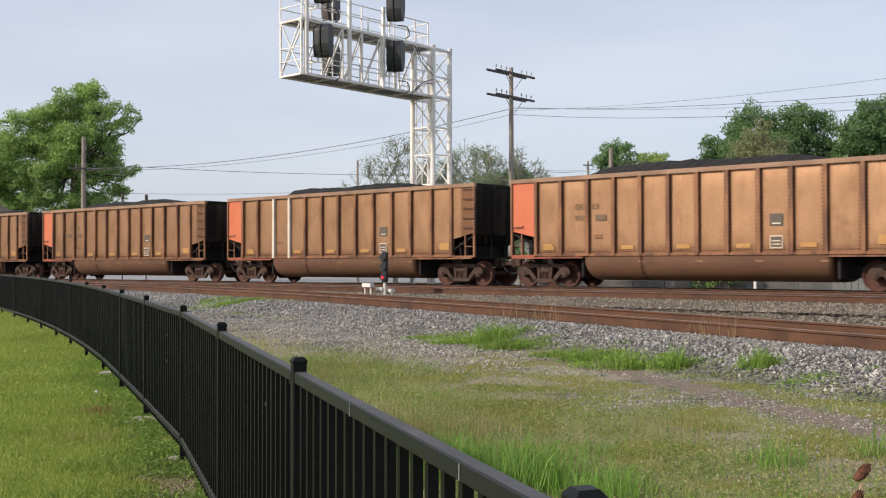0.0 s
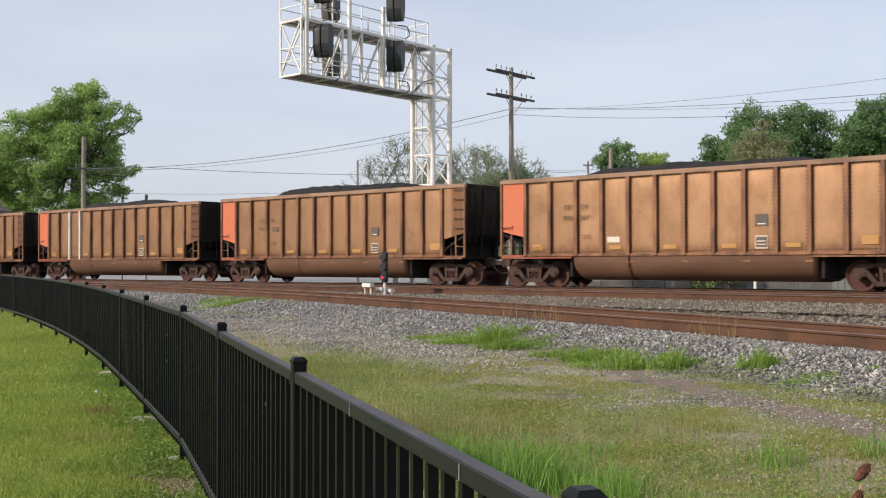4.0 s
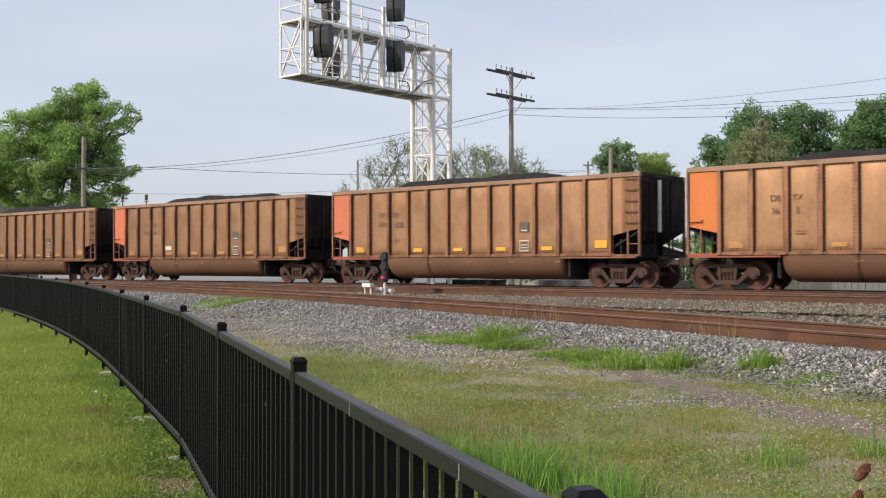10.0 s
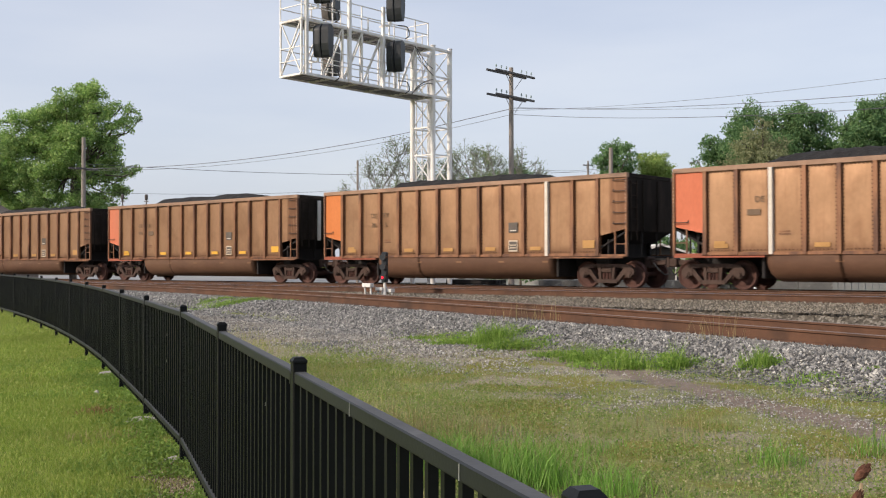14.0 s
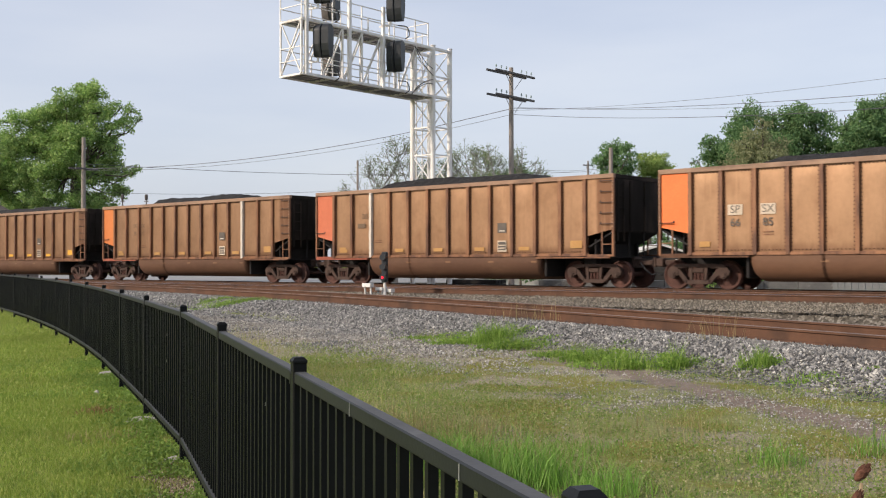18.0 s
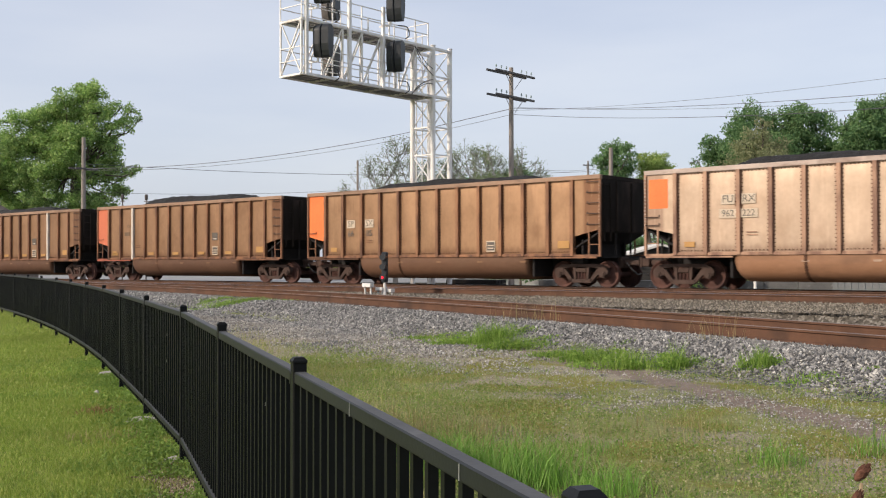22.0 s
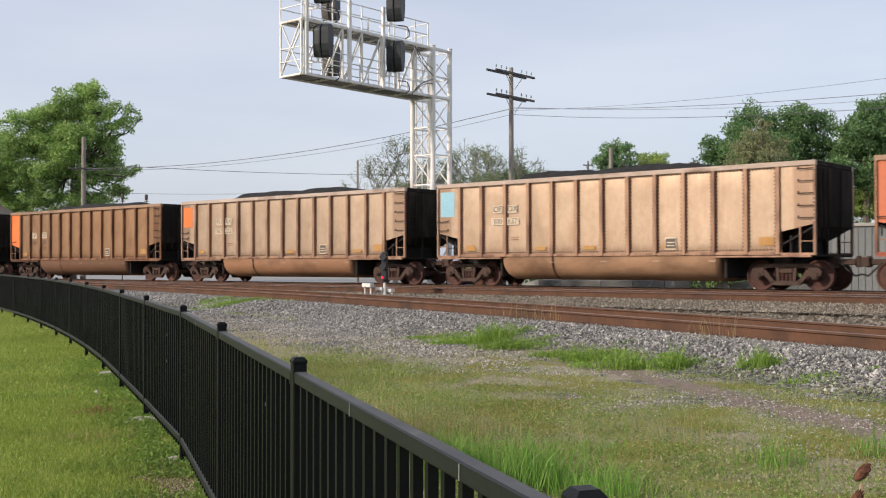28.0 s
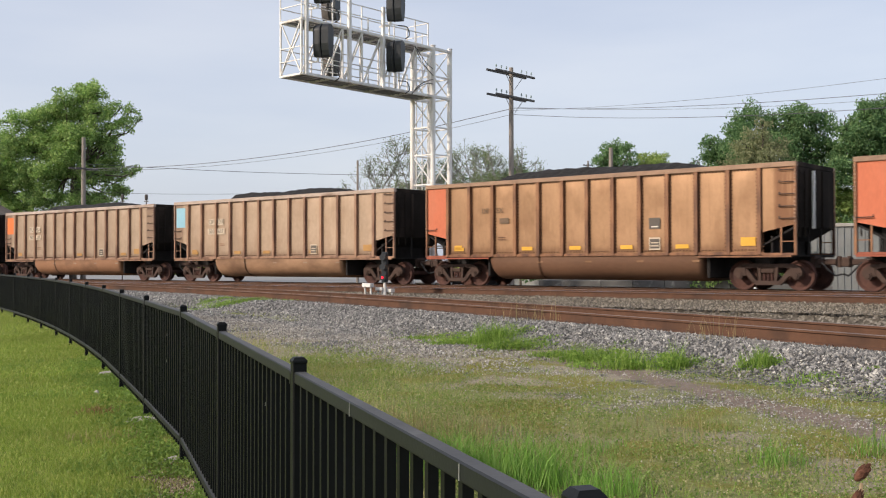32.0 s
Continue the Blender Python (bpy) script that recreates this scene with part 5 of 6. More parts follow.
def open_tree(name, base, height, spread, label, seed, leaf_n=5000, leaf_mat_=None, leaf_size=0.07):
    """A lacy spring tree: many fine forking twigs and few young leaves."""
    rng = np.random.default_rng(seed)
    t = tagged(empty(name, Matrix.Translation(base)), label, "tree")
    V, F, tips = [], [], []

    def seg(a, b, r1, r2):
        d = (b - a)
        if d.length < 1e-6:
            return
        s = d.orthogonal().normalized()
        u = d.cross(s).normalized()
        i0 = len(V)
        for q, r in ((a, r1), (b, r2)):
            for k in range(3):
                an = k * 2.0944
                V.append(tuple(q + (s * math.cos(an) + u * math.sin(an)) * r))
        for k in range(3):
            F.append((i0 + k, i0 + (k + 1) % 3, i0 + 3 + (k + 1) % 3, i0 + 3 + k))

    def grow(p, d, L, r, depth):
        q = p + d * L * 0.5 + Vector(rng.normal(size=3)) * L * 0.05
        e = q + (d + Vector(rng.normal(size=3)) * 0.12).normalized() * L * 0.5
        seg(p, q, r, r * 0.8)
        seg(q, e, r * 0.8, r * 0.62)
        if depth == 0:
            tips.append(e)
            return
        if depth < 3:
            tips.append(e)
        for k in range(3 if depth > 1 else 4):
            nd = (d * 0.75 + Vector(rng.normal(size=3)) * 0.55 * spread + Vector((0, 0, 0.12))).normalized()
            grow(q.lerp(e, rng.uniform(0.2, 1.0)), nd, L * rng.uniform(0.58, 0.78), max(0.026, r * 0.55), depth - 1)

    trunk = height * 0.26
    seg(Vector((0, 0, -0.2)), Vector((0, 0, trunk)), height * 0.022, height * 0.017)
    for k in range(4):
        d = Vector((rng.normal() * 0.6 * spread, rng.normal() * 0.6 * spread, 1.0)).normalized()
        grow(Vector((0, 0, trunk * rng.uniform(0.75, 1))), d, height * 0.27, height * 0.012, 4)
    me = bpy.data.meshes.new("branches")
    me.from_pydata(V, [], F)
    me.materials.append(M_TWIG)
    part("branchwork", me, None, t)
    c = np.array([tuple(q) for q in tips])
    pick = c[rng.integers(0, len(c), leaf_n)] + rng.normal(size=(leaf_n, 3)) * 0.14
    tagged(part("crown", leaves_mesh("crown", pick, rng.uniform(0.6, 1.3, leaf_n) * leaf_size, rng, leaf_mat_ or M_LEAF_YOUNG), None, t), kind="stuff")
    return t


R2 = Vector((0.7612, 0.6484, 0))  # across the view
F2 = Vector((-0.6484, 0.7612, 0))  # along the view


def at_view(across, depth, z):
    q = R2 * across + F2 * depth
    return (q.x, q.y, z)


def lobes_view(spec):
    """Lobes given as (across, along, up, radius across, radius along, radius up) relative to the trunk."""
    return [(tuple(R2 * a + F2 * d + Vector((0, 0, z))), (r, r2, rz)) for a, d, z, r, r2, rz in spec]


def crown(across, depth, spec, deep=1.0):
    """Lobes of a crown by bearing, half-width and half-height, at the depth of the trunk."""
    k = depth / 1815.2
    rng_ = random.Random(int(depth * 7 + len(spec)))
    out = []
    for x, y, w, h in spec:
        a = (x - 784) * k - across
        z = 0.922 + (462 - y) * k + 0.7
        out.append((a, rng_.uniform(-0.9, 0.9), z, w * k, w * k * deep, h * k))
    return lobes_view(out)


# big maple by the far end of the train
tree("maple_tree", at_view(-27.0, 75, -0.7), crown(-27.0, 75, [
    (154, 150, 16, 14), (140, 168, 24, 20), (170, 166, 20, 16), (112, 178, 22, 16), (88, 196, 24, 18), (128, 200, 30, 24), (172, 200, 26, 22), (60, 210, 26, 20), (32, 222, 24, 18),
    (206, 188, 16, 12), (228, 196, 14, 14), (240, 212, 10, 10), (222, 222, 16, 12), (202, 214, 18, 14), (94, 236, 34, 26), (146, 240, 34, 26), (190, 240, 24, 20), (22, 258, 30, 26), (62, 262, 30, 24),
    (124, 276, 34, 24), (176, 278, 28, 24), (206, 266, 14, 12), (214, 300, 24, 16), (236, 306, 10, 7), (8, 300, 26, 26), (44, 306, 30, 24), (92, 312, 36, 24), (150, 318, 34, 24), (192, 326, 24, 20),
    (30, 345, 36, 20), (80, 352, 40, 18), (140, 352, 40, 18), (188, 352, 22, 14), (6, 215, 12, 10), (0, 330, 30, 24), (20, 372, 40, 18), (80, 376, 44, 16), (140, 376, 44, 16), (186, 372, 26, 14), (208, 338, 16, 16)]),
    M_LEAF_MAPLE, "tall leafy maple with an uneven pale green crown", 175000, 0.085, 0.28, 3, gap=-0.16, shell=0.62)
# trees behind the train to the right
tree("oak_tree", at_view(21.6, 70, -0.7), crown(21.6, 70, [
    (1345, 206, 34, 22), (1310, 228, 24, 26), (1418, 206, 30, 20), (1384, 222, 34, 28), (1446, 230, 26, 26), (1320, 258, 42, 30), (1385, 262, 42, 32), (1440, 270, 40, 30), (1482, 266, 26, 24), (1385, 310, 60, 25), (1450, 312, 40, 26), (1375, 345, 50, 24), (1310, 345, 40, 22), (1410, 362, 46, 28), (1455, 372, 40, 26), (1420, 395, 60, 22)]),
    M_LEAF_DEEP, "broad deep green tree behind the railway", 90000, 0.085, 0.34, 5, gap=0.02)
tree("oak_tree", at_view(18.6, 73, -0.7), crown(18.6, 73, [(1262, 262, 26, 20), (1240, 282, 22, 14), (1280, 285, 28, 20), (1250, 310, 30, 18)]),
    M_LEAF_DEEP, "lower deep green tree beside the oaks", 18000, 0.09, 0.2, 6, gap=0.0)
tree("oak_tree", at_view(28.2, 68, -0.7), crown(28.2, 68, [
    (1528, 195, 16, 24), (1556, 206, 24, 32), (1498, 224, 16, 26), (1530, 238, 34, 30), (1585, 240, 34, 42), (1510, 268, 28, 22), (1552, 280, 38, 26), (1500, 305, 40, 24), (1555, 318, 40, 26)]),
    M_LEAF_DEEP, "deep green tree with a ragged top", 58000, 0.09, 0.3, 8, gap=0.08)
tree("spruce_tree", at_view(19.2, 62, -0.7), crown(19.2, 62, [
    (1345, 224, 12, 12), (1345, 242, 24, 14), (1325, 260, 28, 14), (1367, 260, 28, 14), (1345, 279, 46, 16), (1310, 297, 32, 14), (1376, 299, 38, 16)]),
    M_LEAF_OLIVE, "olive-brown evergreen in front of the oaks", 52000, 0.07, 0.22, 11, gap=-0.6, shell=0.6)
tree("ash_tree", at_view(12.6, 75, -0.7), crown(12.6, 75, [(1085, 262, 17, 16), (1111, 270, 13, 14), (1069, 283, 17, 14), (1096, 293, 26, 18), (1085, 320, 26, 20)]),
    M_LEAF_DEEP, "small round-topped green tree", 24000, 0.09, 0.2, 14, gap=0.0)
tree("willow_bush", at_view(15.8, 78, -0.7), crown(15.8, 78, [(1160, 279, 20, 10), (1134, 284, 18, 11), (1181, 291, 16, 10), (1150, 298, 34, 16), (1165, 318, 36, 20)]),
    M_LEAF_LIGHT, "light green bushy tree", 26000, 0.085, 0.16, 17, gap=-0.1, category="tree")
tree("shrub", at_view(27.0, 69, -0.7), crown(27.0, 69, [(1488, 335, 26, 24), (1462, 350, 24, 26), (1512, 345, 26, 28), (1545, 350, 28, 30), (1490, 375, 50, 24), (1575, 360, 26, 34)]),
     M_LEAF_LIGHT, "bright yellow-green shrub behind the metal shed", 26000, 0.085, 0.1, 41, gap=-0.1, category="shrub")
tree("shrub", at_view(4.7, 73, -0.7), crown(4.7, 73, [(890, 316, 26, 12), (915, 308, 18, 14), (856, 320, 24, 10), (930, 318, 14, 12)]),
     M_LEAF_DEEP, "low deep green shrub below the spring trees", 11000, 0.08, 0.1, 43, gap=-0.1, category="shrub")
for a, d, h, s in ((-3.5, 74, 12.2, 21), (1.3, 74, 11.4, 22), (3.2, 77, 12.0, 23), (4.4, 72, 10.4, 24)):
    open_tree("spring_tree", at_view(a, d, -0.7), h, 0.72, "bare-twigged spring tree with a few young leaves", s, 6500, leaf_size=0.052)
# tall shrubs seen between the cars, and a low hedge line far behind
tree("shrub", at_view(14.6, 52, -0.7), crown(14.6, 52, [
    (1262, 392, 20, 36), (1298, 368, 28, 46), (1338, 346, 30, 52), (1368, 366, 20, 44), (1278, 432, 34, 26), (1326, 430, 36, 28), (1366, 432, 18, 26)]),
    M_LEAF_DEEP, "tall dense green shrub beside the metal shed", 30000, 0.075, 0.1, 51, gap=0.02, shell=0.7, category="shrub")
for a, p, m_ in ((4.0, 870, M_LEAF_DEEP), (9.0, 960, M_LEAF_MAPLE), (14.0, 1050, M_LEAF_DEEP), (18.0, 1140, M_LEAF_DEEP), (22.5, 1235, M_LEAF_DEEP)):
    tree("hedge", at_view(a, 88, -0.7), crown(a, 88, [(p - 32, 436, 24, 16), (p, 430, 26, 20), (p + 32, 434, 24, 18), (p - 16, 450, 34, 14), (p + 20, 450, 34, 14)]),
         m_, "low dense green hedge far behind the tracks", 9000, 0.10, 0.1, int(p), gap=-0.3, shell=0.8, category="hedge")
# leafy shrubs seen between the cars, low behind the tracks
for i, (a, d, z, w) in enumerate(((13.2, 48, 2.2, 1.7), (15.2, 49, 2.6, 1.8), (17.4, 51, 3.0, 2.0), (4.7, 62, 3.4, 2.0), (20.5, 58, 3.4, 2.4), (24.5, 58, 3.6, 2.6))):
    tree("shrub", at_view(a, d, -0.7), lobes_view([(0, 0, z * 0.75, w * 0.8, 1.2, z * 0.4), (-w * 0.5, 0, z * 0.5, w * 0.6, 1.1, z * 0.4), (w * 0.5, 0, z * 0.5, w * 0.6, 1.1, z * 0.4), (0, 0, z * 0.3, w, 1.2, z * 0.3)]),
         M_LEAF_MAPLE if i < 3 else M_LEAF_DEEP, "leafy green shrub behind the railway", 5000, 0.09, 0.08, 30 + i, gap=0.05, category="shrub")


# ---- poles and wires
def utility_pole(name, loc, top, label, arms, r=0.15, braces=True):
    """A tapered wooden pole; arms are (height, length) along the line across the tracks."""
    p = tagged(empty(name, Matrix.Translation(loc)), label, "utility pole")
    part("pole", rod(bmesh.new(), (0, 0, -0.3), (0, 0, top), r, r * 0.66, 12), M_POLE, p)
    for z, L in arms:
        for k in (-1, 1):
            part("crossarm", boxes(((k * 0.17, k * 0.12, z), (0.09, L, 0.10)), bevel=0.01), M_ARM, p)
        n = max(4, int(L / 0.36))
        for k in range(n):
            y = -L / 2 + 0.15 + k * (L - 0.3) / (n - 1)
            if abs(y) < 0.25:
                continue
            bm = rod(bmesh.new(), (0.17, y, z + 0.06), (0.17, y, z + 0.16), 0.012, seg=6)
            rod(bm, (0.17, y, z + 0.15), (0.17, y, z + 0.25), 0.045, 0.03, 8)
            part("insulator", bm, M_GLASS, p)
        for k in (-1, 1):
            part("arm_brace", bar(bmesh.new(), (0.14, k * 0.08, z - 0.75), (0.2, k * 0.72, z - 0.06), 0.03, 0.012), M_ARM, p)
    return p


POLE = Vector((-29.2, 39.3, -0.6))
utility_pole("utility_pole", POLE, 10.75, "weathered wooden line pole with two insulator crossarms", [(10.45, 3.1), (9.32, 3.05)])
LPOLE = Vector(at_view(-21.75, 62, -0.7))
utility_pole("utility_pole", LPOLE, 9.1, "weathered wooden pole with a short crossarm before the maple", [(7.2, 1.5)], 0.17)
utility_pole("utility_pole", at_view(-5.5, 66, -0.7), 8.1, "thin distant wooden pole", [], 0.1)
utility_pole("utility_pole", at_view(10.65, 65, -0.7), 8.8, "bare grey wooden pole before the ash tree", [], 0.19)
utility_pole("utility_pole", at_view(13.45, 95, -0.7), 10.9, "distant wooden pole with a short crossarm", [(10.5, 0.9)], 0.14)


def wire(a, b, sag, r=0.016):
    a, b = Vector(a), Vector(b)
    m = (a + b) / 2 - Vector((0, 0, sag))
    q1, q2 = a.lerp(b, 0.25) - Vector((0, 0, sag * 0.75)), a.lerp(b, 0.75) - Vector((0, 0, sag * 0.75))
    return cable("overhead_wire", [a, q1, m, q2, b], r, M_WIRE, "thin dark overhead wire", 8)


def sighted(x, y, depth):
    """A place by its bearing from the eye and its depth."""
    return EYE + Vector(VIEW.to_3x3() @ Vector(((x - 784) / 1815.2, (441 - y) / 1815.2, -1))) * depth


P0 = sighted(904, 193, 50.0)
P1 = sighted(906, 203, 50.0)
P2 = sighted(906, 192, 50.0)
LTOP = LPOLE + Vector((0, 0, 7.3))
wire(P0, LTOP - Vector((0, 0, 0.1)), 0.74)
wire(P1, LTOP - Vector((0, 0, 0.2)), 0.76, 0.010)
wire(LTOP + Vector((0, 0, 0.2)), sighted(1044, 304, 76), 0.45)
wire(LTOP - Vector((0, 0, 1.5)), Vector(at_view(-5.6, 66, 5.5)), 0.2, 0.010)
wire(P2, sighted(1640, 160, 33), 0.22, 0.011)
wire(P1, sighted(1640, 186, 33), 0.28, 0.011)
wire(sighted(906, 190, 50), sighted(1640, 172, 35), 0.25, 0.007)
wire(sighted(908, 196, 50), sighted(1640, 130, 33), 0.22, 0.007)
wire(Vector(at_view(13.45, 95, 9.4)), Vector(at_view(10.65, 65, 7.0)), 0.1)
wire(POLE + Vector((0, 0, 6.0)), Vector(at_view(13.45, 95, 9.4)), 0.15, 0.012)


# ---- buildings and ground behind the tracks
M_SIDING = mat("white_siding", lin(0.62, 0.60, 0.56), lin(0.74, 0.72, 0.68), 1.0, 0.7, 0.0, 0.1, 10)
M_ROOF = mat("grey_shingle", lin(0.16, 0.15, 0.145), lin(0.26, 0.245, 0.23), 3.0, 0.95, 0.0, 0.4, 12)
M_ROOF2 = mat("brown_shingle", lin(0.17, 0.135, 0.11), lin(0.27, 0.22, 0.18), 3.0, 0.95, 0.0, 0.4, 12)
M_BLUEGREY = mat("blue_grey_metal_wall", lin(0.158, 0.169, 0.168), lin(0.225, 0.230, 0.224), 1.0, 0.6, 0.0, 0.1, 10)
# near-black brown for the carport wall
M_DARKWALL = mat("very_dark_wall", lin(0.035, 0.033, 0.030), lin(0.06, 0.055, 0.05), 1.0, 0.9, 0.0, 0.1, 10)
M_PANE = mat("dark_window_glass", lin(0.02, 0.025, 0.03), lin(0.04, 0.045, 0.05), 1.0, 0.1)
M_YARD = mat("dark_asphalt", lin(0.055, 0.06, 0.068), lin(0.085, 0.09, 0.10), 0.8, 0.85, 0.0, 0.2, 30)
M_ASPHALT = mat("pale_worn_asphalt", lin(0.22, 0.22, 0.215), lin(0.31, 0.31, 0.30), 0.8, 0.9, 0.0, 0.2, 30)


def house(name, loc, rz, w, d, h, roof_h, label, wall, roof, windows=()):
    """A gabled house: siding boards, roof with eaves, windows with frames on the front (-y)."""
    o = tagged(empty(name, pose(*loc, 0, 0, rz)), label, "house")
    bm = prism(bmesh.new(), [(-w / 2, -0.3), (w / 2, -0.3), (w / 2, h), (0, h + roof_h), (-w / 2, h)], -d / 2, d / 2)
    part("wall", bm, wall, o)
    bm = bmesh.new()
    z = 0.05
    while z < h:
        box(bm, (0, -d / 2 - 0.012, z), (w + 0.02, 0.024, 0.16))
        z += 0.19
    part("siding", bm, wall, o)
    for k in (-1, 1):
        bm = prism(bmesh.new(), [(0, h + roof_h + 0.12), (k * (w / 2 + 0.4), h - 0.25), (k * (w / 2 + 0.4), h - 0.12), (0, h + roof_h + 0.26)], -d / 2 - 0.4, d / 2 + 0.4)
        part("roof", bm, roof, o)
    for x, z, ww, hh in windows:
        wi = part("window", boxes(((x, -d / 2 - 0.05, z), (ww + 0.16, 0.06, hh + 0.16)), bevel=0.01), M_SIDING, o)
        part("pane", boxes(((x, -d / 2 - 0.082, z), (ww, 0.01, hh))), M_PANE, wi)
    return o


house("house", at_view(6.6, 66, -0.7), 40, 7.0, 6.0, 2.5, 1.3, "low white-sided house behind the railway", M_SIDING, M_ROOF, [(-2.0, 1.5, 0.9, 1.1), (1.6, 1.5, 0.9, 1.1)])
house("house", at_view(-32.0, 68, -0.7), 40, 7.6, 7.0, 3.9, 1.9, "house with a brown shingle roof behind the maple", M_ROOF2, M_ROOF2, [(0, 1.8, 1.0, 1.2)])

house("carport", at_view(13.6, 66, -0.7), 38, 5.2, 5.0, 1.9, 0.55, "low dark-walled carport with pale eaves behind the railway", M_DARKWALL, M_SIDING, [(1.2, 1.0, 0.5, 1.4)])


def shed():
    o = tagged(empty("metal_shed", pose(*at_view(19.8, 50, -0.7), 0, 0, 12)), "blue-grey metal-sided shed with a pale roof edge", "shed")
    part("wall", boxes(((0, 0, 1.55), (8.0, 4.0, 3.4)), bevel=0.02), M_BLUEGREY, o)
    for x in np.arange(-3.9, 4.0, 0.3):
        part("wall_rib", boxes(((x, -2.02, 1.55), (0.05, 0.04, 3.3))), M_BLUEGREY, o)
    part("roof_edge", boxes(((0, 0, 3.32), (8.2, 4.2, 0.16)), bevel=0.02), M_CONC, o)


shed()
# worn road beyond the tracks, and a long low concrete kerb with a dark timber stack beside it
RD = [at_view(a, d, -0.64) for a, d in ((-70, 84), (-2, 74), (40, 70), (40, 104), (-2, 112), (-70, 112))]
bm = bmesh.new()
bm.faces.new([bm.verts.new(q) for q in RD])
tagged(part("road", bm, M_ASPHALT), "pale worn road beyond the tracks", "road", kind="structure")
bm = bmesh.new()
bm.faces.new([bm.verts.new(at_view(a, d, -0.66)) for a, d in ((9.5, 47), (26, 41), (34, 50), (34, 66), (14, 60))])
tagged(part("yard_paving", bm, M_YARD), "dark blue-grey asphalt yard beyond the tracks", "pavement", kind="structure")
c0, c1 = Vector((-29.0, 41.4, -0.2)), Vector((-17.0, 47.5, -0.2))


M_KERB = mat("dark_weathered_concrete", lin(0.085, 0.083, 0.080), lin(0.16, 0.155, 0.145), 1.2, 0.95, 0.0, 0.4, 14, dirt=lin(0.30, 0.29, 0.27), dirt_scale=3.0, dirt_at=(0.58, 0.75))


def kerb():
    o = tagged(empty("platform_kerb"), "long low weathered concrete platform edge", "kerb")
    n = 9
    for i in range(n):
        a, b = c0.lerp(c1, i / n), c0.lerp(c1, (i + 0.985) / n)
        part("kerb_block", bar(bmesh.new(), (a.x, a.y, -0.32), (b.x, b.y, -0.32), 1.2, 0.62), M_KERB, o)


kerb()


def timber_stack():
    o = tagged(empty("timber_stack", pose(-30.4, 38.2, -0.55, 0, 0, 8)), "stack of dark old railway timbers", "timber stack")
    rng = random.Random(2)
    for j in range(3):
        for i in range(4):
            part("timber", boxes(((0, -0.5 + 0.28 * i, 0.12 + 0.19 * j), (2.7 + rng.uniform(-0.1, 0.1), 0.24, 0.18)), bevel=0.012), M_DARK, o)


timber_stack()


def marker_post(loc, h):
    o = tagged(empty("marker_post", Matrix.Translation(loc)), "short white marker post beyond the tracks", "post")
    part("post", boxes(((0, 0, h / 2 - 0.1), (0.11, 0.11, h + 0.2)), bevel=0.01), M_SIDING, o)
    part("cap", boxes(((0, 0, h + 0.02), (0.13, 0.13, 0.05)), bevel=0.01), M_SIDING, o)


marker_post((-18.0, 41.4, -0.55), 0.9)


# ---- dwarf signal between the tracks, with its white junction boxes
def red_mat():
    m = bpy.data.materials.new("red_signal_lamp")
    m.use_nodes = True
    b = m.node_tree.nodes["Principled BSDF"]
    b.inputs["Base Color"].default_value = (0.6, 0.01, 0.02, 1)
    b.inputs["Emission Color"].default_value = (1.0, 0.0, 0.02, 1)
    b.inputs["Emission Strength"].default_value = 2.5
    return m


def dwarf_signal():
    base = sighted(681, 521, 34.2)
    o = tagged(empty("dwarf_signal", Matrix.Translation(base) @ Matrix.Rotation(radians(25), 4, "Z")), "small black trackside signal showing red on a white post", "railway signal")
    part("mast", rod(bmesh.new(), (0, 0, -0.15), (0, 0, 0.42), 0.05, seg=10), M_SIDING, o, "white mast")
    part("head", boxes(((0, 0, 0.90), (0.20, 0.16, 1.02)), bevel=0.03), M_SIGNAL, o)
    for z in (0.56, 0.90, 1.22):
        v = part("visor", rod(bmesh.new(), (0, -0.26, z + 0.01), (0, -0.06, z), 0.105, 0.10, 14), M_SIGNAL, o)
    lamp = part("lens", rod(bmesh.new(), (0, -0.275, 0.555), (0, -0.255, 0.555), 0.038, seg=14), red_mat(), o, "lit red lens")
    for dx, dy, w, h, z in ((-0.56, 0.0, 0.40, 0.13, 0.30), (-0.22, 0.10, 0.30, 0.11, 0.17), (0.10, 0.12, 0.26, 0.12, 0.12)):
        b = tagged(empty("junction_box", Matrix.Translation(base + Vector((dx * 0.76, dx * 0.65 + dy, 0)))), "white junction box on short legs beside the dwarf signal", "junction box")
        part("case", boxes(((0, 0, z), (w, 0.2, h)), bevel=0.015), M_SIDING, b)
        for k in (-1, 1):
            part("leg", boxes(((k * w * 0.33, 0, z / 2 - 0.1), (0.04, 0.05, z + 0.12))), M_SIDING, b)


dwarf_signal()
for x in (217, 259):
    q = sighted(x, 348, 68)
    s = tagged(empty("distant_signal", Matrix.Translation(q)), "distant railway signal seen from behind", "railway signal")
    part("mast", rod(bmesh.new(), (0, 0, -7), (0, 0, 0.0), 0.04, seg=8), M_SIGGREY, s)
    part("head", boxes(((0, 0, -0.05), (0.20, 0.2, 0.38)), bevel=0.06), M_SIGGREY, s)
    part("top_arm", boxes(((0, 0, -0.32), (0.42, 0.05, 0.06))), M_SIGGREY, s)


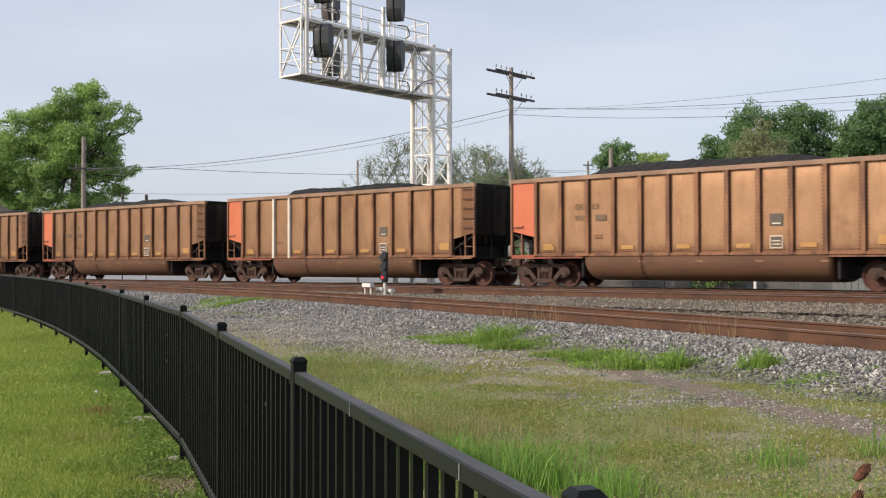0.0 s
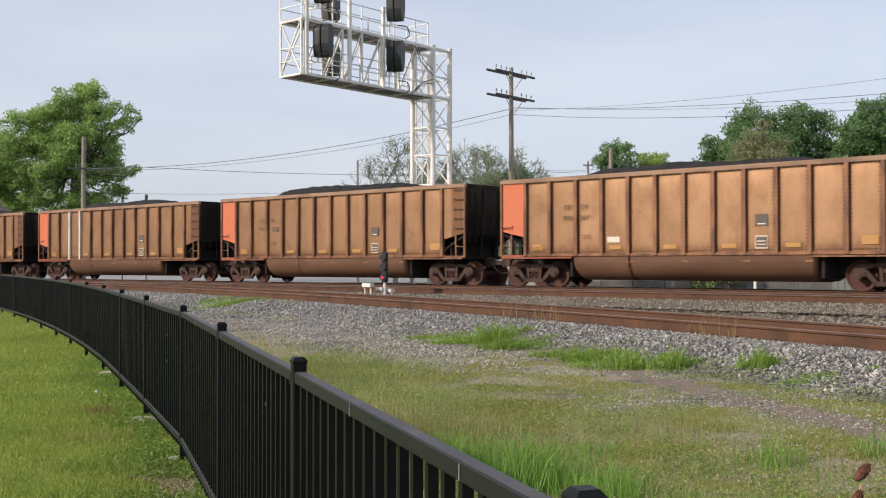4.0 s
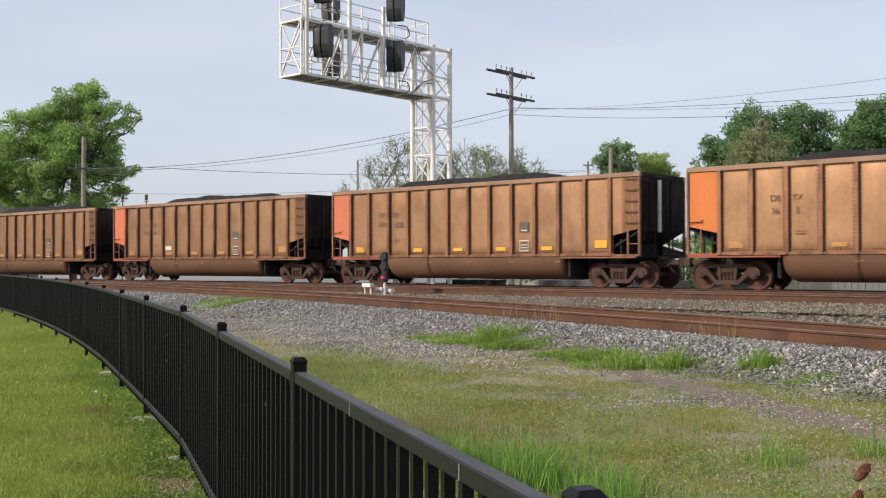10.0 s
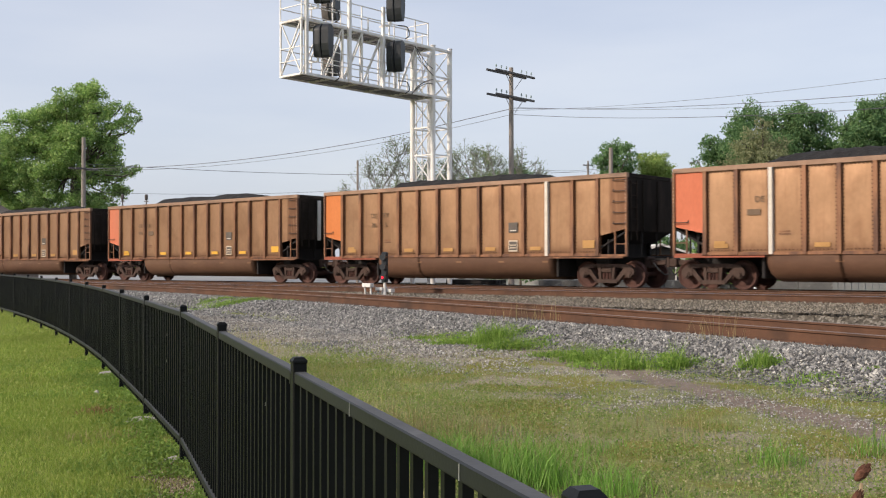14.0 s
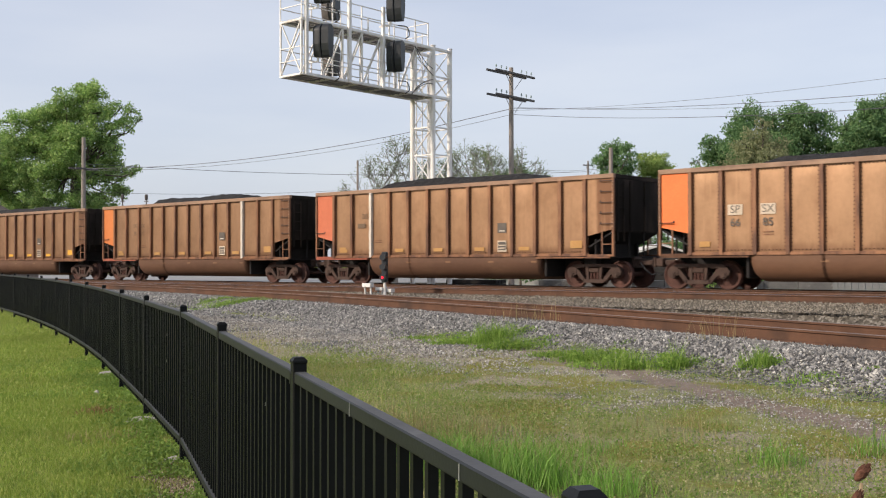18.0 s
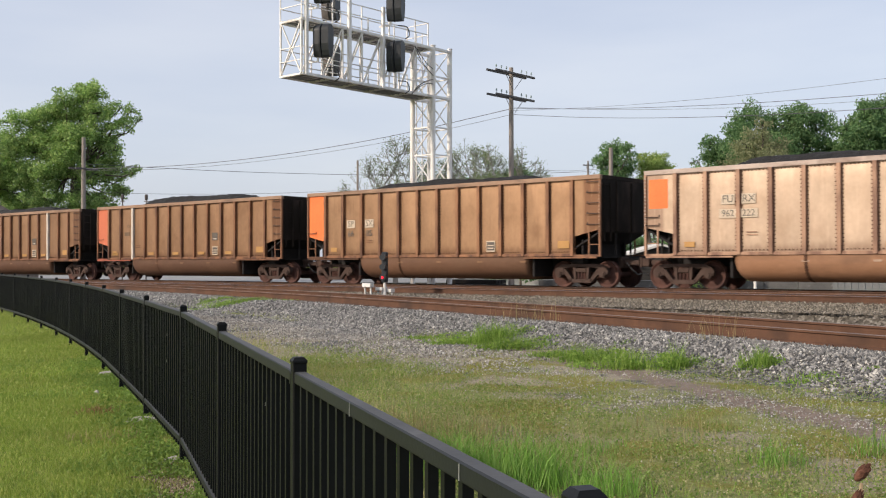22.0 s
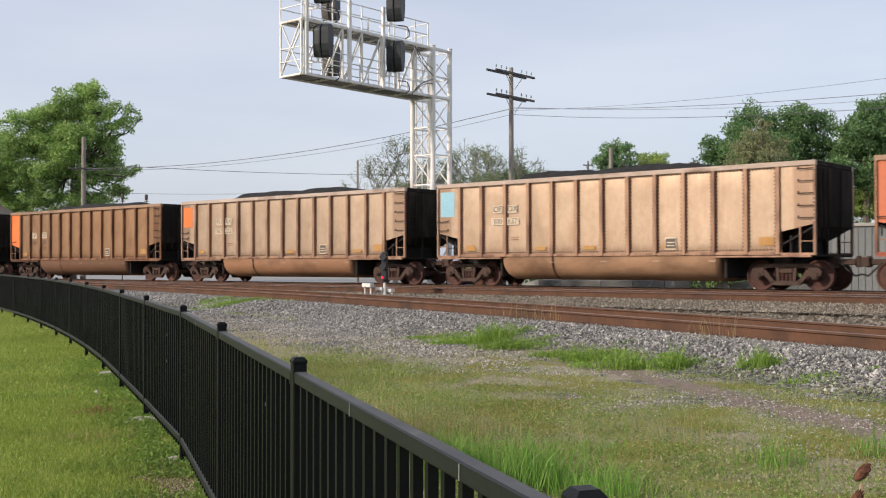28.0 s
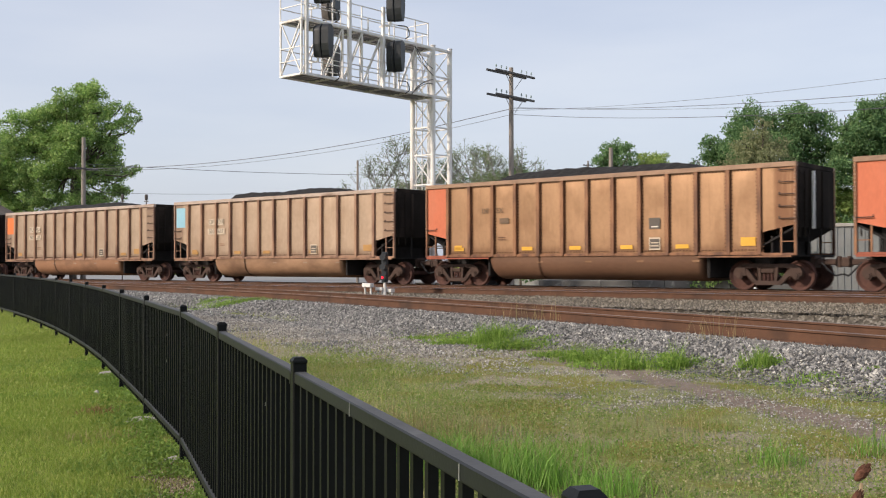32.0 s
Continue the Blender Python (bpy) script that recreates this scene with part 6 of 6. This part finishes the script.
# ---- grass, weeds and loose stones
def blades(name, pts, heights, widths, lean, rng, material, label, kind="stuff", cat="grass"):
    """Bent grass blades, three triangles each."""
    n = len(pts)
    p = np.asarray(pts)
    an = rng.uniform(0, 2 * np.pi, n)
    side = np.stack([np.cos(an), np.sin(an), np.zeros(n)], 1) * np.asarray(widths)[:, None] * 0.5
    an2 = rng.uniform(0, 2 * np.pi, n)
    tilt = np.stack([np.cos(an2), np.sin(an2), np.zeros(n)], 1) * (np.asarray(heights) * lean * rng.uniform(0.2, 1.0, n))[:, None]
    up = np.stack([np.zeros(n), np.zeros(n), np.asarray(heights)], 1)
    v = np.stack([p - side, p + side, p + up * 0.6 + tilt * 0.35 - side * 0.7, p + up * 0.6 + tilt * 0.35 + side * 0.7, p + up + tilt], 1).reshape(-1, 3)
    i = np.arange(n)[:, None] * 5
    f = np.concatenate([i + [0, 1, 3], i + [0, 3, 2], i + [2, 3, 4]], 0)
    me = bpy.data.meshes.new(name)
    me.from_pydata(v.tolist(), [], f.tolist())
    me.materials.append(material)
    return tagged(new(name, me), label, cat, kind=kind)


M_LAWN = leaf_mat("lawn_blades", lin(0.187, 0.280, 0.046), lin(0.269, 0.359, 0.061), lin(0.409, 0.429, 0.125))
M_WEED = leaf_mat("verge_grass_blades", lin(0.135, 0.220, 0.036), lin(0.225, 0.305, 0.063), lin(0.390, 0.365, 0.160))
M_TALL = leaf_mat("tall_grass_blades", lin(0.135, 0.287, 0.042), lin(0.209, 0.380, 0.067), lin(0.299, 0.455, 0.125))
M_DRY = leaf_mat("dry_grass_blades", lin(0.235, 0.200, 0.085), lin(0.325, 0.275, 0.125), lin(0.40, 0.345, 0.18))
M_STONE = leaf_mat("loose_ballast_stone", lin(0.052, 0.051, 0.050), lin(0.156, 0.152, 0.145), lin(0.36, 0.348, 0.325), 0.0)
M_GRAVEL = leaf_mat("verge_gravel_chip", lin(0.11, 0.100, 0.085), lin(0.25, 0.230, 0.198), lin(0.43, 0.40, 0.35), 0.0)
M_CLOVER = leaf_mat("clover_leaves", lin(0.127, 0.215, 0.040), lin(0.194, 0.300, 0.059), lin(0.267, 0.372, 0.079))
M_STRAW = leaf_mat("yellowed_grass", lin(0.28, 0.30, 0.07), lin(0.36, 0.36, 0.10), lin(0.42, 0.38, 0.15))
M_MOSS = leaf_mat("yellow_green_moss", lin(0.147, 0.153, 0.033), lin(0.230, 0.225, 0.053), lin(0.322, 0.288, 0.094))
M_LITTER = leaf_mat("dead_leaves", lin(0.11, 0.085, 0.055), lin(0.20, 0.155, 0.095), lin(0.34, 0.28, 0.18))
M_VERGE = leaf_mat("verge_leaves", lin(0.125, 0.225, 0.050), lin(0.265, 0.315, 0.098), lin(0.470, 0.420, 0.240))
M_EARTH = leaf_mat("brown_earth_crumbs", lin(0.12, 0.088, 0.05), lin(0.22, 0.165, 0.10), lin(0.42, 0.36, 0.26), 0.0)
M_TOE = leaf_mat("yellow_green_weeds", lin(0.125, 0.235, 0.035), lin(0.205, 0.335, 0.055), lin(0.31, 0.415, 0.095))
M_RED = leaf_mat("reddish_weeds", lin(0.22, 0.10, 0.05), lin(0.30, 0.15, 0.08), lin(0.34, 0.22, 0.12))
M_BROWNSTONE = leaf_mat("brownish_ballast_stone", lin(0.055, 0.047, 0.036), lin(0.135, 0.116, 0.088), lin(0.32, 0.285, 0.23), 0.0)
M_PALE = leaf_mat("pale_limestone_chip", lin(0.26, 0.25, 0.225), lin(0.40, 0.385, 0.35), lin(0.58, 0.56, 0.51), 0.0)

rng = np.random.default_rng(7)


def scatter(n, x0, x1, y0, y1, test):
    out = []
    xs, ys, us = rng.uniform(x0, x1, n), rng.uniform(y0, y1, n), rng.random(n)
    for x, y, u in zip(xs, ys, us):
        if u < test(x, y):
            out.append((x, y, ground_z(x, y)))
    return out


def seen(x, y, margin=0.05):
    """Within the wedge of ground that the camera looks over, with a margin."""
    a, c = 0.7612 * x + 0.6484 * y, -0.6484 * x + 0.7612 * y
    return c > 4.5 and abs(a) < c * (0.432 + margin) + 0.3


def stones(name, pts, sizes, label, material=None):
    """Angular ballast stones: squashed, jittered octahedra."""
    n = len(pts)
    o = np.array([(1, 0, 0), (-1, 0, 0), (0, 1, 0), (0, -1, 0), (0, 0, 1), (0, 0, -0.6)], float)
    v = o[None] * rng.uniform(0.55, 1.2, (n, 6, 1)) + rng.normal(size=(n, 6, 3)) * 0.18
    an = rng.uniform(0, 6.283, n)
    c, s = np.cos(an)[:, None], np.sin(an)[:, None]
    v = np.stack([v[..., 0] * c - v[..., 1] * s, v[..., 0] * s + v[..., 1] * c, v[..., 2] * 0.95], -1)
    v = v * np.asarray(sizes)[:, None, None] + np.asarray(pts)[:, None]
    t = np.array([(0, 2, 4), (2, 1, 4), (1, 3, 4), (3, 0, 4), (2, 0, 5), (1, 2, 5), (3, 1, 5), (0, 3, 5)])
    f = (np.arange(n)[:, None, None] * 6 + t[None]).reshape(-1, 3)
    me = bpy.data.meshes.new(name)
    me.from_pydata(v.reshape(-1, 3).tolist(), [], f.tolist())
    me.materials.append(material or M_STONE)
    return tagged(new(name, me), label, "gravel", kind="stuff")


def lawn_test(x, y):
    if y > fence_y(x) + 0.13 or not seen(x, y):
        return 0.0
    return (1 - 0.95 * bare_patch(x, y)) * (0.75 + 0.5 * noise.noise(Vector((x * 2.5, y * 2.5, 3.0))))


def verge_test(x, y):
    if y < fence_y(x) + 0.02 or not seen(x, y):
        return 0.0
    m = verge_masks(x, y)
    n = noise.noise(Vector((x * 2.2, y * 2.2, 1.0)))
    return max(0.0, min(1.0, m[1] * (0.45 + 0.9 * n)))


for (n, x0, x1, y0, y1, hs) in ((220000, -11, -4, 1.5, 8, 0.036), (170000, -21, -9, 4, 13, 0.042), (60000, -34, -18, 6, 18, 0.05)):
    pts = scatter(n, x0, x1, y0, y1, lawn_test)
    k = len(pts)
    blades("lawn_grass", pts, rng.uniform(0.5, 1.3, k) * hs, rng.uniform(0.004, 0.008, k) * (1 if hs < 0.04 else 1.7), 0.9, rng, M_LAWN, "short mown green lawn grass")
pts = scatter(80000, -16, -4, 2.5, 10, lambda x, y: lawn_test(x, y) * sstep(0.05, 0.4, noise.noise(Vector((x * 0.9, y * 0.9, 7.0)))))
k = len(pts)
blades("clover", pts, rng.uniform(0.4, 1.2, k) * 0.05, rng.uniform(0.008, 0.016, k), 1.6, rng, M_CLOVER, "darker clover patches in the lawn", cat="clover")
pts = scatter(60000, -16, -4, 2.5, 10, lambda x, y: lawn_test(x, y) * sstep(0.1, 0.5, noise.noise(Vector((x * 0.7 + 5, y * 0.7, 2.0)))))
k = len(pts)
blades("dry_lawn_grass", pts, rng.uniform(0.4, 1.3, k) * 0.045, rng.uniform(0.004, 0.007, k), 1.3, rng, M_STRAW, "yellowed patches of mown grass")
# gravel, soil and low weeds along the foot of the fence
xs = rng.uniform(-9, -3.6, 60000)
off = rng.uniform(0, 0.9, 60000)
pts = [(x, fence_y(x) + 0.10 - o, GROUND_Z + 0.005) for x, o, u in zip(xs, off, rng.random(60000)) if u < bare_patch(x, fence_y(x) - o) + 0.06 * (o < 0.3) and seen(x, fence_y(x) - o)]
stones("edging_gravel", pts, rng.uniform(0.005, 0.018, len(pts)), "gravel and soil at the foot of the fence", M_EARTH)
xs = rng.uniform(-15, -3.6, 22000)
off = np.abs(rng.normal(size=22000)) * 0.3
pts = [(x, fence_y(x) + 0.12 - o, GROUND_Z) for x, o in zip(xs, off) if seen(x, fence_y(x) - o) and noise.noise(Vector((x * 1.5, o * 2, 1.0))) > -0.15]
k = len(pts)
pts = np.array(pts) + np.stack([np.zeros(k), np.zeros(k), rng.random(k) ** 1.3 * 0.06], 1)
tagged(new("edging_weeds", leaves_mesh("edging_weeds", pts, rng.uniform(0.5, 1.3, k) * 0.015, rng, M_CLOVER)), "low green weeds along the fence foot", "weeds", kind="stuff")
pts = scatter(150000, -13, 1, 3, 15, verge_test)
k = len(pts)
blades("verge_grass", pts, rng.uniform(0.3, 1.6, k) * 0.05, rng.uniform(0.003, 0.008, k), 0.9, rng, M_WEED, "patchy weedy grass on the gravel verge")
pts = scatter(120000, -30, -9, 8, 20, verge_test)
k = len(pts)
blades("verge_grass", pts, rng.uniform(0.3, 1.5, k) * 0.05, rng.uniform(0.006, 0.013, k), 0.9, rng, M_WEED, "patchy weedy grass on the gravel verge")

# thin olive stalks along the far side of the fence
M_MEADOW = leaf_mat("olive_grass_stalks", lin(0.20, 0.23, 0.058), lin(0.32, 0.315, 0.105), lin(0.45, 0.40, 0.19))


def meadow(x, y):
    d = y - fence_y(x)
    if d < 0.12 or not seen(x, y):
        return 0.0
    return sstep(4.2, 1.0, d + 1.6 * noise.noise(Vector((x * 0.7, y * 0.9, 31.0)))) * (0.5 + 0.9 * noise.noise(Vector((x * 1.9, y * 1.9, 33.0))))


pts = scatter(85000, -18, -4, 4.5, 14, meadow)
k = len(pts)
blades("meadow_grass", pts, rng.uniform(0.25, 1.2, k) ** 1.3 * 0.17, rng.uniform(0.003, 0.007, k), 0.7, rng, M_MEADOW, "thin olive and straw-coloured grass stalks beyond the fence")

# moss between the wheel tracks
pts = scatter(120000, -16, 1, 6, 17, lambda x, y: 0.0 if y < fence_y(x) + 0.4 or not seen(x, y) else verge_masks(x, y)[6] * (0.55 + 0.9 * noise.noise(Vector((x * 3.0, y * 3.0, 8.0)))))
k = len(pts)
blades("moss", pts, rng.uniform(0.5, 1.4, k) * 0.014, rng.uniform(0.006, 0.014, k), 1.6, rng, M_MOSS, "yellow-green moss between the wheel tracks", cat="moss")


def clump(cx, cy, rx, ry, n, h, w, material, label, lean=0.7):
    q = rng.normal(size=(n, 2)) * [rx * 0.5, ry * 0.5]
    P = [(cx + a * 0.76 - b * 0.65, cy + a * 0.65 + b * 0.76, ground_z(cx + a, cy + b) - 0.01) for a, b in q]
    hh = h * rng.uniform(0.35, 1.15, n) * np.exp(-0.5 * (np.abs(q[:, 0]) / max(rx, 0.1)) ** 2)
    return blades("grass_clump", P, hh, rng.uniform(0.7, 1.3, n) * w, lean, rng, material, label)


def leafy_weeds(cx, cy, rx, ry, n, h):
    """A low sprawling clump of small-leaved weeds, in several uneven humps."""
    humps = rng.normal(size=(9, 2)) * [rx * 0.62, ry * 0.5]
    hh = rng.uniform(0.35, 0.85, 9) * h
    pick = rng.integers(0, 9, n)
    q = humps[pick] + rng.normal(size=(n, 2)) * [rx * 0.2, ry * 0.35]
    d = np.exp(-(((q - humps[pick]) / [rx * 0.45, ry * 0.7]) ** 2).sum(1))
    z = hh[pick] * d * rng.uniform(0.15, 1.0, n) ** 0.6
    P = [(cx + a * 0.76 - b * 0.65, cy + a * 0.65 + b * 0.76, ground_z(cx + a * 0.76 - b * 0.65, cy + a * 0.65 + b * 0.76) + e) for (a, b), e in zip(q, z)]
    o = tagged(new("weed_clump", leaves_mesh("weed_clump", P, rng.uniform(0.5, 1.3, n) * 0.017, rng, M_TOE)), "clump of yellow-green leafy weeds at the ballast edge", "weeds", kind="stuff")


# low broad-leaved plants, sprouts and dead leaves woven through the verge
def low_cover(x, y):
    if not seen(x, y) or y < fence_y(x) + 0.12:
        return 0.0
    dn = (near_y(x) - y) * 0.9
    p = sstep(4.3, 5.7, dn)
    if 2.3 < dn < 4.0:
        p = 0.85 * math.exp(-((dn - 2.75 - 0.06 * (x + 5)) / 0.34) ** 2) * sstep(-11.0, -7.5, x)
    return p * (0.62 + 0.9 * noise.noise(Vector((x * 2.4, y * 2.4, 21.0)))) if p > 0.02 else 0.0


for n, material, hz, size, label, cat in ((300000, M_VERGE, 0.032, 0.011, "low weeds and dead leaves woven over the verge", "weeds"), (110000, M_CLOVER, 0.05, 0.010, "low broad-leaved weeds in the verge", "weeds")):
    pts = scatter(n, -12, 0, 4, 14, low_cover)
    k = len(pts)
    pts = np.array(pts) + np.stack([np.zeros(k), np.zeros(k), rng.random(k) ** 1.5 * hz], 1)
    tagged(new("verge_weeds", leaves_mesh("verge_weeds", pts, rng.uniform(0.5, 1.3, k) * size, rng, material)), label, cat, kind="stuff")


# tall tufts beside the fence, weeds along the ballast toe
for cx, cy, rx, ry, n, h in ((-4.75, 5.75, 0.45, 0.3, 620, 0.40), (-4.2, 5.85, 0.4, 0.3, 620, 0.40), (-3.6, 5.9, 0.35, 0.2, 300, 0.26), (-5.6, 5.9, 0.5, 0.25, 350, 0.30), (-3.0, 7.3, 0.22, 0.2, 120, 0.22), (-2.5, 7.9, 0.18, 0.15, 90, 0.26), (-1.5, 6.3, 0.2, 0.15, 90, 0.16), (-2.5, 6.2, 0.25, 0.2, 90, 0.12), (-4.4, 7.0, 0.5, 0.3, 160, 0.14), (-1.9, 7.2, 0.2, 0.2, 90, 0.18)):
    clump(cx, cy, rx, ry, n, h, 0.007, M_TALL, "tuft of tall bright green grass beside the fence")
for cx, cy, rx, ry, n, h in ((-10.4, 13.45, 0.55, 0.3, 700, 0.40), (-9.6, 12.95, 0.6, 0.28, 520, 0.26), (-10.9, 13.2, 0.5, 0.25, 260, 0.16), (-7.65, 12.0, 0.45, 0.28, 480, 0.28), (-6.75, 11.6, 0.45, 0.28, 520, 0.32), (-6.15, 11.75, 0.16, 0.15, 130, 0.42), (-8.4, 12.3, 0.5, 0.22, 260, 0.16), (-11.9, 13.7, 0.6, 0.25, 200, 0.12), (-22.8, 17.9, 1.3, 0.4, 800, 0.18), (-24.3, 18.5, 0.8, 0.3, 380, 0.15), (-5.05, 11.75, 0.22, 0.18, 240, 0.30), (-6.0, 12.0, 0.4, 0.2, 120, 0.12), (-4.2, 11.2, 0.4, 0.2, 110, 0.12)):
    leafy_weeds(cx, cy, rx, ry, int(n * 2.4), h * 0.8)
    clump(cx, cy, rx, ry, n, h * 0.9, 0.008, M_TOE, "green grass among the weeds at the ballast edge")
for cx, cy, rx, ry, n, h in ((-10.9, 15.3, 0.9, 0.3, 60, 0.55), (-6.4, 13.4, 0.5, 0.3, 30, 0.5), (-6.6, 6.6, 1.0, 0.5, 420, 0.34), (-5.6, 7.0, 0.8, 0.5, 240, 0.30), (-4.2, 7.9, 0.9, 0.6, 160, 0.2), (-2.4, 7.6, 0.9, 0.6, 140, 0.2)):
    clump(cx, cy, rx, ry, n, h, 0.006, M_DRY, "dry straw-coloured grass stalks", 0.5)
clump(-9.6, 5.77, 0.25, 0.2, 130, 0.12, 0.008, M_RED, "patch of reddish dry weeds in the lawn", 0.8)
clump(-8.2, 5.0, 0.5, 0.3, 160, 0.10, 0.007, M_DRY, "patch of dry stalks in the lawn", 0.8)


def strip(n, x0, x1, d0, d1, yfun, keep):
    """Places along a track, between two distances from its centre line."""
    out = []
    for x, d, u in zip(rng.uniform(x0, x1, n), rng.uniform(d0, d1, n), rng.random(n)):
        y = yfun(x) - d / 0.9
        if seen(x, y) and u < keep(x, y, d):
            out.append((x, y, ground_z(x, y) + rng.uniform(-0.01, 0.012)))
    return out


def shoulder(x, y, d):
    return sstep(2.95, 2.3, d + 0.35 * noise.noise(Vector((x * 1.1, y * 1.3, 9.0))) - 0.9 * sstep(-10.5, -15.0, x)) * (1 - 0.6 * verge_masks(x, y)[5])


for x0, x1, n, r0, r1 in ((-19, -2, 64000, 0.013, 0.035), (-42, -19, 40000, 0.020, 0.046)):
    pts = strip(n, x0, x1, 0.9, 3.7, near_y, shoulder)
    stones("ballast_stones", pts, rng.uniform(r0, r1, len(pts)), "loose grey crushed-stone ballast along the track")
    pts = strip(n // 9, x0, x1, 0.9, 3.7, near_y, shoulder)
    stones("pale_stones", pts, rng.uniform(r0, r1, len(pts)), "pale limestone pieces strewn over the ballast", M_PALE)
pts = strip(16000, -42, -2, -0.65, 0.65, near_y, lambda x, y, d: 1.0) + strip(16000, -42, -2, -2.3, -0.9, near_y, lambda x, y, d: 1.0)
stones("ballast_stones", pts, rng.uniform(0.014, 0.034, len(pts)), "loose grey crushed-stone ballast between the rails")
for mid, n in ((24.6, 46000), (29.25, 26000)):
    pts = strip(n, -64, -4, -1.9, 1.9, lambda x: main_y(x, mid), lambda x, y, d: 1.0 if y > near_y(x) + 0.9 else 0.0)
    pts = [(x, y, max(z, rail_z(x) - 0.20)) for x, y, z in pts]
    stones("ballast_stones", pts, rng.uniform(0.018, 0.044, len(pts)), "loose brownish crushed-stone ballast between tracks", M_BROWNSTONE)
# spread gravel where the verge narrows
pts = strip(30000, -26, -8, 2.4, 5.6, near_y, lambda x, y, d: sstep(5.7, 4.3, d + 0.5 * noise.noise(Vector((x, y, 2.0)))) * sstep(-7.5, -10.5, x) * (1 - verge_masks(x, y)[5]))
stones("verge_gravel", pts, rng.uniform(0.010, 0.026, len(pts)), "spread grey-brown gravel beside the track", M_GRAVEL)
pts = strip(5000, -26, -8, 2.4, 5.6, near_y, lambda x, y, d: sstep(5.7, 4.3, d) * sstep(-7.5, -10.5, x))
stones("verge_gravel", pts, rng.uniform(0.010, 0.024, len(pts)), "pale gravel pieces beside the track", M_PALE)
# coarse brown ballast between the connecting track and the main line
pts = []
for x, u in zip(rng.uniform(-38, -2, 100000), rng.random(100000)):
    lo, hi = near_y(x) + 2.0, main_y(x, 22.9)
    if hi > lo and u < (hi - lo) / 7.0:
        y = rng.uniform(lo, hi)
        if seen(x, y):
            pts.append((x, y, ground_z(x, y)))
stones("ballast_stones", pts, rng.uniform(0.018, 0.046, len(pts)), "coarse brownish ballast between the two lines", M_BROWNSTONE)
verge_stone = lambda x, y: 0.0 if y < fence_y(x) + 0.5 or not seen(x, y) else min(1.0, verge_masks(x, y)[3] * 0.9 + 0.12 + 0.5 * max(0.0, noise.noise(Vector((x * 1.7, y * 2.3, 4.0)))) + 0.7 * math.exp(-(((near_y(x) - y) * 0.9 - 4.45 - 0.17 * (x + 5)) / 0.35) ** 2))
pts = scatter(90000, -22, 0, 6, 18, lambda x, y: verge_stone(x, y) * (0.2 + 0.8 * sstep(6.2, 4.8, (near_y(x) - y) * 0.9)))
stones("verge_gravel", pts, rng.uniform(0.005, 0.015, len(pts)), "scattered grey gravel on the verge", M_GRAVEL)
pts = scatter(75000, -20, 0, 6, 18, lambda x, y: verge_stone(x, y) * (0.04 + 0.96 * sstep(6.2, 4.8, (near_y(x) - y) * 0.9)))
stones("verge_gravel", pts, rng.uniform(0.004, 0.012, len(pts)) * (1 + 0.5 * (rng.random(len(pts)) > 0.9)), "scattered pale gravel on the verge", M_PALE)


# ---- teasel seed heads beside the fence
def teasel(x, y, depth, tilt, h):
    top = sighted(x, y, depth)
    o = tagged(empty("teasel", Matrix.Translation((top.x - 0.10, top.y - 0.08, ground_z(top.x, top.y)))), "dry brown teasel with a spiny seed head", "plant")
    L = top.z - ground_z(top.x, top.y)
    part("stalk", rod(bmesh.new(), (0, 0, 0), (0.10, 0.08, L - h / 2), 0.006, 0.004, 6), M_STALK, o)
    bm = bmesh.new()
    bmesh.ops.create_uvsphere(bm, u_segments=14, v_segments=12, radius=1.0, matrix=Matrix.Diagonal((h * 0.24, h * 0.24, h * 0.5, 1)))
    r = random.Random(int(x))
    for k in range(170):
        a, c = r.uniform(0, 6.283), r.uniform(-1, 1)
        d = Vector((math.cos(a) * math.sqrt(1 - c * c) * h * 0.24, math.sin(a) * math.sqrt(1 - c * c) * h * 0.24, c * h * 0.5))
        rod(bm, d, d * 1.14 + Vector((0, 0, 0.004)), 0.0012, 0.0003, 4)
    hd = part("seed_head", bm, M_SEED, o)
    hd.matrix_basis = Matrix.Translation((0.10, 0.08, L)) @ Matrix.Rotation(radians(tilt), 4, Vector((-0.65, 0.76, 0)))


M_STALK = mat("dry_stalk", lin(0.30, 0.22, 0.13), lin(0.40, 0.30, 0.19), 20.0, 0.9)
M_SEED = mat("brown_seed_head", lin(0.085, 0.035, 0.022), lin(0.16, 0.07, 0.042), 60.0, 0.95, 0.0, 0.5, 200)
teasel(1525, 838, 2.2, 42, 0.043)
teasel(1516, 884, 2.15, 30, 0.038)

# a scrap of white card lying on the sleepers
bm = bmesh.new()
bmesh.ops.create_grid(bm, x_segments=4, y_segments=3, size=0.5, matrix=Matrix.Diagonal((0.26, 0.18, 1, 1)))
for v in bm.verts:
    v.co.z = 0.03 + 0.05 * noise.noise(v.co * 8)
bmesh.ops.solidify(bm, geom=bm.faces[:], thickness=0.006)
tagged(part("card_scrap", bm, M_SIDING), "crumpled scrap of white card between the rails", "litter").matrix_basis = Matrix.Translation((-35.1, 26.1, rail_z(-35.1) - 0.195))


def motions():
    times = [0, 4, 8, 12, 16, 20, 24, 28, 32]
    for k, car, sets in TRAIN:
        walk(car, [(t, car_pose(k, t)) for t in times])
        steps = 240
        for w in sets:
            x = w.location.x
            rows = []
            for i in range(steps + 1):
                t = 32.0 * i / steps
                turn = (train_shift(t) - train_shift(0)) / 0.457
                rows.append((t, Matrix.Translation((x, 0, 0.457)) @ Matrix.Rotation(turn, 4, "Y")))
            walk(w, rows)


motions()
